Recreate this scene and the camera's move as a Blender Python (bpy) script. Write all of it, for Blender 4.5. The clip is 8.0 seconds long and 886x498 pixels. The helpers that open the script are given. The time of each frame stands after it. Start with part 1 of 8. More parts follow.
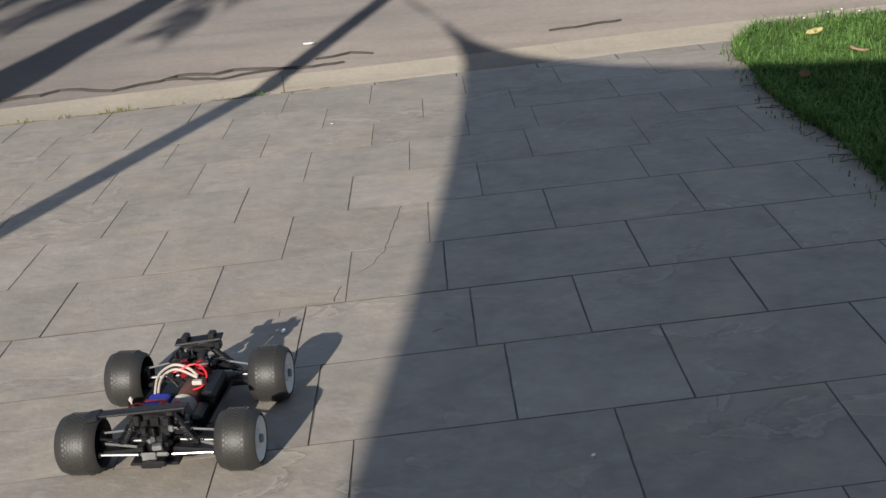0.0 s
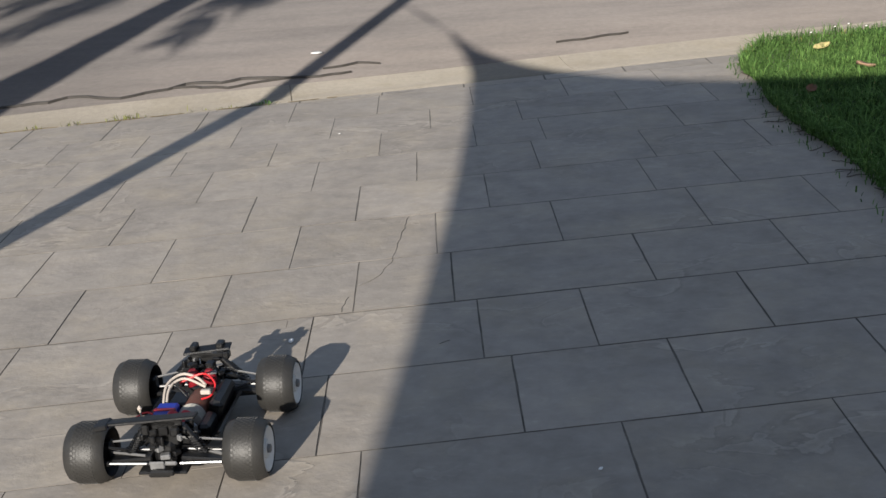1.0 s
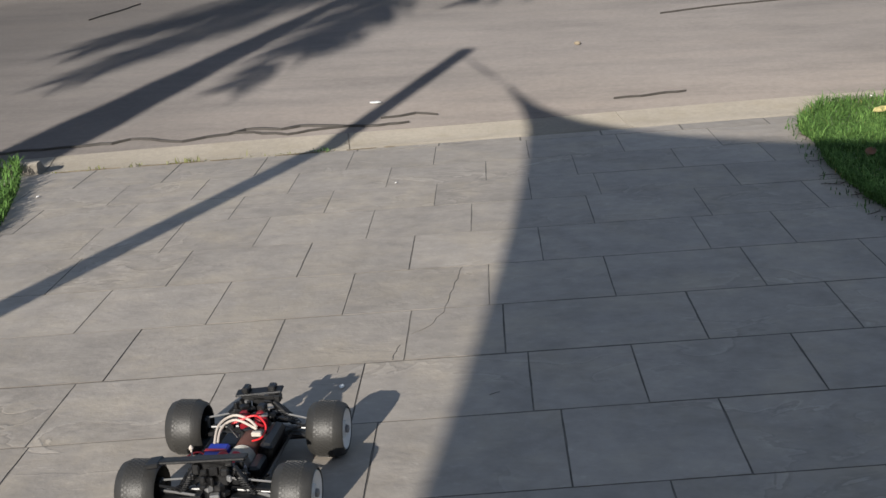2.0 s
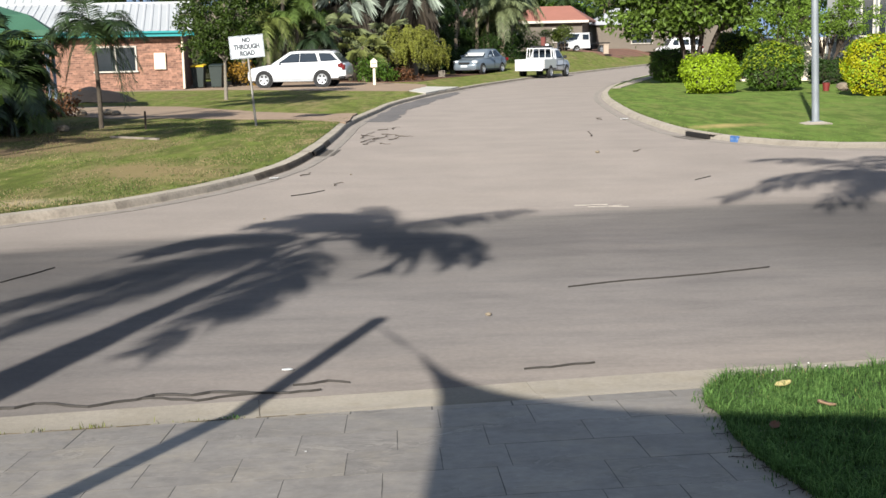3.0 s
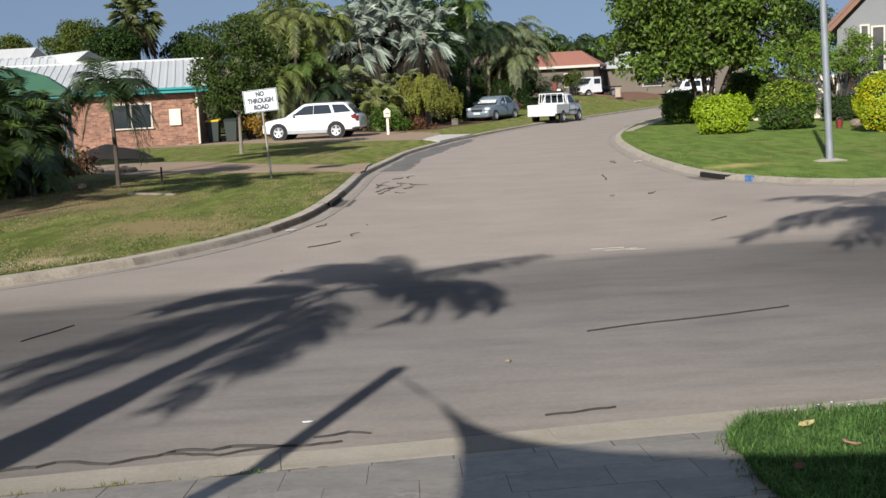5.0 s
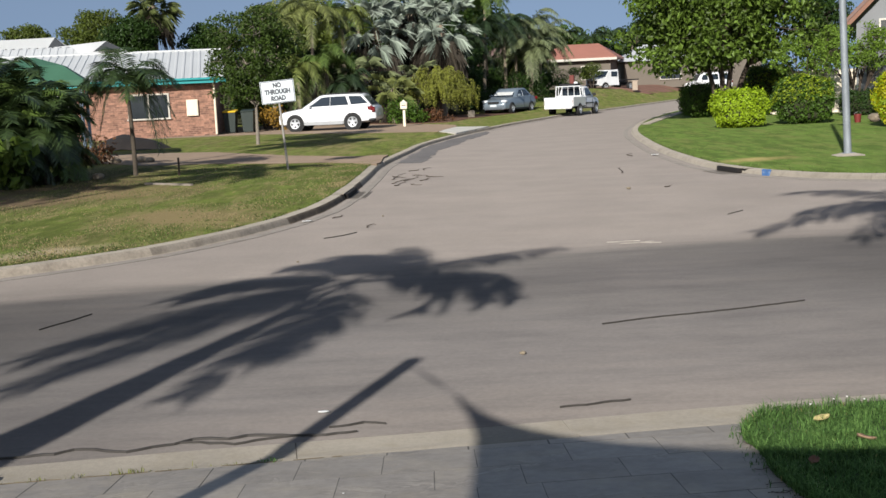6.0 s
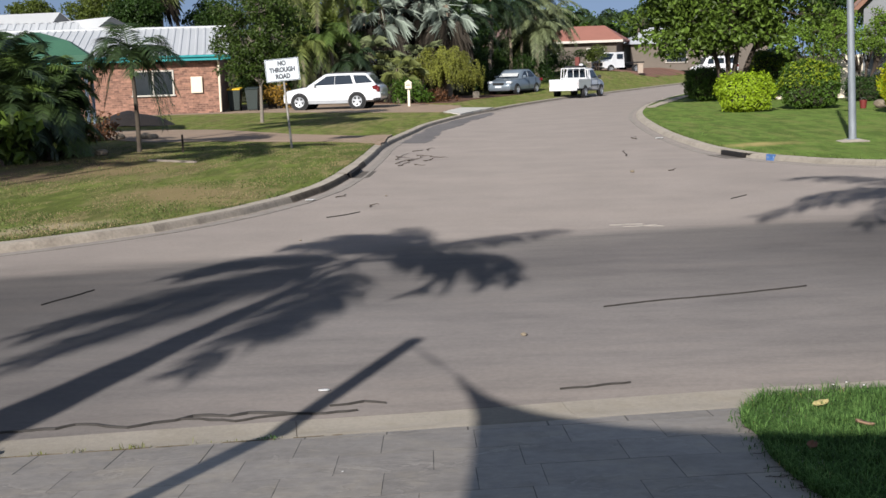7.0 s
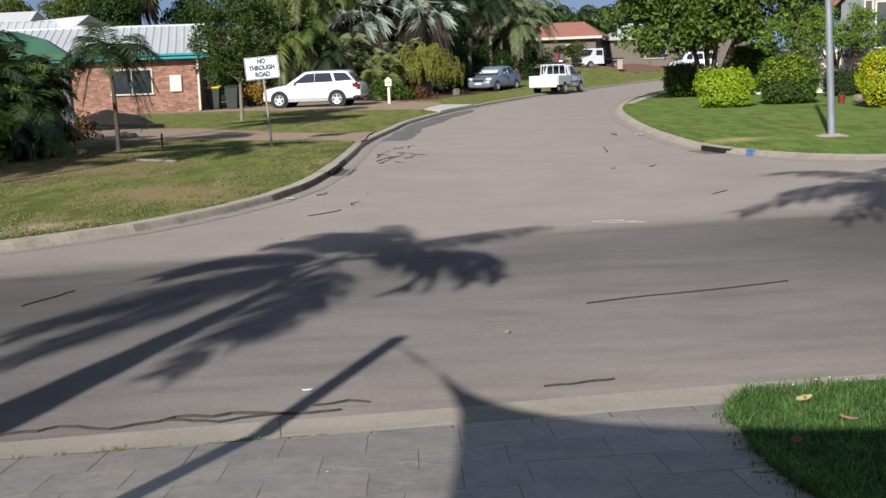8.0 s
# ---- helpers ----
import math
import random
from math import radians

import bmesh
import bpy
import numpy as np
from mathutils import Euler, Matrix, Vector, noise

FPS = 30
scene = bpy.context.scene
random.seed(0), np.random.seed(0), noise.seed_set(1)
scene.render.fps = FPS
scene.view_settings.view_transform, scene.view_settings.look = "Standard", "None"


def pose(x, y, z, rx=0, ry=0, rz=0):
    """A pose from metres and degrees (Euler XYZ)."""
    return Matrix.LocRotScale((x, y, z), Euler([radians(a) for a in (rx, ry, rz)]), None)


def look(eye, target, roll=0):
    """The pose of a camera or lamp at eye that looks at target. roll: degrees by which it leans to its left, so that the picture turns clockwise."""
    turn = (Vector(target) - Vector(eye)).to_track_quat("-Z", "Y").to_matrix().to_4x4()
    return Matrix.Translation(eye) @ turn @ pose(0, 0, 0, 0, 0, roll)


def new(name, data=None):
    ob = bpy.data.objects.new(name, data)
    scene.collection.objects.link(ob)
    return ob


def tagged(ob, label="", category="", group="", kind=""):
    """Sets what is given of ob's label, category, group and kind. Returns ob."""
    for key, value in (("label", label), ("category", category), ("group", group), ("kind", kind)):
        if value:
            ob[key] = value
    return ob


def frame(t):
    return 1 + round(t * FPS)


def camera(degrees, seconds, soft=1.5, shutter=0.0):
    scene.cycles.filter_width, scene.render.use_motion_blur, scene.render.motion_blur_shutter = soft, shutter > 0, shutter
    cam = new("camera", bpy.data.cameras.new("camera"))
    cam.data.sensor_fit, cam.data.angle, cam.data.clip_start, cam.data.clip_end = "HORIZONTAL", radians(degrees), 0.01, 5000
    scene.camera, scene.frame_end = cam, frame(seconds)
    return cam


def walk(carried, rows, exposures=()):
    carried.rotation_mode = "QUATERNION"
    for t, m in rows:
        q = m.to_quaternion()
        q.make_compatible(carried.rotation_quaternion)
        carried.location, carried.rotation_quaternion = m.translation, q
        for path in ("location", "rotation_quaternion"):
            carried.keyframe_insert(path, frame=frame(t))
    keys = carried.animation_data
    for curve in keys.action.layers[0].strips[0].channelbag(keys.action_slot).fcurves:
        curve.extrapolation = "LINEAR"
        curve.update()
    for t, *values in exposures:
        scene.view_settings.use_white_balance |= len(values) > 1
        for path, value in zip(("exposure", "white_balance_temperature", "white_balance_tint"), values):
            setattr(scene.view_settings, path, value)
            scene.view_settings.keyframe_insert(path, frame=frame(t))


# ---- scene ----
# ---------------- camera ----------------
cam = camera(40.07, 8.0)
# seconds, yaw to the left, pitch, roll, eye
PATH = [
    (0.0, 2.22, -24.85, -4.77, 0.017, 0.038, 1.762),
    (0.5, 1.52, -25.01, -4.13, 0.009, 0.041, 1.772),
    (1.0, 2.34, -24.42, -4.26, 0.005, 0.033, 1.773),
    (1.2, 2.89, -24.35, -3.91, 0.003, 0.027, 1.780),
    (2.3, 5.00, -19.28, -3.06, -0.002, 0.015, 1.781),
    (2.5, 4.29, -16.95, -2.16, -0.001, 0.015, 1.794),
    (2.6, 3.69, -15.67, -2.32, 0.004, 0.012, 1.803),
    (2.7, 2.76, -14.17, -1.82, 0.009, 0.009, 1.811),
    (2.8, 0.88, -11.54, -1.02, 0.013, 0.009, 1.820),
    (2.9, 0.15, -9.68, -1.26, 0.000, -0.003, 1.803),
    (3.0, -0.06, -9.50, -1.22, -0.004, -0.004, 1.795),
    (3.5, -0.53, -9.83, -1.92, -0.001, -0.002, 1.794),
    (4.0, -0.39, -10.68, -2.44, -0.004, 0.001, 1.799),
    (4.5, -0.02, -7.56, -2.87, -0.002, -0.002, 1.811),
    (5.0, 0.68, -7.25, -2.86, -0.001, -0.011, 1.801),
    (5.2, 1.05, -7.34, -2.72, -0.007, -0.020, 1.800),
    (6.3, 1.44, -7.59, -2.55, -0.002, -0.035, 1.801),
    (6.5, 0.37, -7.17, -2.68, 0.002, -0.039, 1.801),
    (7.0, 1.60, -8.49, -1.80, -0.002, -0.036, 1.801),
    (7.5, 2.27, -9.01, -2.27, -0.008, -0.030, 1.794),
    (8.0, 0.70, -8.66, -2.10, -0.013, -0.021, 1.805),
]


def aim(yaw, pitch, roll, eye):
    a, b = radians(yaw), radians(pitch)
    way = Vector((-math.sin(a) * math.cos(b), math.cos(a) * math.cos(b), math.sin(b)))
    return look(eye, eye + way, roll)


walk(cam, [(t, aim(y, p, r, Vector(e))) for t, y, p, r, *e in PATH],
     exposures=[(0.0, 0.55, 6720, 10.5), (1.0, 0.61, 6690, 10.5), (2.4, 0.62, 6600, 9.5), (2.7, 0.66, 6560, 9), (3.0, 0.66, 6500, 9), (3.5, 0.51, 6450, 9), (4.0, 0.39, 6350, 9), (4.5, 0.29, 6460, 9.5), (6.5, 0.27, 6460, 9.5), (7.0, 0.26, 6320, 12), (8.0, 0.25, 6320, 12)])

# ---------------- light ----------------
SUN_UP, SUN_AZ = 24.5, 16.2        # height of the sun; the shadows point this far to the right of +y
SHADE = Vector((math.sin(radians(SUN_AZ)), math.cos(radians(SUN_AZ)), 0))
COT = 1 / math.tan(radians(SUN_UP))
world = bpy.data.worlds.new("sky")
scene.world = world
world.use_nodes = True
wn = world.node_tree
wn.nodes.clear()
sky = wn.nodes.new("ShaderNodeTexSky")
sky.sky_type, sky.sun_disc = "NISHITA", False
sky.sun_elevation, sky.sun_rotation = radians(SUN_UP), radians(180 + SUN_AZ)
sky.air_density, sky.dust_density, sky.ozone_density = 1.0, 1.7, 1.2
bg = wn.nodes.new("ShaderNodeBackground")
bg.inputs["Strength"].default_value = 0.135
wo = wn.nodes.new("ShaderNodeOutputWorld")
tc = wn.nodes.new("ShaderNodeTexCoord")
lift = wn.nodes.new("ShaderNodeVectorMath")
lift.operation = "ADD"
lift.inputs[1].default_value = (0, 0, 0.55)
unit = wn.nodes.new("ShaderNodeVectorMath")
unit.operation = "NORMALIZE"
wn.links.new(tc.outputs["Generated"], lift.inputs[0])
wn.links.new(lift.outputs[0], unit.inputs[0])
wn.links.new(unit.outputs[0], sky.inputs["Vector"])
haze = wn.nodes.new("ShaderNodeHueSaturation")
haze.inputs["Hue"].default_value, haze.inputs["Saturation"].default_value = 0.497, 0.84
wn.links.new(sky.outputs[0], haze.inputs["Color"])
wn.links.new(haze.outputs[0], bg.inputs[0])
wn.links.new(bg.outputs[0], wo.inputs[0])
sun = new("sun", bpy.data.lights.new("sun", "SUN"))
sun.data.energy, sun.data.angle, sun.data.color = 5.0, radians(0.5), (1.0, 0.952, 0.878)
sun.matrix_world = look(-SHADE * 10 + Vector((0, 0, 10 / COT)), (0, 0, 0))


# ---------------- materials ----------------
def rgb(r, g, b):
    return tuple((c / 255 / 12.92 if c / 255 <= 0.04045 else ((c / 255 + 0.055) / 1.055) ** 2.4) for c in (r, g, b)) + (1.0,)


def tint(c, k):
    return (c[0] * k, c[1] * k, c[2] * k, 1.0)


def ramp_node(nt, stops):
    r = nt.nodes.new("ShaderNodeValToRGB")
    while len(r.color_ramp.elements) < len(stops):
        r.color_ramp.elements.new(0.5)
    for e, (p, c) in zip(r.color_ramp.elements, stops):
        e.position, e.color = p, c
    return r


def surface(name, base, rough=0.8, vary=0.15, big=0.6, small=30.0, bump=0.2, bump_scale=None, metal=0.0, stain=None,
            stain_amount=0.5, per_piece=0.0, island=0.0, sheen=0.0, spec=0.5, stretch=(1, 1, 1), coat=0.0, trans=0.0, matte=0.0):
    """Base colour with a broad and a fine variation, optional stains, piece-to-piece change, and fine relief."""
    m = bpy.data.materials.new(name)
    m.use_nodes = True
    nt = m.node_tree
    b = nt.nodes["Principled BSDF"]
    L = nt.links.new
    co = nt.nodes.new("ShaderNodeTexCoord")
    mp = nt.nodes.new("ShaderNodeMapping")
    mp.inputs["Scale"].default_value = stretch
    info = nt.nodes.new("ShaderNodeObjectInfo")
    sh = nt.nodes.new("ShaderNodeVectorMath")
    sh.operation = "MULTIPLY_ADD"
    sh.inputs[1].default_value = (37.0, 53.0, 71.0)
    L(info.outputs["Random"], sh.inputs[0])
    L(co.outputs["Object"], mp.inputs[0])
    L(mp.outputs[0], sh.inputs[2])

    def noise_node(scale, detail=5.0, rough_=0.6):
        n = nt.nodes.new("ShaderNodeTexNoise")
        n.inputs["Scale"].default_value, n.inputs["Detail"].default_value = scale, detail
        n.inputs["Roughness"].default_value = rough_
        L(sh.outputs[0], n.inputs["Vector"])
        return n

    n1, n2 = noise_node(big), noise_node(small)
    r1 = ramp_node(nt, [(0.3, tint(base, 1 - vary)), (0.7, tint(base, 1 + vary))])
    L(n1.outputs["Fac"], r1.inputs[0])
    r2 = ramp_node(nt, [(0.3, (1 - vary,) * 3 + (1,)), (0.7, (1 + vary,) * 3 + (1,))])
    L(n2.outputs["Fac"], r2.inputs[0])
    mul = nt.nodes.new("ShaderNodeMixRGB")
    mul.blend_type = "MULTIPLY"
    mul.inputs[0].default_value = 1.0
    L(r1.outputs[0], mul.inputs[1])
    L(r2.outputs[0], mul.inputs[2])
    out = mul.outputs[0]
    if stain:
        n3 = noise_node(big * 3.1, 7.0, 0.7)
        r3 = ramp_node(nt, [(0.48, (0, 0, 0, 1)), (0.72, (stain_amount,) * 3 + (1,))])
        L(n3.outputs["Fac"], r3.inputs[0])
        mx = nt.nodes.new("ShaderNodeMixRGB")
        L(r3.outputs[0], mx.inputs[0])
        L(out, mx.inputs[1])
        mx.inputs[2].default_value = stain
        out = mx.outputs[0]
    for amount, socket in ((per_piece, info.outputs["Random"]), (island, None)):
        if amount:
            if socket is None:
                socket = nt.nodes.new("ShaderNodeNewGeometry").outputs["Random Per Island"]
            mr = nt.nodes.new("ShaderNodeMapRange")
            mr.inputs["To Min"].default_value, mr.inputs["To Max"].default_value = 1 - amount, 1 + amount
            L(socket, mr.inputs["Value"])
            hs = nt.nodes.new("ShaderNodeHueSaturation")
            L(mr.outputs[0], hs.inputs["Value"])
            L(out, hs.inputs["Color"])
            out = hs.outputs[0]
    L(out, b.inputs["Base Color"])
    b.inputs["Roughness"].default_value = rough
    b.inputs["Metallic"].default_value = metal
    b.inputs["Diffuse Roughness"].default_value = matte
    b.inputs["Specular IOR Level"].default_value = spec
    if coat:
        b.inputs["Coat Weight"].default_value = coat
        b.inputs["Coat Roughness"].default_value = 0.05
    if trans:
        b.inputs["Subsurface Weight"].default_value = 0.0
        tr = nt.nodes.new("ShaderNodeBsdfTranslucent")
        L(out, tr.inputs[0])
        ms = nt.nodes.new("ShaderNodeMixShader")
        ms.inputs[0].default_value = trans
        L(b.outputs[0], ms.inputs[1])
        L(tr.outputs[0], ms.inputs[2])
        L(ms.outputs[0], nt.nodes["Material Output"].inputs["Surface"])
    if bump:
        nb = noise_node(bump_scale or small * 2, 4.0)
        bp = nt.nodes.new("ShaderNodeBump")
        bp.inputs["Strength"].default_value = bump
        bp.inputs["Distance"].default_value = 0.01
        L(nb.outputs["Fac"], bp.inputs["Height"])
        L(bp.outputs[0], b.inputs["Normal"])
    return m


def plain(name, base, rough=0.4, metal=0.0, spec=0.5, coat=0.0):
    return surface(name, base, rough, vary=0.05, big=2.0, small=60.0, bump=0.03, metal=metal, spec=spec, coat=coat)


# ---------------- mesh building ----------------
class Geo:
    """Vertices and faces of one mesh."""

    def __init__(self):
        self.v, self.f = [], []

    def add(self, vs, fs):
        n = len(self.v)
        self.v += [tuple(p) for p in vs]
        self.f += [tuple(i + n for i in f) for f in fs]
        return self

    def box(self, c, s, m=None, ch=0.0):
        """A box of size s about c, its edges cut by ch, turned by m about c."""
        hx, hy, hz = s[0] / 2, s[1] / 2, s[2] / 2
        ch = min(ch, hx * 0.9, hy * 0.9, hz * 0.9)
        if ch <= 0:
            vs = [(x, y, z) for x in (-hx, hx) for y in (-hy, hy) for z in (-hz, hz)]
            fs = [(0, 1, 3, 2), (4, 6, 7, 5), (0, 4, 5, 1), (2, 3, 7, 6), (0, 2, 6, 4), (1, 5, 7, 3)]
        else:
            vs, fs, idx = [], [], {}
            for sx in (-1, 1):
                for sy in (-1, 1):
                    for sz in (-1, 1):
                        for a in range(3):
                            p = [sx * (hx - ch), sy * (hy - ch), sz * (hz - ch)]
                            p[a] = (sx * hx, sy * hy, sz * hz)[a]
                            idx[sx, sy, sz, a] = len(vs)
                            vs.append(tuple(p))
            for a in range(3):
                b, c2 = (a + 1) % 3, (a + 2) % 3
                for s1 in (-1, 1):
                    q = []
                    for u, w in ((-1, -1), (1, -1), (1, 1), (-1, 1)):
                        k = [0, 0, 0]
                        k[a], k[b], k[c2] = s1, u, w
                        q.append(idx[(*k, a)])
                    fs.append(tuple(q if s1 > 0 else q[::-1]))
                    for s2 in (-1, 1):
                        q = []
                        for w, ax in ((-1, a), (1, a), (1, b), (-1, b)):
                            k = [0, 0, 0]
                            k[a], k[b], k[c2] = s1, s2, w
                            q.append(idx[(*k, ax)])
                        fs.append(tuple(q if s1 * s2 < 0 else q[::-1]))
            for sx in (-1, 1):
                for sy in (-1, 1):
                    for sz in (-1, 1):
                        q = [idx[sx, sy, sz, a] for a in range(3)]
                        fs.append(tuple(q if sx * sy * sz > 0 else q[::-1]))
        m = m or Matrix()
        return self.add([Vector(c) + (m @ Vector(p)) for p in vs], fs)

    def tube(self, pts, radii, seg=8, caps=True):
        pts = [Vector(p) for p in pts]
        if not isinstance(radii, (list, tuple)):
            radii = [radii] * len(pts)
        n = len(pts)
        rings = []
        ref = None
        for i in range(n):
            d = (pts[min(i + 1, n - 1)] - pts[max(i - 1, 0)]).normalized()
            if ref is None:
                ref = d.orthogonal().normalized()
            ref = (ref - d * ref.dot(d))
            ref = ref.normalized() if ref.length > 1e-6 else d.orthogonal().normalized()
            w = d.cross(ref)
            rings.append([pts[i] + (ref * math.cos(2 * math.pi * k / seg) + w * math.sin(2 * math.pi * k / seg)) * radii[i] for k in range(seg)])
        vs = [p for r in rings for p in r]
        fs = [(i * seg + k, i * seg + (k + 1) % seg, (i + 1) * seg + (k + 1) % seg, (i + 1) * seg + k) for i in range(n - 1) for k in range(seg)]
        if caps:
            fs += [tuple(range(seg))[::-1], tuple((n - 1) * seg + k for k in range(seg))]
        return self.add(vs, fs)

    def lathe(self, prof, axis_m, seg=24, caps=True):
        """Profile of (radius, along) turned about the z axis of axis_m."""
        vs = [axis_m @ Vector((r * math.cos(2 * math.pi * k / seg), r * math.sin(2 * math.pi * k / seg), a)) for r, a in prof for k in range(seg)]
        n = len(prof)
        fs = [(i * seg + k, i * seg + (k + 1) % seg, (i + 1) * seg + (k + 1) % seg, (i + 1) * seg + k) for i in range(n - 1) for k in range(seg)]
        if caps:
            fs += [tuple(range(seg))[::-1], tuple((n - 1) * seg + k for k in range(seg))]
        return self.add(vs, fs)

    def prism(self, poly, z0, z1):
        """A flat polygon (x, y) raised from z0 to z1; either may be a function of x and y."""
        n = len(poly)
        lo = [(x, y, z0(x, y) if callable(z0) else z0) for x, y in poly]
        hi = [(x, y, z1(x, y) if callable(z1) else z1) for x, y in poly]
        area = sum(poly[i][0] * poly[(i + 1) % n][1] - poly[(i + 1) % n][0] * poly[i][1] for i in range(n))
        fs = [tuple(range(n))[::-1], tuple(range(n, 2 * n))] + [(i, (i + 1) % n, n + (i + 1) % n, n + i) for i in range(n)]
        return self.add(lo + hi, fs if area > 0 else [f[::-1] for f in fs])

    def loft(self, rings, caps=True):
        """Closed rings with the same count of points."""
        n, k = len(rings), len(rings[0])
        vs = [p for r in rings for p in r]
        fs = [(i * k + j, i * k + (j + 1) % k, (i + 1) * k + (j + 1) % k, (i + 1) * k + j) for i in range(n - 1) for j in range(k)]
        if caps:
            fs += [tuple(range(k))[::-1], tuple((n - 1) * k + j for j in range(k))]
        return self.add(vs, fs)

    def sheet(self, rows):
        """Open grid of rows of points."""
        k = len(rows[0])
        return self.add([p for r in rows for p in r],
                        [(i * k + j, i * k + j + 1, (i + 1) * k + j + 1, (i + 1) * k + j) for i in range(len(rows) - 1) for j in range(k - 1)])

    def mesh(self, name, mat, smooth=False):
        me = bpy.data.meshes.new(name)
        me.from_pydata(self.v, [], self.f)
        me.materials.append(mat)
        if smooth:
            me.polygons.foreach_set("use_smooth", [True] * len(me.polygons))
            me.set_sharp_from_angle(angle=radians(38))
        me.update()
        return me


def part(name, geo, mat, parent=None, label="", smooth=False, at=None):
    me = geo if isinstance(geo, bpy.types.Mesh) else geo.mesh(name, mat, smooth)
    ob = new(name, me)
    if parent:
        ob.parent = parent
    if at is not None:
        ob.matrix_basis = at
    if label:
        ob["label"] = label
    return ob


def thing(name, label, category, at=None, group="", kind=""):
    ob = new(name)
    ob.empty_display_size = 0.1
    if at is not None:
        ob.matrix_basis = at
    return tagged(ob, label, category, group, kind)


rnd = random.Random(7)
ASPHALT_PALE = rgb(114, 108, 103)
# ---------------- ground, roads, kerbs ----------------
def road_material():
    m = surface("aged_asphalt", ASPHALT_PALE, 0.9, vary=0.09, big=0.8, small=30.0, bump=0.35, bump_scale=160.0, spec=0.25, matte=1.0)
    nt = m.node_tree
    L = nt.links.new
    b = nt.nodes["Principled BSDF"]
    old = b.inputs["Base Color"].links[0].from_socket
    co = nt.nodes.new("ShaderNodeTexCoord")
    # distance across the through road, bent a little by noise
    dot = nt.nodes.new("ShaderNodeVectorMath")
    dot.operation = "DOT_PRODUCT"
    dot.inputs[1].default_value = (-0.20, 0.98, 0)
    L(co.outputs["Object"], dot.inputs[0])
    mp = nt.nodes.new("ShaderNodeMapping")
    mp.inputs["Rotation"].default_value = (0, 0, radians(-11))
    mp.inputs["Scale"].default_value = (0.10, 1.2, 1)
    L(co.outputs["Object"], mp.inputs[0])
    n = nt.nodes.new("ShaderNodeTexNoise")
    n.inputs["Scale"].default_value, n.inputs["Detail"].default_value = 1.0, 6.0
    L(mp.outputs[0], n.inputs["Vector"])
    # the worn surface ends in a shallow arc at the mouth of the side street
    sx = nt.nodes.new("ShaderNodeSeparateXYZ")
    L(co.outputs["Object"], sx.inputs[0])
    ax = nt.nodes.new("ShaderNodeMath")
    ax.operation, ax.inputs[1].default_value = "SUBTRACT", 1.3
    L(sx.outputs["X"], ax.inputs[0])
    sq = nt.nodes.new("ShaderNodeMath")
    sq.operation = "MULTIPLY"
    L(ax.outputs[0], sq.inputs[0])
    L(ax.outputs[0], sq.inputs[1])
    arc = nt.nodes.new("ShaderNodeMath")
    arc.operation, arc.inputs[1].default_value = "MULTIPLY_ADD", 0.028
    L(sq.outputs[0], arc.inputs[0])
    L(dot.outputs["Value"], arc.inputs[2])
    ma = nt.nodes.new("ShaderNodeMath")
    ma.operation = "MULTIPLY_ADD"
    ma.inputs[1].default_value = 1.3
    L(n.outputs["Fac"], ma.inputs[0])
    L(arc.outputs[0], ma.inputs[2])
    mr = nt.nodes.new("ShaderNodeMapRange")
    mr.inputs["From Min"].default_value, mr.inputs["From Max"].default_value = 6.6, 16.1
    L(ma.outputs[0], mr.inputs["Value"])
    r = ramp_node(nt, [(0.0, (0.97, 0.96, 0.95, 1)), (0.12, (0.80, 0.815, 0.845, 1)), (0.27, (0.735, 0.755, 0.79, 1)), (0.38, (0.63, 0.65, 0.68, 1)), (0.47, (0.545, 0.56, 0.585, 1)),
                       (0.56, (0.56, 0.575, 0.60, 1)), (0.645, (0.63, 0.645, 0.66, 1)), (0.672, (0.86, 0.86, 0.86, 1)), (0.72, (1.12, 1.105, 1.09, 1))])
    L(mr.outputs[0], r.inputs[0])
    # streaks of tyre wear along the through road
    r2 = ramp_node(nt, [(0.35, (0.97, 0.97, 0.975, 1)), (0.62, (1.02, 1.015, 1.01, 1))])
    L(n.outputs["Fac"], r2.inputs[0])
    mu = nt.nodes.new("ShaderNodeMixRGB")
    mu.blend_type, mu.inputs[0].default_value = "MULTIPLY", 1.0
    L(r.outputs[0], mu.inputs[1])
    L(r2.outputs[0], mu.inputs[2])
    mu2 = nt.nodes.new("ShaderNodeMixRGB")
    mu2.blend_type, mu2.inputs[0].default_value = "MULTIPLY", 1.0
    L(old, mu2.inputs[1])
    L(mu.outputs[0], mu2.inputs[2])
    # scuffs and tyre streaks where the through traffic runs
    mp2 = nt.nodes.new("ShaderNodeMapping")
    mp2.inputs["Rotation"].default_value, mp2.inputs["Scale"].default_value = (0, 0, radians(-9)), (0.75, 3.0, 1)
    L(co.outputs["Object"], mp2.inputs[0])
    n2 = nt.nodes.new("ShaderNodeTexNoise")
    n2.inputs["Scale"].default_value, n2.inputs["Detail"].default_value, n2.inputs["Roughness"].default_value = 1.0, 8.0, 0.68
    L(mp2.outputs[0], n2.inputs["Vector"])
    r3 = ramp_node(nt, [(0.34, (0.82, 0.82, 0.83, 1)), (0.52, (1.0, 1.0, 1.0, 1)), (0.70, (1.11, 1.09, 1.07, 1))])
    L(n2.outputs["Fac"], r3.inputs[0])
    lane = ramp_node(nt, [(0.66, (1, 1, 1, 1)), (0.78, (0.15, 0.15, 0.15, 1))])
    L(mr.outputs[0], lane.inputs[0])
    mu3 = nt.nodes.new("ShaderNodeMixRGB")
    mu3.blend_type = "MULTIPLY"
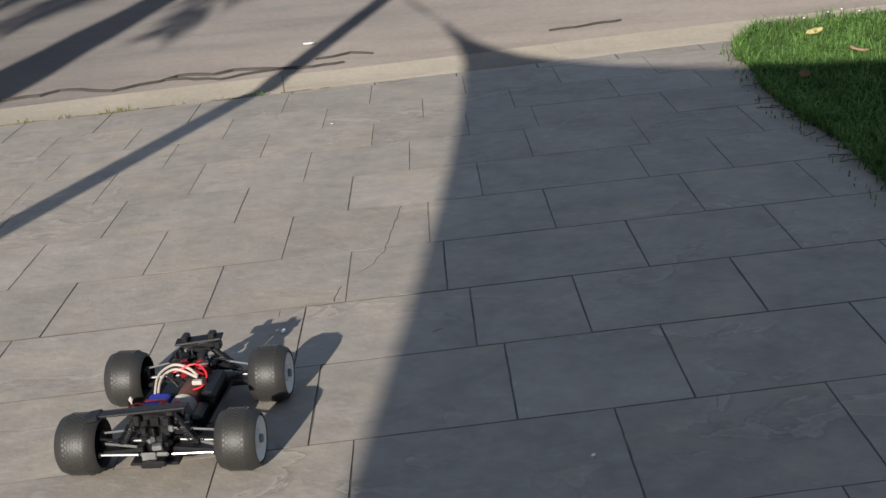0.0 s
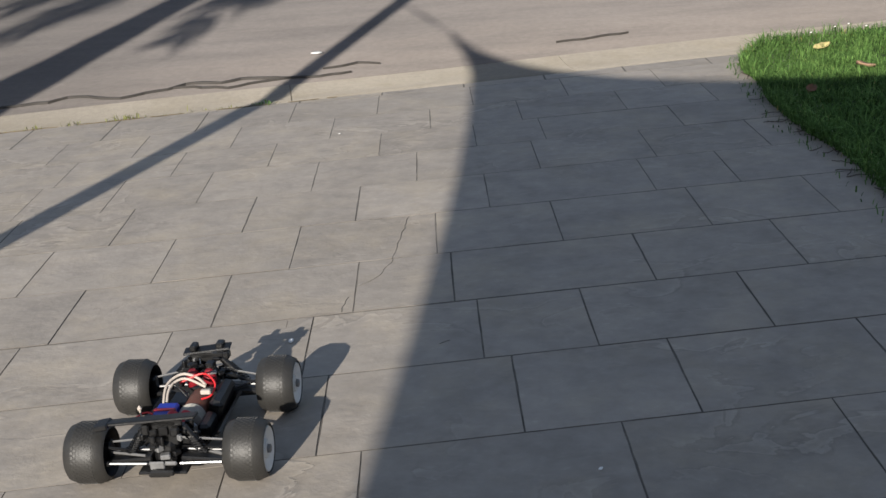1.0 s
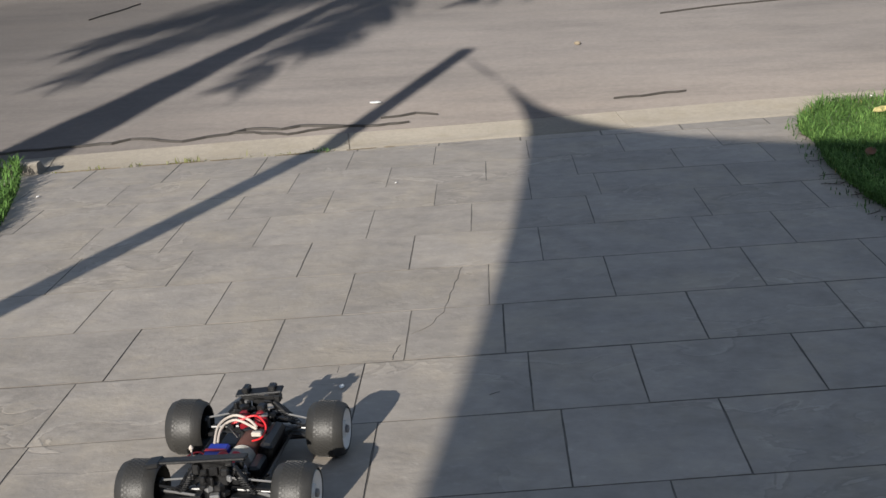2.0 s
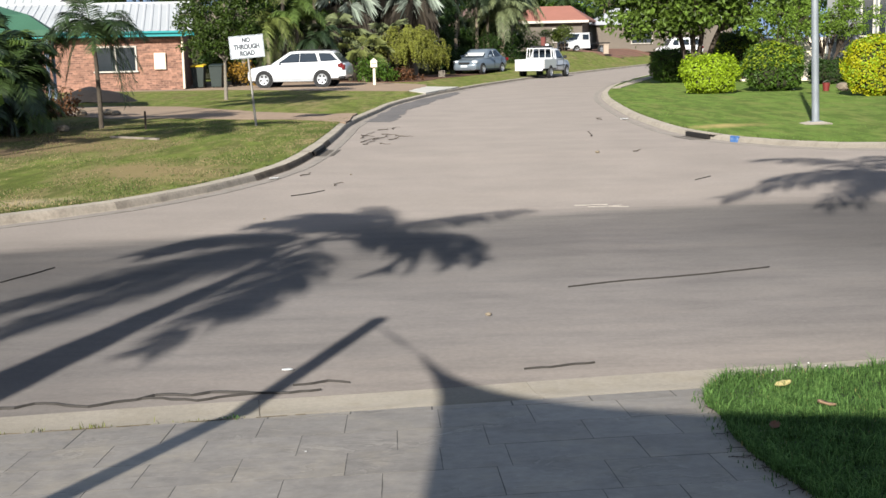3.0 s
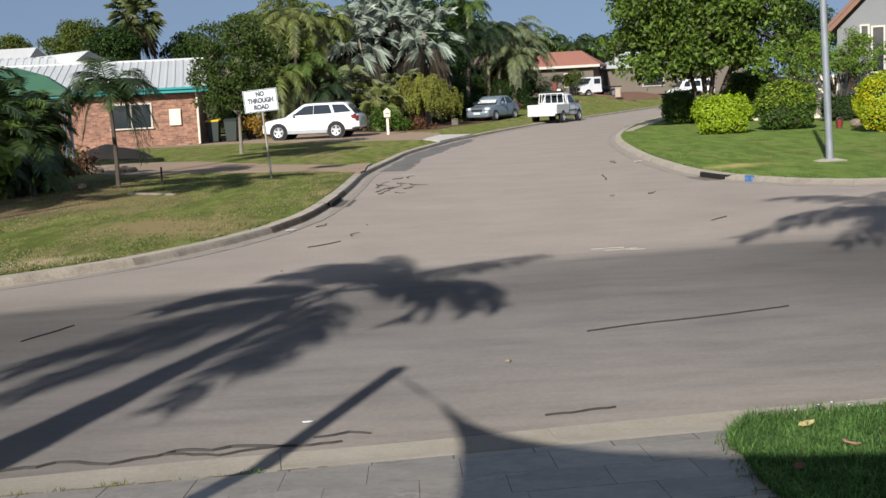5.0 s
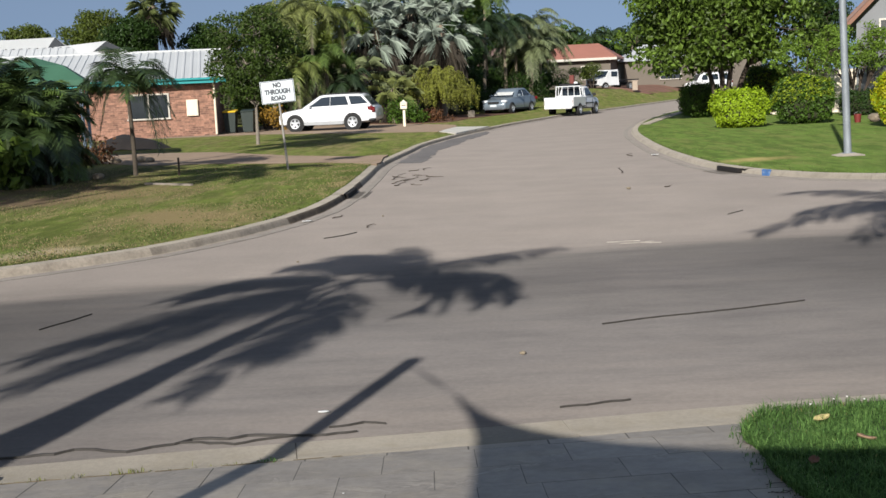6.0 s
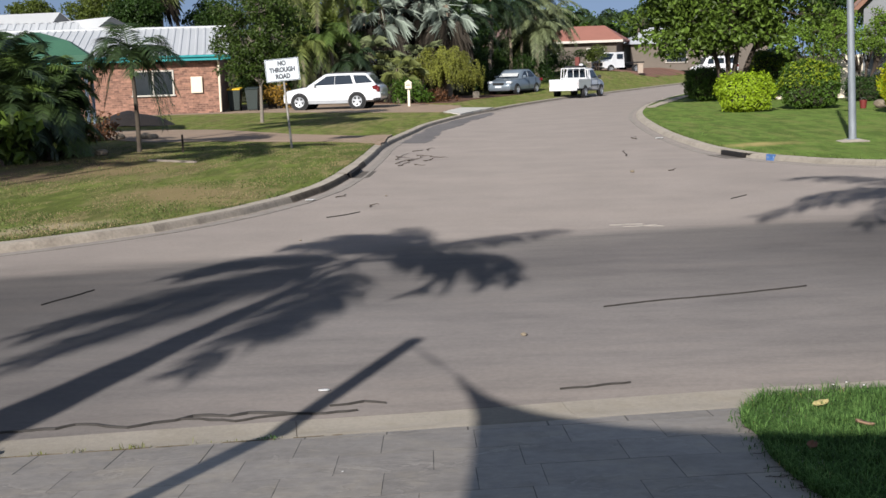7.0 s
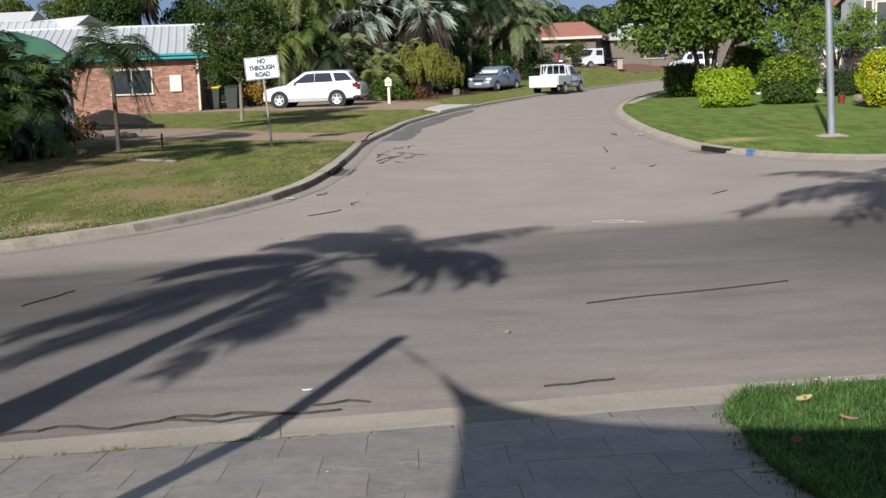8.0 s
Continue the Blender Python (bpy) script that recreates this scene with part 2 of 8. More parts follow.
    L(lane.outputs[0], mu3.inputs[0])
    L(mu2.outputs[0], mu3.inputs[1])
    L(r3.outputs[0], mu3.inputs[2])
    # colour darkens with x towards both sides: lens falloff painted into the road
    off = nt.nodes.new("ShaderNodeMath")
    off.operation, off.inputs[1].default_value = "SUBTRACT", 0.2
    L(sx.outputs["X"], off.inputs[0])
    far = nt.nodes.new("ShaderNodeMath")
    far.operation = "ABSOLUTE"
    L(off.outputs[0], far.inputs[0])
    side = nt.nodes.new("ShaderNodeMapRange")
    side.interpolation_type = "SMOOTHSTEP"
    side.inputs["From Min"].default_value, side.inputs["From Max"].default_value = 1.3, 4.4
    side.inputs["To Min"].default_value, side.inputs["To Max"].default_value = 1.02, 0.68
    L(far.outputs[0], side.inputs["Value"])
    mu4 = nt.nodes.new("ShaderNodeMixRGB")
    mu4.blend_type = "MULTIPLY"
    L(lane.outputs[0], mu4.inputs[0])
    L(mu3.outputs[0], mu4.inputs[1])
    L(side.outputs[0], mu4.inputs[2])
    L(mu4.outputs[0], b.inputs["Base Color"])
    return m


M_ROAD = road_material()
M_EARTH = surface("dry_earth", rgb(120, 105, 80), 0.95, 0.2, 0.3, 8.0, 0.5)
M_KERB = surface("weathered_concrete", rgb(138, 131, 120), 0.9, 0.10, 1.3, 40.0, 0.35, 90.0, stain=rgb(96, 89, 79), stain_amount=0.55, per_piece=0.05, spec=0.25, matte=0.8)


def lawn_material(name, green, tan, earth, dry, bare, spots=()):
    """Turf: grass colour with broad dry patches, small bare spots and a blade-like grain."""
    green, tan, earth = (green[0] * 0.52, green[1] * 0.52, green[2] * 0.42, 1.0), tint(tan, 0.52), tint(earth, 0.52)
    m = surface(name, green, 0.95, 0.22, 1.1, 22.0, 1.0, 70.0, spec=0.1, matte=1.0)
    nt = m.node_tree
    L = nt.links.new
    b = nt.nodes["Principled BSDF"]
    out = b.inputs["Base Color"].links[0].from_socket
    co = nt.nodes.new("ShaderNodeTexCoord")
    mp = nt.nodes.new("ShaderNodeMapping")
    mp.inputs["Scale"].default_value = (0.9, 0.2, 1)
    L(co.outputs["Object"], mp.inputs[0])

    def mask(scale, lo, hi, amount, rough_=0.65):
        n = nt.nodes.new("ShaderNodeTexNoise")
        n.inputs["Scale"].default_value, n.inputs["Detail"].default_value, n.inputs["Roughness"].default_value = scale, 8.0, rough_
        L(mp.outputs[0], n.inputs["Vector"])
        r = ramp_node(nt, [(lo, (0, 0, 0, 1)), (hi, (amount,) * 3 + (1,))])
        L(n.outputs["Fac"], r.inputs[0])
        return r.outputs[0]

    for colour, f in ((tan, mask(0.32, 0.60 - dry, 0.74 - dry, 0.85)), (tan, mask(1.9, 0.50, 0.62, 0.7)), (earth, mask(0.75, 0.66 - bare, 0.74 - bare, 0.85)), (tint(tan, 1.15), mask(7.0, 0.53, 0.64, 0.65)), (tint(green, 0.58), mask(4.5, 0.47, 0.58, 0.7))):
        mx = nt.nodes.new("ShaderNodeMixRGB")
        L(f, mx.inputs[0])
        L(out, mx.inputs[1])
        mx.inputs[2].default_value = colour
        out = mx.outputs[0]
    for x, y, rx, ry, turn, colour in spots:       # worn places
        sp = nt.nodes.new("ShaderNodeMapping")
        sp.vector_type = "TEXTURE"
        sp.inputs["Location"].default_value, sp.inputs["Rotation"].default_value, sp.inputs["Scale"].default_value = (x, y, 0), (0, 0, radians(turn)), (rx, ry, 1000)
        L(co.outputs["Object"], sp.inputs[0])
        ln = nt.nodes.new("ShaderNodeVectorMath")
        ln.operation = "LENGTH"
        L(sp.outputs[0], ln.inputs[0])
        nn = nt.nodes.new("ShaderNodeTexNoise")
        nn.inputs["Scale"].default_value, nn.inputs["Detail"].default_value, nn.inputs["Roughness"].default_value = 1.6, 8.0, 0.72
        L(mp.outputs[0], nn.inputs["Vector"])
        ma = nt.nodes.new("ShaderNodeMath")
        ma.operation = "MULTIPLY_ADD"
        ma.inputs[1].default_value = 3.0
        L(nn.outputs["Fac"], ma.inputs[0])
        L(ln.outputs["Value"], ma.inputs[2])
        r = ramp_node(nt, [(0.45, (0.85, 0.85, 0.85, 1)), (0.72, (0, 0, 0, 1))])
        mr = nt.nodes.new("ShaderNodeMapRange")
        mr.inputs["From Max"].default_value = 4.0
        L(ma.outputs[0], mr.inputs["Value"])
        L(mr.outputs[0], r.inputs[0])
        mx = nt.nodes.new("ShaderNodeMixRGB")
        L(r.outputs[0], mx.inputs[0])
        L(out, mx.inputs[1])
        mx.inputs[2].default_value = tint(colour, 0.52)
        out = mx.outputs[0]
    L(out, b.inputs["Base Color"])
    return m


M_LAWN_DRY = lawn_material("dry_couch_grass", rgb(114, 126, 68), rgb(146, 133, 95), rgb(106, 88, 68), 0.09, 0.05,
                           [(-8.2, 21.3, 2.4, 1.7, 10, rgb(118, 96, 82)), (-4.9, 13.8, 0.9, 0.3, 38, rgb(186, 170, 140)), (-4.2, 17.4, 1.0, 1.6, 20, rgb(152, 134, 98)), (-6.4, 22.4, 1.1, 1.9, 0, rgb(148, 130, 94)), (-8.3, 24.6, 2.6, 1.6, 0, rgb(96, 78, 62))])
M_LAWN = lawn_material("green_lawn", rgb(106, 130, 68), rgb(126, 132, 76), rgb(118, 110, 66), 0.0, -0.06, [(5.6, 24.2, 0.9, 0.5, 10, rgb(190, 170, 116))])
M_DARK = surface("dark_opening", rgb(28, 24, 22), 0.95, 0.1)

g = Geo()
g.add([(-900, -900, -0.03), (900, -900, -0.03), (900, 900, -0.03), (-900, 900, -0.03)], [(0, 1, 2, 3)])
tagged(part("ground", g, M_EARTH), "flat dry earth reaching the horizon", "ground", kind="structure")

NEAR_A, NEAR_B = Vector((-2.30, 5.855)), Vector((2.51, 6.649))     # lip of the near kerb
NEAR_DIR = (NEAR_B - NEAR_A).normalized()
NEAR_OUT = Vector((NEAR_DIR.y, -NEAR_DIR.x))                      # towards the camera's side


def near(s, off):
    """A place s metres along the near kerb from NEAR_A and off metres back from its lip."""
    p = NEAR_A + NEAR_DIR * s + NEAR_OUT * off
    return (p.x, p.y)


LEFT_KERB = [(-40, 5.6), (-20, 8.0), (-12, 9.4), (-8.6, 10.4), (-6.6, 11.5), (-5.5, 12.22), (-4.75, 12.85), (-4.25, 13.35), (-3.75, 13.95), (-3.4, 14.55), (-2.98, 15.45), (-2.55, 16.75), (-2.28, 18.2),
             (-2.14, 20.0), (-2.08, 22.2), (-2.06, 25.0), (-2.04, 28.6), (-1.62, 34.3), (-1.38, 37.5), (-0.80, 41.4), (0.0, 45.9), (0.67, 48.6), (1.42, 51.8), (2.62, 56.3), (4.20, 61.6), (4.98, 64.2), (8.70, 73.9), (17.36, 96.9), (30.4, 127.9)]
RIGHT_KERB = [(60, 27), (20, 20.8), (9.6, 19.35), (7.6, 19.5), (6.5, 19.8), (5.75, 20.5), (5.2, 21.5), (4.82, 22.7), (4.62, 24.2), (4.56, 26.5), (4.60, 29.7), (4.85, 34.3),
              (5.3, 39.7), (6.1, 45.0), (7.6, 52.0), (11.0, 64.0), (17, 80), (24, 96), (36, 120)]


def smooth_line(pts, step=0.8):
    """Points along a soft curve through pts, about step metres apart."""
    P = [Vector(p) for p in pts]
    P = [P[0] * 2 - P[1]] + P + [P[-1] * 2 - P[-2]]
    out = []
    for i in range(1, len(P) - 2):
        a, b, c, d = P[i - 1:i + 3]
        n = max(1, int((c - b).length / step))
        for k in range(n):
            t = k / n
            out.append(0.5 * ((2 * b) + (c - a) * t + (2 * a - 5 * b + 4 * c - d) * t * t + (3 * b - a - 3 * c + d) * t ** 3))
    return out + [P[-2]]


RK = smooth_line(RIGHT_KERB)


def offset(line, d):
    """The line moved d metres to its left."""
    out = []
    for i, p in enumerate(line):
        t = (line[min(i + 1, len(line) - 1)] - line[max(i - 1, 0)]).normalized()
        out.append(p + Vector((-t.y, t.x)) * d)
    return out


LK = smooth_line(LEFT_KERB)

# road: one sheet under everything from the near kerb to the far verges
g = Geo()
far_l, far_r = offset(LK, 1.0), offset(RK, -1.0)
a0, a1 = near(-70, -0.02), near(90, -0.02)
g.prism([a0, a1, (92, 34), (60, 28)] + [tuple(p) for p in far_r[1:]] + [tuple(p) for p in reversed(far_l)], -0.02, 0.0)
tagged(part("road", g, M_ROAD), "aged grey-brown asphalt road with a side street", "road", kind="structure")


M_GUTTER = surface("gutter_concrete", rgb(114, 109, 103), 0.9, 0.12, 0.9, 30.0, 0.35, 90.0, stain=rgb(88, 82, 75), stain_amount=0.6, spec=0.25, matte=1.0)
M_KERBGRIME = surface("silt_stained_kerb_face", rgb(106, 95, 82), 0.95, 0.2, 1.1, 24.0, 0.45, 90.0, stain=rgb(64, 55, 47), stain_amount=0.8, spec=0.2)
M_KERBFACE = surface("grimy_kerb_face", rgb(154, 144, 130), 0.95, 0.16, 1.1, 24.0, 0.45, 90.0, stain=rgb(104, 95, 84), stain_amount=0.7, spec=0.2)


def kerb_run(name, line, side, label, lo=0.09, gutter=0.32, top=0.17, pieces=3, faces=(0, 0, 0, 0, 0, 0, 0, 0), grime=(0, 0)):
    """A kerb with its gutter along the line, cast in lengths; side is +1 where the verge lies to the left."""
    root = thing(name, label, "kerb", kind="structure")
    prof = [(-gutter, -0.05), (-gutter, 0.006), (-0.03, -0.004), (-0.005, 0.01), (0.02, lo - 0.025), (0.045, lo), (0.045 + top, lo + 0.004), (0.055 + top, -0.05)]
    i = 0
    while i < len(line) - 1:
        j = min(i + pieces, len(line) - 1)
        gg = Geo()
        rings = []
        for k in range(i, j + 1):
            p = line[k]
            t = (line[min(k + 1, len(line) - 1)] - line[max(k - 1, 0)]).normalized()
            n = Vector((-t.y, t.x)) * side
            sh = 0.003 if k == i else (-0.003 if k == j else 0)
            ring = [(p.x + n.x * u + t.x * sh, p.y + n.y * u + t.y * sh, z) for u, z in prof]
            rings.append(ring if side < 0 else ring[::-1])
        gg.loft(rings)
        me = gg.mesh("kerb_length", M_KERB)
        me.materials.append(M_GUTTER)
        me.materials.append(M_KERBGRIME if grime[0] < line[i].y < grime[1] else M_KERBFACE)
        n = len(prof)
        f = faces if side < 0 else [faces[(n - 2 - q) % n] for q in range(n)]
        me.polygons.foreach_set("material_index", [f[q % n] for q in range((j - i) * n)] + [0, 0])
        part("kerb_length", me, M_KERB, root)
        i = j
    return root


kerb_run("kerb_left", LK, +1, "weathered concrete kerb and gutter round the corner lawn", faces=(1, 1, 2, 2, 2, 0, 0, 0), gutter=0.26, grime=(15.9, 20.4))
kerb_run("kerb_right", RK, -1, "weathered concrete kerb and gutter beside the green lawn", faces=(1, 1, 1, 0, 0, 0, 0, 0), gutter=0.26)

# near kerb: a low layback crossing, cast in lengths
M_LAYBACK = surface("lichened_concrete", rgb(130, 124, 114), 0.9, 0.10, 1.3, 40.0, 0.35, 90.0, stain=rgb(112, 104, 88), stain_amount=0.5, per_piece=0.05, spec=0.25, matte=0.8)
near_kerb = thing("kerb_near", "pale concrete layback kerb at the foot of the driveway", "kerb", kind="structure")
cuts = [-40, -30, -22, -16, -11, -7, -4, -1.6, -0.15, 1.35, 2.77, 3.84, 6.3, 9, 13, 18, 25, 35, 50]
for s0, s1 in zip(cuts, cuts[1:]):
    raised = s0 >= 3.8 or s1 <= -0.1
    hi = 0.028 if not raised else 0.09
    w = 0.395
    prof = [(0.0, -0.06), (0.0, 0.006), (0.16, 0.0), (0.24, 0.006 if not raised else 0.02), (w - 0.08, hi - (0.006 if not raised else 0.010)), (w - 0.02, hi), (w, hi - 0.004), (w, -0.06)]
    rings = []
    for k in range(9):
        s = s0 + 0.002 + (s1 - s0 - 0.004) * k / 8
        rings.append([(*near(s, u), z + 0.003 * math.sin(s * 2.3 + u * 9)) for u, z in prof][::-1])
    part("kerb_length", Geo().loft(rings), M_LAYBACK, near_kerb, smooth=True)

def ragged(pts, step=0.35, amount=0.08, seed=0):
    """A closed outline cut into short edges that wander a little."""
    out = []
    for i, p in enumerate(pts):
        a, b = Vector(p), Vector(pts[(i + 1) % len(pts)])
        n = max(1, int((b - a).length / step))
        side = Vector((-(b - a).y, (b - a).x)).normalized()
        for k in range(n):
            q = a.lerp(b, k / n)
            q = q + side * amount * (noise.noise((q.x * 1.3, q.y * 1.3, seed)) + 0.6 * noise.noise((q.x * 4, q.y * 4, seed + 3)))
            out.append((q.x, q.y))
    return out


# verges; beyond the bend the left one climbs to the houses
def rise(d, y):
    t, k = max(0.0, min(1.0, (y - 72) / 20)), max(0.0, min(1.0, d / 6))
    return 1.08 * t * k * k * (3 - 2 * k)


def verge(name, line, side, far_x, mat, label, h=0.115):
    inner = offset(line, side * 0.21)
    root = thing(name, label, "lawn", kind="structure")
    rows = []
    for p in inner:
        row = []
        for k in range(25):
            t = (k / 24) ** 2
            x = p.x + (far_x - p.x) * t
            row.append((x, p.y, h - 0.03 * max(0.0, 1 - abs(x - p.x) / 0.7) + 0.006 * noise.noise((x * 0.3, p.y * 0.3, 0)) + (rise(abs(x - p.x), p.y) if side > 0 else 0.0)))
        rows.append(row if side < 0 else row[::-1])
    gg = Geo().sheet(rows)
    part("turf", gg, mat, root)
    return root


verge("lawn_left", LK, +1, -90, M_LAWN_DRY, "patchy dry corner lawn with bare earth")
verge("lawn_right", RK, -1, 120, M_LAWN, "mown green corner lawn")

# ---------------- driveway of stamped concrete ----------------
SLOPE = 0.09


def drive_z(x, y):
    return 0.035 + SLOPE * (5.78 + 0.13 * x - y)


M_TILE = surface("stamped_concrete", rgb(150, 143, 135), 0.78, 0.10, 1.1, 16.0, 0.1, 55.0, stain=rgb(168, 157, 140), stain_amount=0.6, per_piece=0.045, spec=0.28)


def slate_relief(m):
    """Adds the broad riven relief pressed into stamped concrete."""
    nt = m.node_tree
    b = nt.nodes["Principled BSDF"]
    co = nt.nodes.new("ShaderNodeTexCoord")
    n = nt.nodes.new("ShaderNodeTexNoise")
    n.inputs["Scale"].default_value, n.inputs["Detail"].default_value, n.inputs["Roughness"].default_value, n.inputs["Distortion"].default_value = 5.5, 6.0, 0.55, 0.25
    nt.links.new(co.outputs["Object"], n.inputs["Vector"])
    bp = nt.nodes.new("ShaderNodeBump")
    bp.inputs["Strength"].default_value, bp.inputs["Distance"].default_value = 0.24, 0.022
    nt.links.new(n.outputs["Fac"], bp.inputs["Height"])
    r = ramp_node(nt, [(0.34, (0.91, 0.91, 0.91, 1)), (0.47, (1.0, 1.0, 1.0, 1)), (0.62, (1.06, 1.055, 1.045, 1))])
    nt.links.new(n.outputs["Fac"], r.inputs[0])
    # cleft lines and pale flecks, drawn out along the courses
    mp = nt.nodes.new("ShaderNodeMapping")
    mp.inputs["Rotation"].default_value, mp.inputs["Scale"].default_value = (0, 0, radians(-14)), (1.0, 1.45, 1.0)
    nt.links.new(co.outputs["Object"], mp.inputs[0])

    def layer(scale, detail, distortion, stops):
        q = nt.nodes.new("ShaderNodeTexNoise")
        q.inputs["Scale"].default_value, q.inputs["Detail"].default_value, q.inputs["Distortion"].default_value = scale, detail, distortion
        nt.links.new(mp.outputs[0], q.inputs["Vector"])
        k = ramp_node(nt, [(p, (v, v * 0.995, v * 0.985, 1)) for p, v in stops])
        nt.links.new(q.outputs["Fac"], k.inputs[0])
        return k.outputs[0]

    def times(x, y, amount=1.0):
        q = nt.nodes.new("ShaderNodeMixRGB")
        q.blend_type = "MULTIPLY"
        if isinstance(amount, float):
            q.inputs[0].default_value = amount
        else:
            nt.links.new(amount, q.inputs[0])
        nt.links.new(x, q.inputs[1])
        nt.links.new(y, q.inputs[2])
        return q.outputs[0]

    where = layer(1.7, 3.0, 0.0, [(0.46, 0.0), (0.62, 1.0)])
    # pale ridge beside a dark side: lit relief painted into the colour
    ridge_shading = layer(3.4, 6.0, 0.7, [(0.455, 1.0), (0.49, 1.20), (0.50, 0.84), (0.53, 1.0)])
    flecks = layer(34.0, 4.0, 0.3, [(0.36, 0.90), (0.46, 1.0), (0.60, 1.0), (0.72, 1.26)])
    plain = nt.nodes.new("ShaderNodeRGB")
    plain.outputs[0].default_value = (1, 1, 1, 1)
    cleft = times(times(plain.outputs[0], ridge_shading, where), flecks, 0.4)
    both = nt.nodes.new("ShaderNodeMixRGB")
    both.blend_type, both.inputs[0].default_value = "MULTIPLY", 1.0
    nt.links.new(r.outputs[0], both.inputs[1])
    nt.links.new(cleft, both.inputs[2])
    bc = nt.nodes.new("ShaderNodeBump")
    bc.inputs["Strength"].default_value, bc.inputs["Distance"].default_value = 0.35, 0.006
    nt.links.new(cleft, bc.inputs["Height"])
    nt.links.new(bc.outputs[0], bp.inputs["Normal"])
    mu = nt.nodes.new("ShaderNodeMixRGB")
    mu.blend_type, mu.inputs[0].default_value = "MULTIPLY", 1.0
    nt.links.new(b.inputs["Base Color"].links[0].from_socket, mu.inputs[1])
    nt.links.new(both.outputs[0], mu.inputs[2])
    nt.links.new(mu.outputs[0], b.inputs["Base Color"])
    old = b.inputs["Normal"].links[0].from_node
    nt.links.new(bp.outputs[0], old.inputs["Normal"])


slate_relief(M_TILE)
M_JOINT = surface("joint_dirt", rgb(88, 83, 77), 0.95, 0.2, 1.3, 40.0, 0.3, stain=rgb(136, 130, 121), stain_amount=0.92)
driveway = thing("driveway", "grey stamped-concrete driveway sloping down to the road", "driveway", kind="structure")
EDGE_R, EDGE_L = 2.15, -2.58
g = Geo()
for corners, deep in (([(EDGE_L, -6), (EDGE_R + 0.2, -6), (EDGE_R + 0.2, 4.05), (EDGE_L, 3.6)], 0.0016), ([(EDGE_L, 3.6), (EDGE_R + 0.2, 4.05), (EDGE_R + 0.2, 6.21), (EDGE_L - 0.05, 5.39)], 0.0009)):
    g.prism(corners, lambda x, y: drive_z(x, y) - 0.25, lambda x, y: drive_z(x, y) - deep)
part("bed", g, M_JOINT, driveway, "dark dirt-filled joints")
UA, JA = radians(6.1), radians(-2.2)
UX, VX = Vector((math.cos(UA), math.sin(UA))), Vector((math.sin(JA), math.cos(JA)))
ROWS = {   # cross joints found in each course, by the course's lower edge
    1.78: (-0.48, -0.20, 0.35, 0.805), 2.18: (-0.295, 0.145, 0.525, 0.995), 2.57: (-0.735, -0.36, 0.08, 0.36, 0.795, 1.215),
    2.955: (-1.065, -0.635, -0.255, 0.02, 0.575, 1.0), 3.355: (-1.27, -0.875, -0.465, -0.02, 0.365, 0.825), 3.76: (-1.095, -0.66, -0.285, 0.165, 0.73, 1.02),
    4.165: (-1.54, -1.22, -0.88, -0.465, -0.08, 0.375, 0.81), 4.575: (-1.05, -0.67, -0.23, 0.16, 0.44, 1.0), 4.945: (-1.64, -1.28, -0.87, -0.45, -0.02, 0.375, 0.83),
    5.32: (-1.5, -1.08, -0.66, -0.26, 0.18, 0.62),
}
LOW = [1.78 - 0.395 * k for k in range(1, 21)] + sorted(ROWS) + [5.72, 6.12]
LOW.sort()
tiles = []
for v0, v1 in zip(LOW, LOW[1:]):
    js = sorted(ROWS.get(v0, [rnd.uniform(-0.2, 0.2)]))
    while js[0] > -3.2:
        js.insert(0, js[0] - rnd.choice((0.40, 0.43, 0.45)))
    while js[-1] < 2.2:
        js.append(js[-1] + rnd.choice((0.40, 0.43, 0.45)))
    for u0, u1 in zip(js, js[1:]):
        tiles.append((u0, u1, v0, v1))


def clip_poly(poly, a, b, c):
    """Keeps the part of a polygon where a*x + b*y <= c."""
    out = []
    for i, p in enumerate(poly):
        q = poly[(i + 1) % len(poly)]
        dp, dq = a * p[0] + b * p[1] - c, a * q[0] + b * q[1] - c
        if dp <= 0:
            out.append(p)
        if dp * dq < 0:
            t = dp / (dp - dq)
            out.append((p[0] + (q[0] - p[0]) * t, p[1] + (q[1] - p[1]) * t))
    return out


def tile_poly(u0, u1, v0, v1, inset_u, inset_v):
    return [tuple(UX * u + VX * v) for u, v in ((u0 + inset_u, v0 + inset_v), (u1 - inset_u, v0 + inset_v), (u1 - inset_u, v1 - inset_v), (u0 + inset_u, v1 - inset_v))]


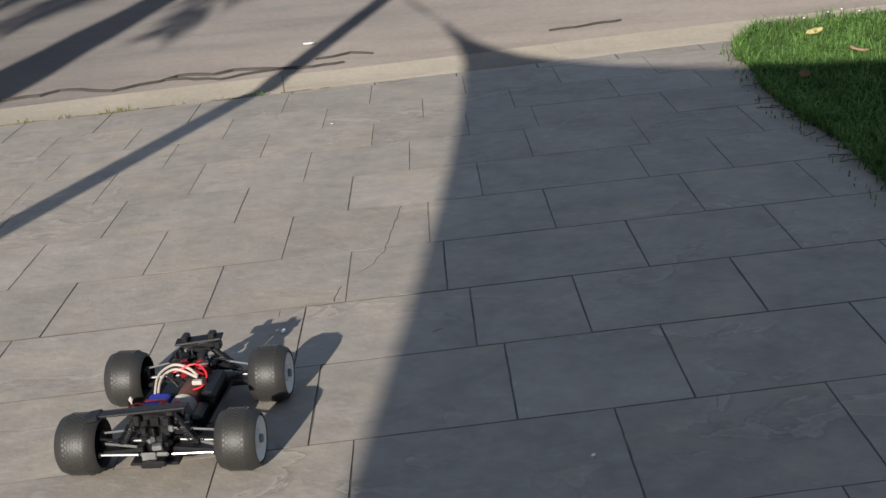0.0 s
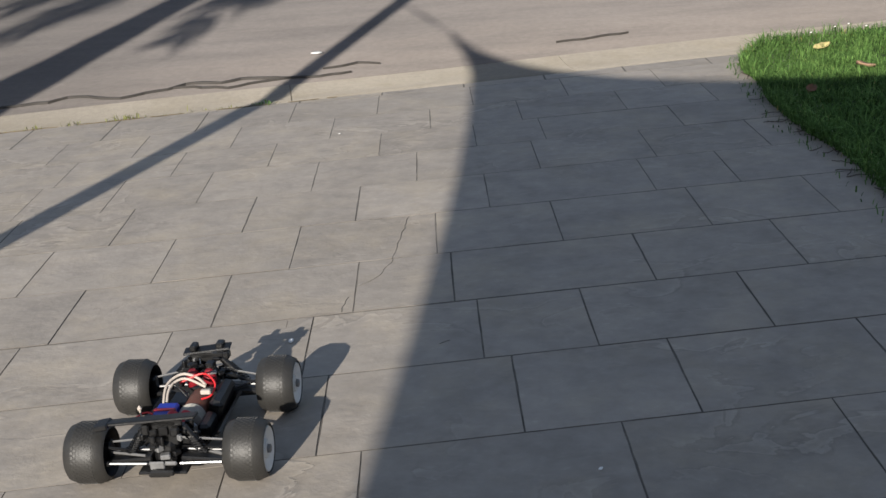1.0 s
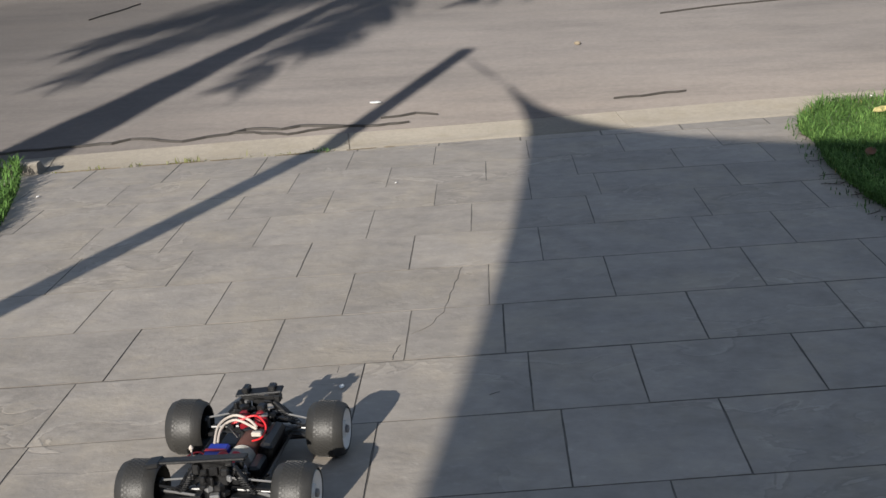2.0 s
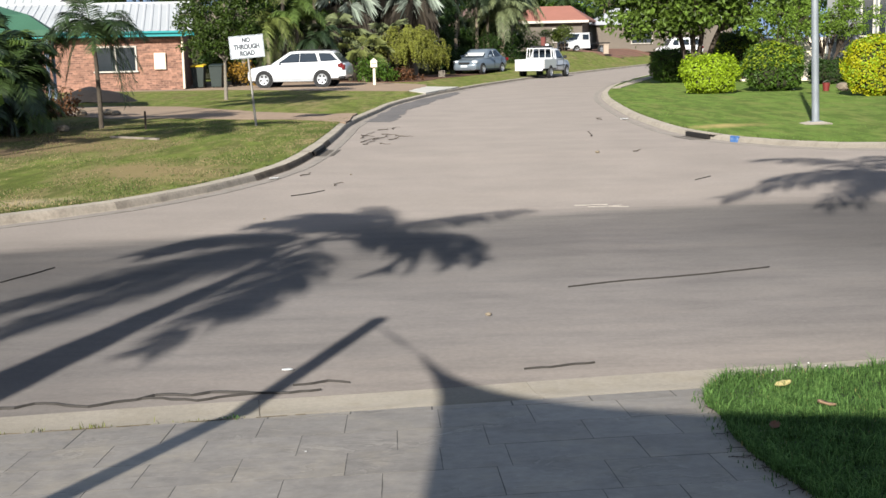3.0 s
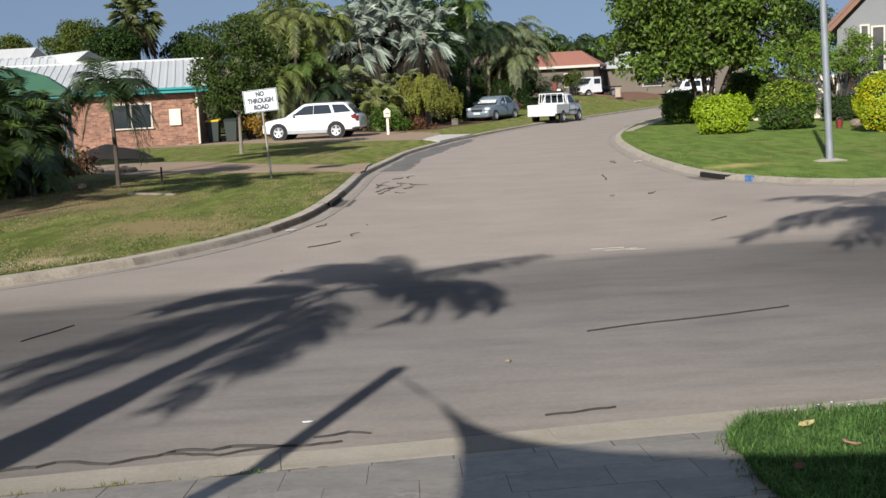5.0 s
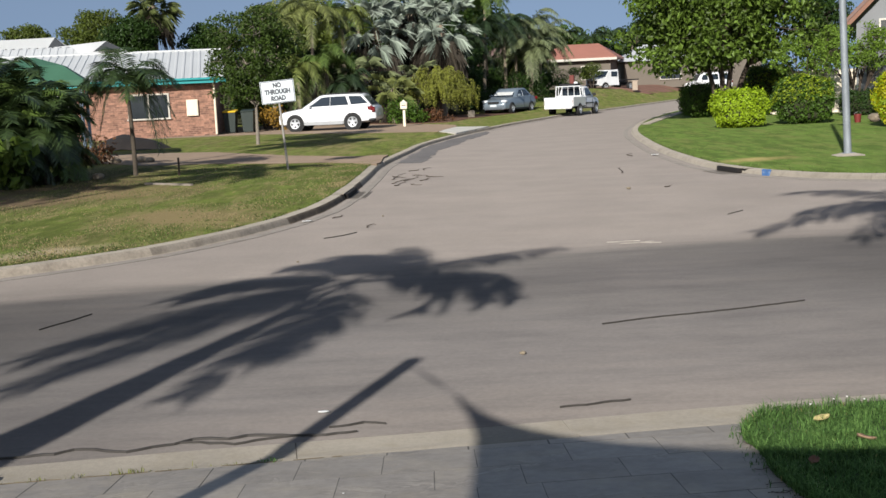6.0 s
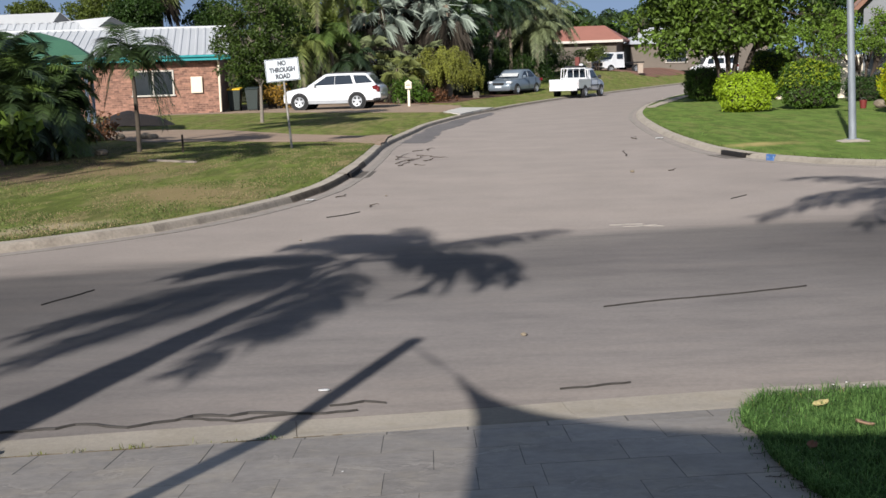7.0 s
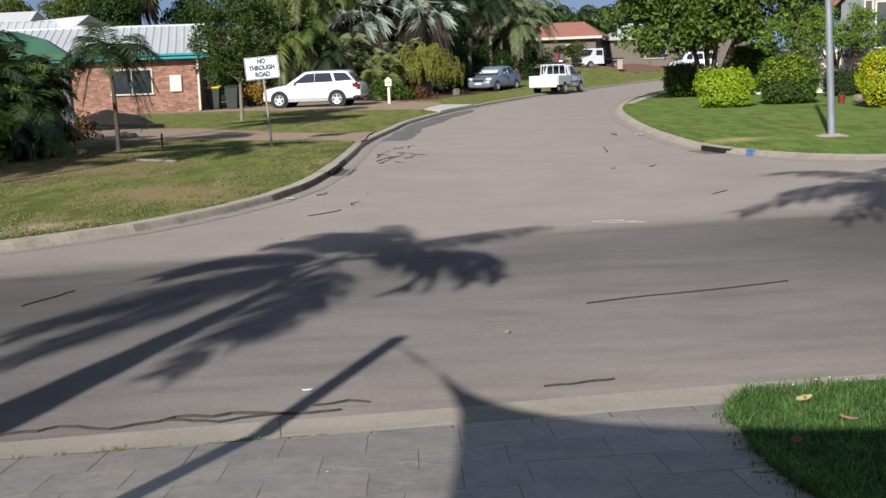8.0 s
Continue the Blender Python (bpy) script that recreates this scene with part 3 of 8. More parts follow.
def drive_tile(u0, u1, v0, v1):
    gu = rnd.uniform(0.0004, 0.0013) if v0 < 4.0 else rnd.uniform(0.0, 0.0009)
    if rnd.random() < 0.12:
        gu = 0.0002
    gv = rnd.uniform(0.0009, 0.0014) if rnd.random() < 0.25 else rnd.uniform(0.0, 0.0004)
    if abs(v1 - 2.955) < 0.01 or abs(v0 - 2.955) < 0.01:
        gv = 0.0030
    elif v0 < 2.6:
        gv = rnd.uniform(0.0005, 0.0014)

    def cut(poly):
        poly = clip_poly(poly, 1, 0, EDGE_R + 0.08)
        poly = clip_poly(poly, -1, 0, -EDGE_L + 0.12)
        lip = Vector(near(0, 0.398))
        return clip_poly(poly, -NEAR_OUT.x, -NEAR_OUT.y, -(lip.dot(NEAR_OUT)) - 0.0)
    whole = tile_poly(u0, u1, v0, v1, gu, gv)
    if len(cut(whole)) == 4 and all((Vector(a) - Vector(b)).length < 1e-6 for a, b in zip(cut(whole), whole)):
        # edges a little uneven, as pressed by a mat
        outer, inner = [], []
        mid = sum((Vector(p) for p in whole), Vector((0, 0))) / 4
        for i in range(4):
            a, b = Vector(whole[i]), Vector(whole[(i + 1) % 4])
            for k in range(9):
                p = a.lerp(b, k / 9)
                nz = abs(noise.noise((p.x * 16, p.y * 16, 7.3 + i * 3)))
                amount = (0.0028 if i % 2 else 0.0018) * nz
                q = p + (mid - p).normalized() * amount
                outer.append((q.x, q.y))
                q = q + (mid - q).normalized() * (0.0010 if i % 2 else 0.0008)
                inner.append((q.x, q.y))
    else:
        outer, inner = cut(whole), cut(tile_poly(u0, u1, v0, v1, gu + 0.004, gv))
    if len(outer) < 3 or len(outer) != len(inner):
        return None
    lift = rnd.uniform(-0.0006, 0.0006)
    n = len(outer)
    vs = [(x, y, drive_z(x, y) - 0.02) for x, y in outer] + [(x, y, drive_z(x, y) - 0.0012 + lift) for x, y in outer] + [(x, y, drive_z(x, y) + lift) for x, y in inner]
    fs = [tuple(range(2 * n, 3 * n))]
    for i in range(n):
        j = (i + 1) % n
        fs += [(i, j, n + j, n + i), (n + i, n + j, 2 * n + j, 2 * n + i)]
    return Geo().add(vs, fs)


for q in tiles:
    tg = drive_tile(*q)
    if tg:
        me = tg.mesh("paver", M_TILE)
        me.materials.append(M_JOINT)
        me.polygons.foreach_set("material_index", [0] + [1] * (len(me.polygons) - 1))
        part("paver", me, M_TILE, driveway)
cracks = thing("crack", "fine dark cracks wandering across the stamped concrete", "crack", kind="structure")
for pts in ([(-0.251, 3.734), (-0.267, 3.547), (-0.284, 3.307), (-0.316, 3.186), (-0.365, 3.119)], [(-0.389, 3.038), (-0.397, 2.981), (-0.403, 2.93)], [(-0.538, 2.851), (-0.538, 2.897), (-0.51, 2.911)], [(-0.13, 2.677), (-0.102, 2.696)]):
    rows = []
    fine = [Vector(a).lerp(Vector(b), k / 6) for a, b in zip(pts, pts[1:]) for k in range(6)] + [Vector(pts[-1])]
    for i, p in enumerate(fine):
        t = (fine[min(i + 1, len(fine) - 1)] - fine[max(i - 1, 0)]).normalized()
        w = 0.0012 * (0.45 + 0.9 * abs(noise.noise((p.x * 30, p.y * 30, 2))))
        p = p + Vector((noise.noise((p.y * 22, 1, 3)), noise.noise((p.x * 22, 5, 3)))) * 0.010
        rows.append([(p.x - t.y * w * u, p.y + t.x * w * u, drive_z(p.x, p.y) + z) for u, z in ((-1, 0.0006), (0, 0.0016), (1, 0.0006))])
    part("crack_line", Geo().sheet(rows), M_JOINT, cracks)
# ---------------- plants: shared builders ----------------
M_PALM = surface("palm_green", rgb(84, 104, 46), 0.5, 0.15, 1.2, 14.0, 0.1, island=0.3, trans=0.2)
M_PALM_DARK = surface("palm_dark_green", rgb(42, 58, 32), 0.5, 0.15, 1.2, 14.0, 0.1, island=0.35, trans=0.15)
M_PALM_DULL = surface("palm_olive", rgb(104, 114, 56), 0.55, 0.18, 1.2, 14.0, 0.1, island=0.35, trans=0.2)
M_PALM_SILVER = surface("silver_blue_palm", rgb(138, 149, 136), 0.6, 0.12, 1.2, 14.0, 0.1, island=0.5, trans=0.1)
M_PALM_DRY = surface("dead_frond", rgb(64, 57, 47), 0.8, 0.2, 1.2, 14.0, 0.1, island=0.3, trans=0.1)
M_TRUNK = surface("palm_trunk", rgb(128, 116, 100), 0.9, 0.18, 2.0, 18.0, 0.6, 20.0, stretch=(1, 1, 4))
M_BARK = surface("bark", rgb(68, 58, 48), 0.9, 0.2, 2.0, 18.0, 0.7, 25.0, stretch=(1, 1, 0.3))
M_TRUNK_DARK = surface("dark_palm_trunk", rgb(74, 66, 56), 0.95, 0.2, 2.0, 18.0, 0.6, 20.0, stretch=(1, 1, 4))
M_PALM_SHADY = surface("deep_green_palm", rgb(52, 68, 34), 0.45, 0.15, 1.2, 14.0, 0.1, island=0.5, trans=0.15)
M_PALM_GREY = surface("grey_green_palm", rgb(112, 121, 84), 0.55, 0.15, 1.2, 14.0, 0.1, island=0.35, trans=0.2)
M_PALM_TALL = surface("olive_fan_palm", rgb(90, 100, 56), 0.55, 0.18, 1.2, 14.0, 0.1, island=0.4, trans=0.15)
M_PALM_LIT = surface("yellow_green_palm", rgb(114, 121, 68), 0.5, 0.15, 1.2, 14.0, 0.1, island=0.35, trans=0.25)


def leaf_mat(name, c, island=0.35, trans=0.3):
    return surface(name, (c[0], c[1], c[2] * 0.72, 1.0), 0.5, 0.12, 0.9, 10.0, 0.05, island=island, trans=trans, spec=0.3)


M_LEAF = leaf_mat("tree_leaf", rgb(74, 102, 38))
M_LEAF_DARK = leaf_mat("dark_leaf", rgb(46, 68, 30))
M_LEAF_DULL = leaf_mat("olive_leaf", rgb(80, 92, 42))
M_LEAF_LIME = leaf_mat("lime_hedge_leaf", rgb(134, 158, 36), 0.3, 0.25)
M_LEAF_GOLD = leaf_mat("golden_hedge_leaf", rgb(168, 168, 30), 0.25, 0.25)
M_LEAF_HEDGE = leaf_mat("green_hedge_leaf", rgb(66, 92, 34), 0.35, 0.2)
M_LEAF_MIX = leaf_mat("yellow_green_leaf", rgb(118, 134, 36), 0.5, 0.22)
# solid filler whose dark colour stands for the shade inside the foliage
M_CORE = surface("dark_inner_shade", rgb(44, 46, 26), 0.95, 0.3, 2.0, 12.0, 0.6)


def leaf_at(g, p, n, size, r, slim=0.55):
    """One leaf: a folded diamond about p that faces n."""
    n = Vector(n)
    n = n.normalized() if n.length > 1e-6 else Vector((0, 0, 1))
    a = n.orthogonal().normalized()
    t = r.uniform(0, 6.283)
    u = a * math.cos(t) + n.cross(a) * math.sin(t)
    w = n.cross(u)
    p = Vector(p)
    lift = n * size * 0.12
    g.add([p - u * size * 0.5, p - w * size * slim * 0.5 + lift, p + u * size * 0.5, p + w * size * slim * 0.5 + lift], [(0, 1, 2), (0, 2, 3)])


def leafy(g, c, rad, n, size, r, shell=0.55, outward=0.8, box=0.0):
    """n leaves in the outer part of an ellipsoid (box > 0 squares it off)."""
    c = Vector(c)
    for _ in range(n):
        d = Vector((r.gauss(0, 1), r.gauss(0, 1), r.gauss(0, 1))).normalized()
        if box:
            k = max(abs(d.x), abs(d.y), abs(d.z))
            d = d * (1 - box) + d * (box / k)
        q = d * (shell + (1 - shell) * r.random() ** 0.6)
        p = c + Vector((q.x * rad[0], q.y * rad[1], q.z * rad[2]))
        nn = d * outward + Vector((r.uniform(-1, 1), r.uniform(-1, 1), r.uniform(-0.3, 1)))
        leaf_at(g, p, nn, size * r.uniform(0.65, 1.25), r)


def curve3(a, b, c, n):
    a, b, c = Vector(a), Vector(b), Vector(c)
    return [a * (1 - t) ** 2 + b * 2 * t * (1 - t) + c * t * t for t in (i / n for i in range(n + 1))]


def frond(p0, p1, p2, leaflet, count, r, hang=0.35, width=0.04, rachis=0.018):
    """A feather leaf along the curve p0, p1, p2 with leaflets on both sides."""
    g = Geo()
    line = curve3(p0, p1, p2, 12)
    g.tube(line, [rachis * (1 - 0.85 * i / 12) for i in range(13)], 5, False)
    for i in range(count):
        t = 0.14 + 0.86 * (i + 0.5) / count
        k = min(11, int(t * 12))
        f = t * 12 - k
        p = line[k].lerp(line[k + 1], f)
        d = (line[k + 1] - line[k]).normalized()
        s = d.cross(Vector((0, 0, 1)))
        s = s.normalized() if s.length > 1e-3 else Vector((1, 0, 0))
        up = s.cross(d)
        ln = leaflet * (0.35 + 0.65 * math.sin(math.pi * min(1, 0.18 + t * 0.75))) * r.uniform(0.85, 1.15)
        for sg in (-1, 1):
            w = (s * sg * 0.85 + d * 0.55 + up * r.uniform(-0.05, 0.25) + Vector((0, 0, -hang * r.uniform(0.5, 1.3)))).normalized()
            m = p + w * ln * 0.5 + up * 0.02
            e = p + w * ln + Vector((0, 0, -hang * ln * 0.35))
            x = d * width * 0.5
            g.add([p - x * 0.5, p + x * 0.5, m + x, m - x, e], [(0, 1, 2, 3), (3, 2, 4)])
    return g


def palm_trunk(base, top, r0, r1, r):
    base, top = Vector(base), Vector(top)
    mid = base.lerp(top, 0.5) + Vector((r.uniform(-0.05, 0.05), r.uniform(-0.05, 0.05), 0))
    line = curve3(base, mid, top, 26)
    rad = []
    for i in range(27):
        t = i / 26
        q = r0 * (1 - t) + r1 * t + r0 * 0.5 * max(0, 0.1 - t) * 6
        rad.append(q * (1.05 if i % 2 else 0.97))
    return Geo().tube(line, rad, 12)


def feather_palm(name, label, base, height, tips, leaflet=0.45, count=40, seed=1, mat=M_PALM, r0=0.15, r1=0.06, hang=0.35, width=0.04, lift=0.5, group="", lean=(0, 0), trunk=None):
    """tips: where the leaf ends lie, seen from the crown, or pairs of a bend and an end."""
    r = random.Random(seed)
    root = thing(name, label, "palm", Matrix.Translation(base), group)
    top = Vector((lean[0], lean[1], height))
    part("trunk", palm_trunk((0, 0, -0.1), top, r0, r1, r), trunk or M_TRUNK, root, smooth=True)
    part("crownshaft", Geo().tube(curve3(top + Vector((0, 0, -0.35)), top + Vector((0, 0, -0.1)), top + Vector((0, 0, 0.25)), 6), [r1 * 1.1, r1 * 1.5, r1 * 1.4, r1 * 1.2, r1, r1 * 0.7, r1 * 0.4], 10), M_PALM, root, smooth=True)
    for q in tips:
        if len(q) == 2:
            ctrl, tip = top + Vector(q[0]), top + Vector(q[1])
        else:
            tip = top + Vector(q)
            ctrl = top + Vector((q[0] * 0.5, q[1] * 0.5, max(q[2], 0) + lift + 0.12 * math.hypot(q[0], q[1])))
        part("frond", frond(top + Vector((0, 0, 0.05)), ctrl, tip, leaflet, count, r, hang, width), mat, root)
    return root


def ring_tips(n, reach, low, high, r):
    return [(reach * r.uniform(0.8, 1.1) * math.cos(a), reach * r.uniform(0.8, 1.1) * math.sin(a), r.uniform(low, high)) for a in (2 * math.pi * (i + r.uniform(-0.25, 0.25)) / n for i in range(n))]


# ---------------- what stands behind the camera and throws the shadows ----------------
PALM_H = 5.2


def tips_for(h, centre, spots):
    out = []
    for sx, sy, z in spots:
        z = h - (h - z) * 0.75
        q = Vector((sx, sy, 0)) - SHADE * z * COT
        out.append((q.x - centre.x, q.y - centre.y, z - h))
    return out


CROWN = Vector((-1.22, 11.2, 0))       # where the shadow of its crown falls
crown_spot = CROWN - SHADE * PALM_H * COT


def arched(middle, tip, dz, lift=0.55):
    """Bend and end of a leaf, from the places where the shadow of its middle and of its end fall."""
    q, t = Vector((*middle, 0)), Vector((*tip, 0))
    bend = 2 * q - (CROWN + t) / 2
    zb = dz / 2 + lift
    return tuple(bend - CROWN - SHADE * zb * COT + Vector((0, 0, zb))), tuple(t - CROWN - SHADE * dz * COT + Vector((0, 0, dz)))


palm_lean = crown_spot - (CROWN - Vector((math.sin(radians(14.6)), math.cos(radians(14.6)), 0)) * PALM_H * COT)     # the trunk stands out of plumb
feather_palm("palm_tree", "slender green palm beside the driveway", (crown_spot.x - palm_lean.x, crown_spot.y - palm_lean.y, 0.0), PALM_H,
             [arched(*q) for q in (((-2.2, 10.5), (-3.22, 8.39), -0.9), ((-2.05, 10.3), (-3.1, 8.8), -0.8), ((-2.15, 9.65), (-2.99, 7.5), -1.1), ((-1.42, 9.1), (-1.82, 7.12), -1.2), ((-1.12, 9.6), (-1.5, 8.1), -1.0),
                                   ((-2.0, 11.8), (-2.69, 10.74), -0.1), ((-1.75, 11.75), (-2.45, 11.1), 0.0), ((-0.95, 12.8), (-1.5, 13.25), 0.5), ((-1.25, 12.65), (-1.95, 12.5), 0.4), ((-0.75, 12.7), (-0.72, 13.75), 0.6),
                                   ((-0.1, 12.45), (0.94, 13.25), 0.4), ((-0.1, 11.5), (0.36, 10.15), -0.5), ((-0.2, 11.35), (0.1, 10.0), -0.5), ((-0.40, 11.1), (-0.50, 9.75), -0.7), ((-0.36, 11.15), (-0.25, 9.85), -0.7), ((-0.05, 11.6), (0.38, 10.9), -0.2))],
             leaflet=0.45, count=44, seed=3, r0=0.41, r1=0.022, hang=0.5, width=0.06, group="palms by the driveway", lean=(palm_lean.x, palm_lean.y))
H2 = 6.2
spot2 = Vector((6.2, 15.6, 0)) - SHADE * H2 * COT
feather_palm("palm_tree", "tall green palm on the near lawn", (spot2.x, spot2.y, 0.0), H2,
             tips_for(H2, spot2, [(3.25, 13.86, 5.4), (4.1, 12.87, 4.7), (4.5, 13.1, 4.8), (4.8, 18.3, 6.4), (6.6, 18.4, 6.4), (8.0, 17.0, 5.8), (8.6, 15.0, 5.6), (7.0, 12.4, 4.8), (5.6, 11.8, 4.4), (4.2, 15.6, 5.8)]),
             leaflet=0.62, count=32, seed=4, r0=0.18, r1=0.07, hang=0.5, width=0.085, group="palms by the driveway")

# tall palm on the corner lawn, off to the side; its shadow crosses the lawn by the sign
H3 = 7.0
spot3 = Vector((-5.6, 27.0, 0)) - SHADE * H3 * COT
feather_palm("palm_tree", "tall green palm on the corner lawn", (spot3.x, spot3.y, 0.1), H3, ring_tips(15, 2.1, -1.1, 0.6, random.Random(5)), leaflet=0.6, count=44, seed=5, r0=0.07, r1=0.05, hang=0.5, width=0.08, group="palms by the driveway")

spot5 = Vector((-8.7, 23.6, 0)) - SHADE * 6.0 * COT
feather_palm("palm_tree", "leafy green palm at the edge of the corner lawn", (spot5.x, spot5.y, 0.1), 6.0, ring_tips(22, 1.9, -1.4, 0.6, random.Random(8)), leaflet=0.6, count=44, seed=8, r0=0.08, r1=0.06, hang=0.5, width=0.09, group="palms by the driveway")
# a taller palm further along, whose crown shades the lawn before the parked wagon
H4 = 12.7
spot4 = Vector((-4.9, 42.3, 0)) - SHADE * H4 * COT
feather_palm("palm_tree", "very tall slender palm on the corner lawn", (spot4.x, spot4.y, 0.1), H4, ring_tips(34, 1.8, -1.8, 0.6, random.Random(6)), leaflet=0.7, count=50, seed=6, r0=0.11, r1=0.07, hang=0.6, width=0.13, group="palms by the driveway")

# shade sail and its post
M_CLOTH = surface("sail_cloth", rgb(150, 138, 116), 0.85, 0.06, 1.0, 200.0, 0.1, trans=0.16)
M_LAMP = surface("weathered_galvanised_steel", rgb(132, 138, 142), 0.6, 0.14, 1.5, 14.0, 0.08, metal=0.25, stretch=(1, 1, 0.25))
M_GALV = surface("galvanised_steel", rgb(148, 150, 150), 0.45, 0.08, 3.0, 40.0, 0.05, metal=0.7)
post_top = Vector((-0.42, 7.97, 0)) - SHADE * 3.25 * COT
post = thing("sail_post", "grey steel post that holds a shade sail", "post", Matrix.Translation((post_top.x, post_top.y, 0)))
part("pole", Geo().tube([(0, 0, 0.0), (0, 0, 3.2)], 0.058, 14), M_GALV, post, smooth=True)
part("cap", Geo().lathe([(0.060, 3.2), (0.061, 3.23), (0.035, 3.25), (0.001, 3.252)], Matrix(), 14), M_GALV, post, smooth=True)
part("footing", Geo().tube([(0, 0, -0.1), (0, 0, drive_z(post_top.x, post_top.y) + 0.01)], 0.16, 16), M_KERB, post)
sail = thing("shade_sail", "beige fabric shade sail stretched over the driveway", "shade sail")


def over(x, y, zg, z):
    """The place at height z whose shadow falls on (x, y, zg)."""
    return Vector((x, y, z)) - SHADE * (z - zg) * COT


SA, SB, SC = over(-0.13, 6.91, 0.0, 3.0), over(4.0, 5.3, 0.1, 3.0), over(-0.6, -1.0, 0.64, 3.0)
SD = SB + SC - SA + Vector((0.5, -0.5, 0))
edge_r, edge_l = curve3(SA, over(0.22, 4.85, 0.08, 3.0), SB, 20), curve3(SA, over(0.17, 5.2, 0.08, 3.0), SC, 20)
edge_far, edge_b = curve3(SB, SB.lerp(SD, 0.5) - Vector((0.5, 0, 0)), SD, 20), curve3(SC, SC.lerp(SD, 0.5) + Vector((0, 0.5, 0)), SD, 20)
rows = []
for i in range(21):
    row = []
    for j in range(21):
        u, v = i / 20, j / 20
        c = edge_r[i] * (1 - v) + edge_b[i] * v + edge_l[j] * (1 - u) + edge_far[j] * u
        c -= SA * (1 - u) * (1 - v) + SB * u * (1 - v) + SC * (1 - u) * v + SD * u * v
        row.append(tuple(c))
    rows.append(row)
cloth = part("cloth", Geo().sheet(rows), M_CLOTH, sail, smooth=True)
sol = cloth.modifiers.new("thick", "SOLIDIFY")
sol.thickness = 0.004
for e in (edge_r, edge_l, edge_far, edge_b):
    part("hem", Geo().tube(e, 0.012, 6), M_CLOTH, sail)
pt = Vector((post_top.x, post_top.y, 3.18))
part("tensioner", Geo().tube([SA, SA.lerp(pt, 0.3), SA.lerp(pt, 0.35), SA.lerp(pt, 0.7), SA.lerp(pt, 0.75), pt], [0.004, 0.004, 0.009, 0.009, 0.004, 0.004], 6), M_GALV, sail, "steel turnbuckle")
for q in (SB, SC, SD):
    p = thing("sail_post", "grey steel post at a corner of the shade sail", "post", Matrix.Translation((q.x, q.y, 0)))
    part("pole", Geo().tube([(0, 0, 0), (0, 0, 3.1)], 0.05, 12), M_GALV, p, smooth=True)

# ---------------- near lawns with blades ----------------
M_BLADE = surface("grass_blade", rgb(76, 105, 54), 0.85, 0.12, 1.5, 12.0, 0.0, island=0.55, trans=0.06, spec=0.08)
M_BLADE_DRY = surface("dry_grass_blade", rgb(150, 140, 84), 0.7, 0.12, 1.5, 12.0, 0.0, island=0.3, trans=0.2)
# paler stalks: the brightness of sunlit tips is put into this colour
M_BLADE_BRIGHT = surface("sunlit_grass_stalk", rgb(106, 138, 74), 0.7, 0.12, 1.5, 12.0, 0.0, island=0.4, trans=0.1, spec=0.1)
# soil darkened so that the shade between the blades lies in its colour
M_SOIL_SHADE = surface("shade_dark_soil", rgb(24, 34, 14), 0.95, 0.25, 2.0, 20.0, 0.8)


def near_lawn_z(x, y):
    d = drive_z(x, y)
    return max(0.07, min(d, 0.6)) + 0.012


def lawn_edge(y):
    return 1.30 + 0.05 * noise.noise((y * 2.1, 0.3, 0)) + 0.05 * math.exp(-((y - 3.95) / 0.45) ** 2) + 0.55 * max(0, y - 5.55) ** 1.5


def left_edge(y):
    return -2.43 + 0.30 * max(0.0, min(0.8, 5.3 - y)) - 0.5 * max(0.0, y - 5.3)


def verge_line(x):
    return NEAR_A.y + (x - NEAR_A.x) * NEAR_DIR.y / NEAR_DIR.x - 0.40


def near_lawn(name, sign, label):
    root = thing(name, label, "lawn", kind="structure")
    rows = []
    for i in range(60):
        t = i / 59
        row = []
        for j in range(20):
            w = (j / 19) ** 2
            y0 = -8 + 14.5 * t
            x = lawn_edge(y0) + w * 60 if sign > 0 else left_edge(y0) - w * 60
            yy = -8 + (verge_line(x) + 8) * t
            row.append((x, yy, near_lawn_z(x if abs(x) < 4 else math.copysign(4, x), yy) + (0.0 if w > 0 else -0.03)))
        rows.append(row[::-1] if sign > 0 else row)
    part("turf", Geo().sheet(rows), M_SOIL_SHADE, root, smooth=True)
    rows = []
    for i in range(40):                            # mown grass further back
        y = -8 + 11.0 * i / 39
        row = []
        for j in range(20):
            w = (j / 19) ** 2
            x = lawn_edge(y) + w * 60 if sign > 0 else left_edge(y) - w * 60
            row.append((x, y, near_lawn_z(x if abs(x) < 4 else math.copysign(4, x), y) + (0.012 if 0 < i < 39 and w > 0 else -0.02)))
        rows.append(row[::-1] if sign > 0 else row)
    part("mown_turf", Geo().sheet(rows), M_LAWN, root, "mown green grass", smooth=True)
    rows = []
    for i in range(24):                            # and out to the sides
        t = i / 23
        row = []
        for j in range(16):
            w = (j / 15) ** 2
            x = 3.45 + w * 58 if sign > 0 else -3.2 - w * 58
            y = 2.96 + (verge_line(x) - 0.03 - 2.96) * t
            row.append((x, y, near_lawn_z(x if abs(x) < 4 else math.copysign(4, x), y) + (0.014 if 0 < i < 23 and w > 0 else -0.02)))
        rows.append(row[::-1] if sign > 0 else row)
    part("mown_turf", Geo().sheet(rows), M_LAWN, root, "mown green grass", smooth=True)
    return root


near_lawn("lawn_near_right", 1, "lush green lawn beside the driveway")
near_lawn("lawn_near_left", -1, "green grass verge beside the driveway")


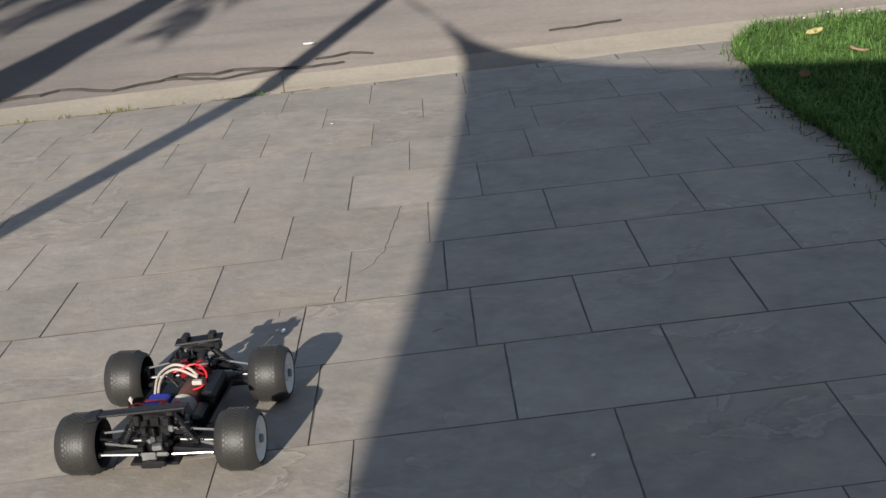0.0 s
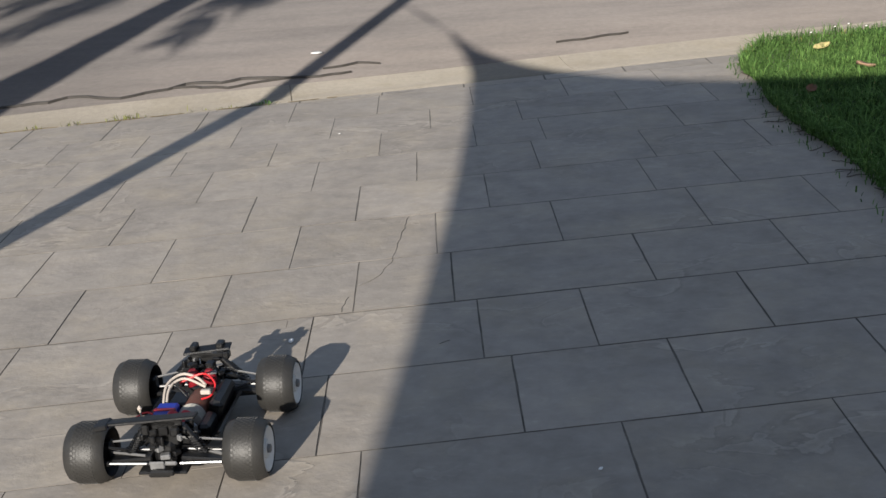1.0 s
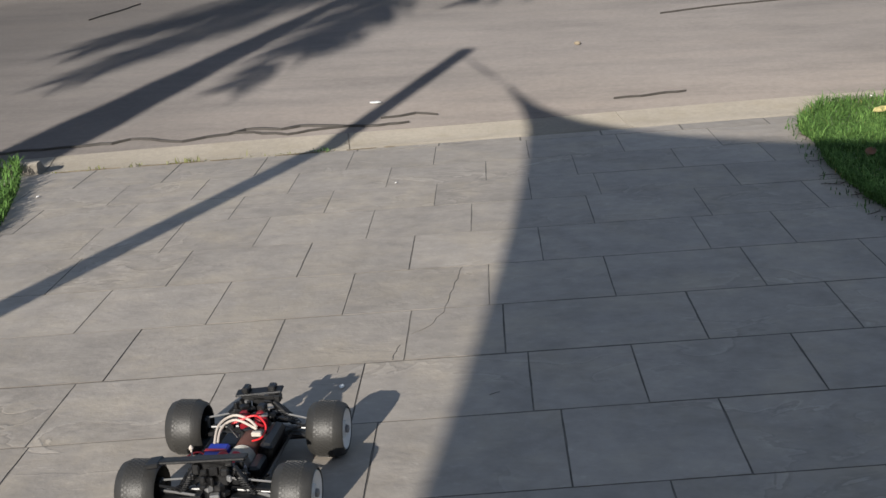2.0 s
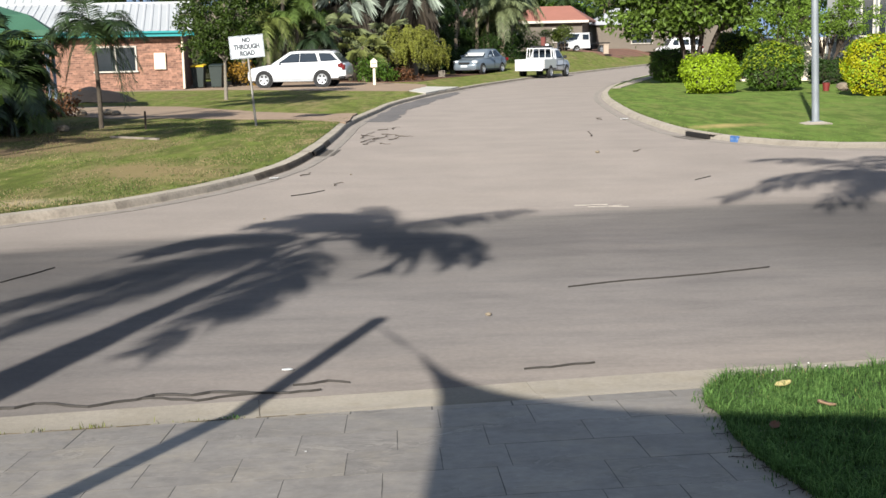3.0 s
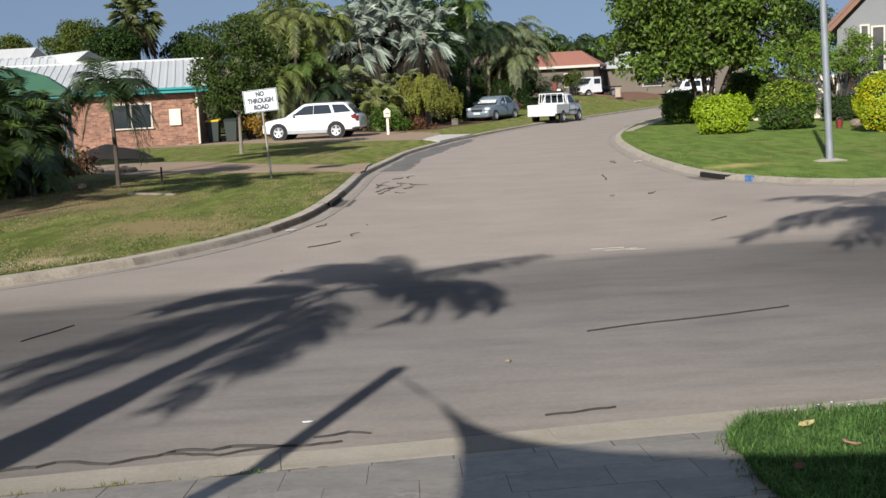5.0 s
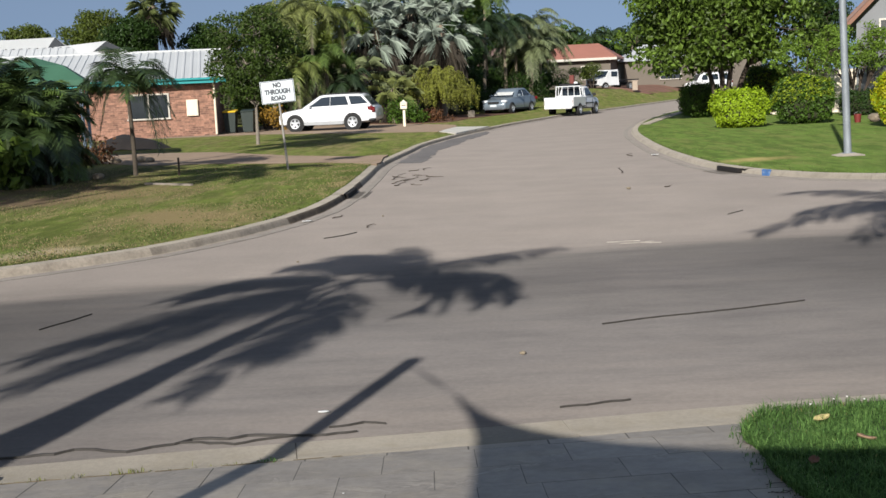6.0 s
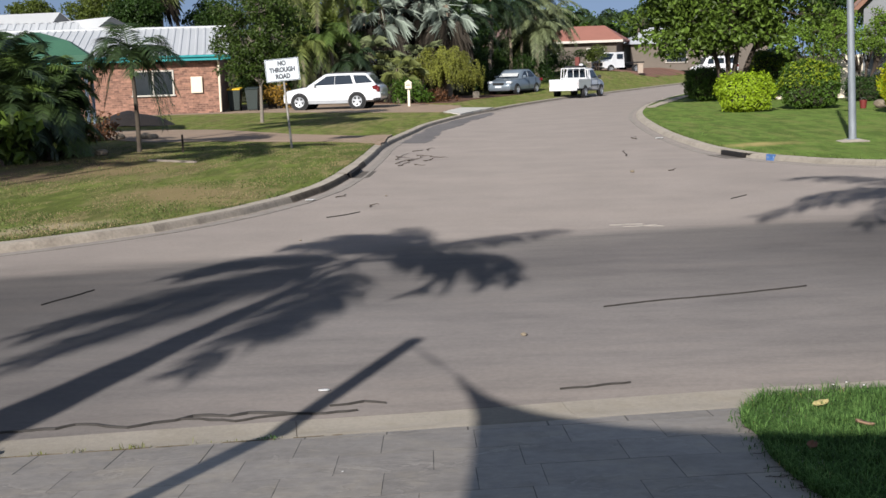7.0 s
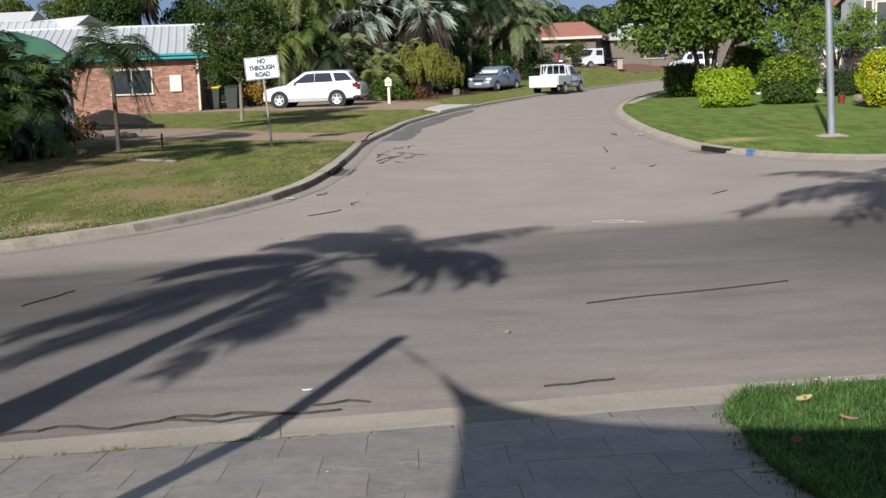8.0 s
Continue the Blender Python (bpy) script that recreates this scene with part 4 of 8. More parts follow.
def blades(name, label, spots, mat, lo, hi, r, wide=0.006, upright=1.1):
    g = Geo()
    for x, y, z, k in spots:
        a, ln = r.uniform(0, 6.283), r.uniform(lo, hi) * k
        lean = r.uniform(0.1, upright)
        d = Vector((math.cos(a), math.sin(a), 0))
        s = Vector((-d.y, d.x, 0)) * wide * r.uniform(0.6, 1.2)
        p = Vector((x, y, z))
        m = p + d * ln * lean * 0.35 + Vector((0, 0, ln * 0.6))
        e = p + d * ln * lean + Vector((0, 0, ln * r.uniform(0.55, 1.0)))
        g.add([p - s * 0.5, p + s * 0.5, m + s * 0.45, m - s * 0.45, e], [(0, 1, 2, 3), (3, 2, 4)])
    return tagged(part(name, g, mat), label, "grass", kind="stuff")


r = random.Random(11)
spots = []
while len(spots) < 64000:
    y = r.uniform(2.9, 6.35)
    x = lawn_edge(y) - 0.07 + r.random() ** 1.3 * 2.2
    if y < verge_line(x) - 0.02:
        k = 1.0 + 0.6 * noise.noise((x * 5, y * 5, 5)) + 0.5 * noise.noise((x * 17, y * 17, 2))
        spots.append((x, y, near_lawn_z(x, y) - 0.005, k))
blades("grass", "lush green grass blades on the near lawn", spots, M_BLADE, 0.026, 0.072, r, 0.0038, 1.5)
tall = [(x, y, z, k) for x, y, z, k in r.sample(spots, 16000) if noise.noise((x * 6, y * 6, 8)) > 0.02]
blades("grass", "pale grass stalks coloured as sunlit tips above the near lawn", tall, M_BLADE_BRIGHT, 0.045, 0.085, r, 0.003, 1.4)
spots = [(x + r.uniform(-0.03, 0.03), y, z, k) for x, y, z, k in r.sample(spots, 1600)]
blades("dry_grass", "dry straw blades among the near lawn", spots, M_BLADE_DRY, 0.02, 0.05, r, 0.004)
spots = []
for _ in range(5000):
    y = r.uniform(3.6, 5.45)
    x = left_edge(y) + 0.03 - r.random() ** 1.5 * 0.9
    spots.append((x, y, near_lawn_z(x, y) - 0.005, 1.0))
blades("grass", "green grass blades at the verge", spots, M_BLADE, 0.04, 0.09, r)
# weeds in the joint behind the kerb
M_WEED = surface("olive_weed", rgb(100, 104, 58), 0.85, 0.15, 1.5, 12.0, 0.0, island=0.5, trans=0.06, spec=0.08)
M_SILT = surface("joint_silt", rgb(92, 80, 60), 0.95, 0.25, 5.0, 60.0, 0.6, stain=rgb(70, 66, 44), stain_amount=0.7)
spots, dark_spots = [], []
for s, n in ((0.12, 10), (0.30, 20), (0.53, 26), (0.58, 12), (0.86, 5), (1.20, 40), (3.82, 90)):
    for _ in range(n):
        q = near(s + r.gauss(0, 0.03), 0.395 + r.gauss(0, 0.010))
        (dark_spots if s > 1 else spots).append((q[0], q[1], 0.04, r.uniform(0.4, 1.2)))
for _ in range(60):
    q = near(r.uniform(-0.1, 1.3), 0.396 + r.gauss(0, 0.005))
    spots.append((q[0], q[1], 0.038, r.uniform(0.2, 0.5)))
blades("weeds", "small olive weeds in the kerb joint", spots, M_WEED, 0.014, 0.036, r, 0.005)
blades("weeds", "small green weeds in the kerb joint", dark_spots, M_BLADE, 0.012, 0.03, r, 0.005)
silt = thing("silt", "brown silt gathered along the kerb joint", "dirt", kind="structure")
rows = []
for i in range(171):
    s = -0.12 + 0.01 * i
    w = 0.010 * (noise.noise((s * 5.0, 3, 1)) + 0.35 + 0.5 * noise.noise((s * 19.0, 1, 6)))
    if w > 0.0015 and i < 170:
        mid = 0.397 + 0.004 * noise.noise((s * 9.0, 7, 2))
        ring = [near(s, mid + u * w) for u in (-1.0, -0.4, 0.4, 1.0)]
        rows.append([(x, y, drive_z(x, y) + z) for (x, y), z in zip(ring, (0.0008, 0.0035, 0.0035, 0.0008))])
    else:
        if len(rows) > 3:
            part("silt_run", Geo().sheet(rows), M_SILT, silt)
        rows = []
# runners that creep over the edge of the drive
spots = []
for _ in range(420):
    y = r.uniform(3.2, 5.9)
    x = lawn_edge(y) - 0.04 - r.random() ** 3 * 0.12
    spots.append((x, y, drive_z(x, y) + 0.002, r.uniform(0.8, 1.5)))
blades("grass_runners", "creeping grass runners on the driveway edge", spots, M_BLADE, 0.012, 0.03, r, 0.005)

# ---------------- small things on the ground ----------------
M_TAR = surface("crack_seal", rgb(54, 50, 46), 0.75, 0.15, 6.0, 60.0, 0.2)
M_PAPER = surface("white_litter", rgb(236, 234, 230), 0.8, 0.04, 5.0, 60.0, 0.1)
M_STONE = surface("pebble", rgb(128, 116, 98), 0.9, 0.2, 9.0, 60.0, 0.4)
M_TWIG = surface("dead_twig", rgb(70, 58, 48), 0.9, 0.2, 12.0, 60.0, 0.2)


def tar_line(pts, w):
    line = smooth_line(pts, 0.05 if w < 0.03 else 0.1)
    rows = []
    for i, p in enumerate(line):
        t = (line[min(i + 1, len(line) - 1)] - line[max(i - 1, 0)]).normalized()
        n = Vector((-t.y, t.x))
        k = w * 0.72 * (0.5 + 1.0 * abs(noise.noise((p.x * 6, p.y * 6, 1)))) * min(1, 0.3 + i * 0.3, 0.3 + (len(line) - 1 - i) * 0.3)
        j = n * 1.8 * w * noise.noise((p.x * 9, p.y * 9, 4))
        rows.append([(p.x + j.x + n.x * u * k, p.y + j.y + n.y * u * k, z) for u, z in ((-0.6, 0.002), (-0.4, 0.013), (0.4, 0.013), (0.6, 0.002))])
    return Geo().sheet(rows)


seals = thing("crack_seal", "dark bitumen lines sealing cracks in the road", "crack seal", kind="structure")
for pts, w in (([(-3.6, 5.72), (-2.9, 5.88), (-2.35, 6.0), (-2.08, 6.075), (-1.84, 6.05), (-1.62, 6.135), (-1.49, 6.215), (-1.34, 6.185), (-1.2, 6.25), (-1.06, 6.215), (-0.92, 6.195), (-0.66, 6.24)], 0.024),
               ([(-1.6, 6.15), (-1.43, 6.125), (-1.29, 6.105), (-1.13, 6.15), (-0.98, 6.2)], 0.018), ([(-0.82, 6.335), (-0.73, 6.38), (-0.64, 6.415), (-0.52, 6.365)], 0.015),
               ([(0.93, 8.86), (1.36, 9.05), (1.81, 9.18), (2.29, 9.36), (2.6, 9.49)], 0.0075), ([(0.44, 6.58), (0.64, 6.62), (0.85, 6.68)], 0.012),
               ([(-3.53, 9.52), (-3.46, 9.7), (-3.38, 9.89), (-3.29, 10.16)], 0.0055), ([(-1.85, 14.89), (-1.66, 15.1), (-1.48, 15.4)], 0.007), ([(3.3, 15.7), (3.6, 16.1)], 0.007)):
    part("seal", tar_line(pts, w), M_TAR, seals)


M_SCUFF = surface("pale_scuff", rgb(150, 143, 135), 0.9, 0.15, 6.0, 60.0, 0.2)
scuffs = thing("scuff_marks", "pale scrape marks on the worn asphalt", "scuff marks", kind="structure")
for pts, w in (([(1.5, 13.40), (1.7, 13.47), (1.86, 13.46)], 0.05), ([(1.62, 13.28), (1.85, 13.31), (2.06, 13.24)], 0.025), ([(1.9, 13.36), (2.0, 13.38)], 0.03)):
    part("scuff", tar_line(pts, w), M_SCUFF, scuffs)


def curl(name, label, category, at, size, mat, seed, flat=0.25):
    """A crumpled leaf or scrap."""
    r = random.Random(seed)
    g = Geo()
    rows = []
    for i in range(6):
        row = []
        for j in range(5):
            u, v = i / 5 - 0.5, j / 4 - 0.5
            wid = math.sqrt(max(0.04, 1 - (2 * u) ** 2))
            row.append((u * size, v * size * 0.6 * wid, size * flat * (v * v * 2 + 0.5 * u * u) + r.uniform(0, size * 0.05)))
        rows.append(row)
    g.sheet(rows)
    o = part(name, g, mat, smooth=True, at=at)
    m = o.modifiers.new("thick", "SOLIDIFY")
    m.thickness = 0.0015
    return tagged(o, label, category)


M_LEAF_PALE = surface("pale_dead_leaf", rgb(178, 164, 112), 0.7, 0.2, 12.0, 60.0, 0.2)
M_LEAF_PINK = surface("pinkish_dead_leaf", rgb(158, 126, 102), 0.7, 0.2, 12.0, 60.0, 0.2)
M_LEAF_RUST = surface("rusty_dead_leaf", rgb(106, 70, 46), 0.7, 0.2, 12.0, 60.0, 0.2)
for x, y, k, m, a, lab in ((1.655, 5.75, 0.085, M_LEAF_PALE, 12, "pale yellow fallen leaf lying on the grass"), (1.73, 5.32, 0.085, M_LEAF_PINK, 155, "pinkish brown curled leaf lying on the grass"), (1.385, 4.93, 0.075, M_LEAF_RUST, 60, "rusty brown curled leaf at the grass edge")):
    tagged(curl("fallen_leaf", lab, "leaf", pose(x, y, near_lawn_z(x, y) + 0.036, 10, -8, a), k, m, a, 0.3), group="fallen leaves")
# dry runners that creep over the concrete
g = Geo()
rr = random.Random(44)
for _ in range(38):
    y = rr.uniform(3.6, 5.5)
    x = lawn_edge(y) + rr.uniform(-0.10, 0.03)
    line, ang = [], rr.uniform(1.2, 5.2)
    for i in range(6):
        line.append((x, y, drive_z(x, y) + 0.004 + 0.006 * rr.random()))
        x, y, ang = x + 0.018 * math.cos(ang), y + 0.018 * math.sin(ang), ang + rr.uniform(-0.5, 0.5)
    g.tube(line, 0.0016, 4)
tagged(part("dry_runners", g, M_TWIG), "dry brown grass runners on the concrete edge", "grass", kind="stuff")
M_FLOWER = surface("white_petals", rgb(236, 234, 226), 0.6, 0.05)
for x, y in ((1.80, 6.06), (1.88, 6.10), (1.66, 5.98), (1.95, 6.04)):
    fl = thing("flower", "tiny white flower standing in the grass", "flower", pose(x, y, near_lawn_z(x, y)), "white flowers in the grass")
    part("stalk", Geo().tube([(0, 0, 0), (0.004, 0, 0.05)], 0.0012, 4), M_BLADE, fl)
    part("petals", Geo().lathe([(0.001, 0.048), (0.005, 0.051), (0.006, 0.053), (0.001, 0.055)], Matrix.Translation((0.004, 0, 0)), 8), M_FLOWER, fl)
curl("litter", "white crumpled scrap of paper on the road", "litter", pose(-0.89, 6.66, 0.004, 0, 0, 5), 0.065, M_PAPER, 5, 0.1)
for x, y, k in ((-2.32, 16.9, 0.14), (4.32, 28.4, 0.22)):
    curl("litter", "white scrap of litter in the gutter", "litter", pose(x, y, 0.012, 0, 0, 30), k, M_PAPER, 8, 0.15)
for x, y, s in ((-0.51, 2.75, 0.022), (-2.2, 4.97, 0.02), (-0.60, 4.95, 0.012), (0.2, 2.02, 0.012)):
    curl("litter", "tiny white scrap on the driveway", "litter", pose(x, y, drive_z(x, y) + 0.003, 0, 0, s * 4000), s, M_PAPER, 6, 0.15)


def pebble(x, y, z, s, seed, label="small brown stone lying on the road"):
    r = random.Random(seed)
    bm = bmesh.new()
    bmesh.ops.create_icosphere(bm, subdivisions=2, radius=s)
    for v in bm.verts:
        v.co *= 1 + 0.3 * noise.noise(v.co * (1.6 / s) + Vector((seed, 0, 0)))
        v.co.z *= 0.6
    me = bpy.data.meshes.new("stone")
    bm.to_mesh(me)
    bm.free()
    me.materials.append(M_STONE)
    return tagged(part("stone", me, M_STONE, at=pose(x, y, z + s * 0.5, 0, 0, seed * 40)), label, "stone")


for k, (x, y, s) in enumerate(((0.3, 7.97, 0.022), (2.59, 19.96, 0.04), (-1.9, 12.9, 0.014), (-1.28, 17.3, 0.016))):
    pebble(x, y, 0.0, s, k + 1)
twigs = thing("twigs", "dead twigs and bark scattered by the gutter", "twigs")
rt = random.Random(33)


def squiggle(x0, y0, x1, y1, thick):
    """A thin crooked twig lying on the ground."""
    n = 9
    line = []
    d = Vector((x1 - x0, y1 - y0))
    side = Vector((-d.y, d.x)).normalized() * min(0.12, 0.14 * d.length)
    bend = rt.uniform(-1, 1)
    for i in range(n):
        t = i / (n - 1)
        p = Vector((x0, y0)) + d * t + side * (bend * math.sin(math.pi * t) + rt.uniform(-0.35, 0.35))
        line.append((p.x, p.y, 0.010 + 0.015 * rt.random()))
    return Geo().tube(line, [thick * (1.1 - 0.09 * i) for i in range(n)], 5)


for x0, y0, x1, y1 in ((-1.55, 24.1, -1.40, 25.9), (-1.3, 23.7, -1.10, 25.2), (-1.13, 22.9, -0.9, 22.6), (-0.9, 24.7, -0.54, 24.4), (-1.5, 23.2, -1.25, 24.3), (-1.0, 26.6, -0.9, 27.4), (-1.42, 22.6, -1.22, 23.9), (-1.2, 25.2, -0.86, 25.0), (-1.62, 25.2, -1.3, 24.6),
                       (-1.0, 23.6, -0.82, 24.2), (-1.35, 26.4, -1.12, 27.0), (2.95, 23.4, 3.05, 24.9), (3.8, 28.4, 3.9, 29.4), (-1.4, 15.9, -1.3, 16.2), (-2.0, 17.2, -1.9, 17.6), (3.2, 20.0, 3.35, 20.3)):
    part("twig", squiggle(x0, y0, x1, y1, 0.008), M_TWIG, twigs)
# ---------------- radio-controlled truck on the driveway ----------------
M_TYRE = surface("tyre_rubber", rgb(44, 43, 41), 0.5, 0.12, 14.0, 120.0, 0.12, 300.0, spec=0.5)
M_RIM = surface("white_rim", rgb(206, 206, 202), 0.45, 0.05, 10.0, 80.0, 0.05)
M_BLACK = surface("black_plastic", rgb(15, 15, 16), 0.4, 0.15, 20.0, 120.0, 0.1, spec=0.5)
M_STEEL = surface("dull_steel", rgb(124, 124, 124), 0.5, 0.08, 20.0, 120.0, 0.03, metal=0.5)
M_RED = surface("red_anodised", rgb(122, 22, 32), 0.4, 0.08, 20.0, 120.0, 0.05)
M_REDCAP = surface("red_cap_plastic", rgb(176, 30, 44), 0.35, 0.08, 20.0, 120.0, 0.05)
M_BLUE = surface("blue_case", rgb(26, 46, 150), 0.4, 0.08, 20.0, 120.0, 0.05)
M_BROWN = surface("brown_motor_wrap", rgb(92, 58, 46), 0.5, 0.1, 20.0, 120.0, 0.1)
M_FIN = surface("pale_fin", rgb(168, 166, 158), 0.5, 0.1, 20.0, 120.0, 0.05, metal=0.2)
M_CHROME = surface("bright_steel_rod", rgb(206, 208, 208), 0.3, 0.05, 20.0, 120.0, 0.02, metal=0.6)
M_WIRE_W = surface("pale_wire", rgb(176, 166, 156), 0.5, 0.05, 20.0, 120.0, 0.05)
M_WIRE_R = surface("red_wire", rgb(210, 44, 48), 0.45, 0.05, 20.0, 120.0, 0.05)


def lug(g, c, n, t, s):
    """One small tread block on a tyre."""
    m = Matrix((t, n.cross(t), n)).transposed()
    g.box(c, s, m)


def rc_wheel(root, x, y, outer, seed):
    r0, w = 0.0635, 0.084
    axis = Matrix.Translation((x, y, r0)) @ Matrix.Rotation(radians(90), 4, "Y")
    prof = [(0.046, -w / 2 + 0.012), (0.050, -w / 2), (0.057, -w / 2 + 0.005), (r0 - 0.002, -w / 2 + 0.018), (r0, -0.02), (r0, 0.02), (r0 - 0.002, w / 2 - 0.018), (0.057, w / 2 - 0.005), (0.050, w / 2), (0.046, w / 2 - 0.012)]
    tyre = part("tyre", Geo().lathe(prof, axis, 40, False), M_TYRE, root, "worn black rubber tyre", smooth=True)
    g = Geo()
    for i in range(40):
        for j in range(7):
            a = 2 * math.pi * (i + 0.5 * (j % 2)) / 40
            n = Vector((0, math.sin(a), math.cos(a)))
            off = (j - 3) * 0.0062
            lug(g, Vector((x + off, y, r0)) + n * (r0 - 0.0002), n, Vector((1, 0, 0)), (0.0044, 0.0048, 0.0013))
    part("tread", g, M_TYRE, tyre)
    s = 1 if outer > 0 else -1
    ra = Matrix.Translation((x, y, r0)) @ Matrix.Rotation(radians(90) * s, 4, "Y")
    prof = [(0.044, -0.006), (0.047, w / 2 - 0.004), (0.045, w / 2 - 0.001), (0.042, w / 2 - 0.003), (0.020, w / 2 - 0.012), (0.018, w / 2 - 0.003), (0.001, w / 2 - 0.003)]
    rim = part("rim", Geo().lathe(prof, ra, 32), M_RIM, root, "white dished wheel rim", smooth=True)
    part("inner_rim", Geo().lathe([(0.012, 0.004), (0.040, -0.002), (0.0455, -w / 2 + 0.010), (0.048, -w / 2 + 0.006), (0.048, -0.004), (0.012, 0.008)], ra, 28, False), M_BLACK, rim, "black inside of the rim", smooth=True)
    part("wheel_nut", Geo().lathe([(0.010, w / 2 - 0.006), (0.010, w / 2 + 0.002), (0.006, w / 2 + 0.004), (0.001, w / 2 + 0.004)], ra, 6), M_STEEL, rim)


def rc_truck(at):
    root = thing("rc_truck", "black radio-controlled truck with big tyres, body shell off", "toy car", at)
    W, B = 0.163, 0.150          # half track, half wheelbase
    part("chassis", Geo().box((0, -0.01, 0.045), (0.10, 0.40, 0.006), ch=0.002).box((-0.052, 0, 0.053), (0.006, 0.30, 0.018)).box((0.052, 0, 0.053), (0.006, 0.30, 0.018)), M_BLACK, root)
    for k, (sx, sy) in enumerate(((-1, -1), (1, -1), (-1, 1), (1, 1))):
        rc_wheel(root, sx * W, sy * B, sx, k)
        hub = Vector((sx * (W - 0.035), sy * B, 0.0635))
        part("lower_arm", Geo().tube([(sx * 0.03, sy * B + 0.03, 0.052), hub + Vector((0, 0, -0.018))], 0.006, 6).tube([(sx * 0.03, sy * B - 0.03, 0.052), hub + Vector((0, 0, -0.018))], 0.006, 6), M_BLACK, root)
        part("camber_link", Geo().tube([(sx * 0.032, sy * (B + 0.012), 0.10), hub + Vector((0, 0, 0.022))], 0.0024, 6), M_STEEL, root, "bright steel rod")
        part("drive_shaft", Geo().tube([(sx * 0.03, sy * B, 0.068), hub], 0.003, 8), M_STEEL, root, "bright steel shaft")
        top, low = Vector((sx * (0.036 if sy > 0 else 0.040), sy * (B + 0.012), 0.124)), Vector((sx * (0.088 if sy > 0 else 0.078), sy * (B + 0.014), 0.066))
        sh = part("shock", Geo().tube([top, top.lerp(low, 0.55)], 0.0075, 10).tube([top.lerp(low, 0.5), low], 0.003, 8), M_BLACK, root, smooth=True)
        coil = [top.lerp(low, 0.25 + 0.7 * i / 60) + Vector((0.012 * math.cos(i * 0.9), 0.012 * math.sin(i * 0.9), 0)) for i in range(61)]
        part("spring", Geo().tube(coil, 0.0014, 4), M_BLACK, sh)
        part("hub_carrier", Geo().box(hub, (0.022, 0.026, 0.05), ch=0.004), M_BLACK, root)
    for sy in (-1, 1):
        part("gearbox", Geo().box((0, sy * B, 0.074), (0.044, 0.070, 0.050), ch=0.008), M_BLACK, root)
        part("shock_tower", Geo().box((0, sy * (B + 0.024), 0.118 if sy < 0 else 0.108), (0.060 if sy < 0 else 0.034, 0.006, 0.056 if sy < 0 else 0.044), ch=0.002).box((0, sy * (B + 0.024), 0.138 if sy < 0 else 0.126), (0.084, 0.006, 0.012), ch=0.002).box((-0.03, sy * (B + 0.034), 0.13), (0.016, 0.016, 0.022), ch=0.003).box((0.028, sy * (B + 0.034), 0.124), (0.018, 0.014, 0.018), ch=0.003), M_BLACK, root)
    # bumpers, rear frame and the strut across the back
    part("rear_skid", Geo().box((0, -0.210, 0.050), (0.044, 0.04, 0.008), ch=0.003).box((0.006, -0.228, 0.056), (0.050, 0.008, 0.012), ch=0.003), M_BLACK, root)
    for sx in (-1, 1):
        part("toe_link", Geo().tube([(sx * 0.034, -B - 0.046, 0.060), (sx * 0.122, -B - 0.036, 0.056)], 0.0024, 8), M_CHROME, root, "bright steel toe link")
        part("rod_end", Geo().box((sx * 0.122, -B - 0.036, 0.056), (0.016, 0.010, 0.012), ch=0.003), M_BLACK, root)
        part("rear_arm", Geo().box((sx * 0.076, -B - 0.004, 0.056), (0.094, 0.050, 0.010), Matrix.Rotation(radians(sx * 5), 3, "Y"), 0.003), M_BLACK, root)
        part("front_arm", Geo().box((sx * 0.076, B + 0.002, 0.056), (0.094, 0.044, 0.010), Matrix.Rotation(radians(sx * 5), 3, "Y"), 0.003), M_BLACK, root)
        part("side_guard", Geo().add([(sx * 0.050, -0.12, 0.048), (sx * 0.050, 0.13, 0.048), (sx * 0.086, 0.10, 0.074), (sx * 0.086, -0.09, 0.074), (sx * 0.050, -0.12, 0.042), (sx * 0.050, 0.13, 0.042), (sx * 0.090, 0.10, 0.070), (sx * 0.090, -0.09, 0.070)],
                                     [(0, 1, 2, 3), (7, 6, 5, 4), (0, 4, 5, 1), (1, 5, 6, 2), (2, 6, 7, 3), (3, 7, 4, 0)]), M_BLACK, root)
        part("diff_cap", Geo().lathe([(0.004, -0.010), (0.011, -0.008), (0.0125, 0.0), (0.0125, 0.020), (0.010, 0.026), (0.002, 0.028)], Matrix.Translation((sx * 0.014 + 0.006, -0.100, 0.098)) @ Matrix.Rotation(radians(-58), 4, "X"), 16), M_REDCAP, root, "glossy red cap", smooth=True)
    part("link_plate", Geo().box((0.0, -B - 0.050, 0.062), (0.058, 0.008, 0.009), ch=0.003).box((-0.01, -B - 0.055, 0.060), (0.03, 0.006, 0.018), ch=0.002), M_STEEL, root, "scuffed silver link plate")
    part("side_pod", Geo().box((0.062, 0.035, 0.082), (0.030, 0.12, 0.052), Matrix.Rotation(radians(14), 3, "Y"), 0.008).box((0.056, -0.06, 0.072), (0.026, 0.07, 0.034), ch=0.006), M_BLACK, root)
    part("front_bumper", Geo().box((0, 0.225, 0.055), (0.11, 0.045, 0.010), ch=0.003), M_BLACK, root)
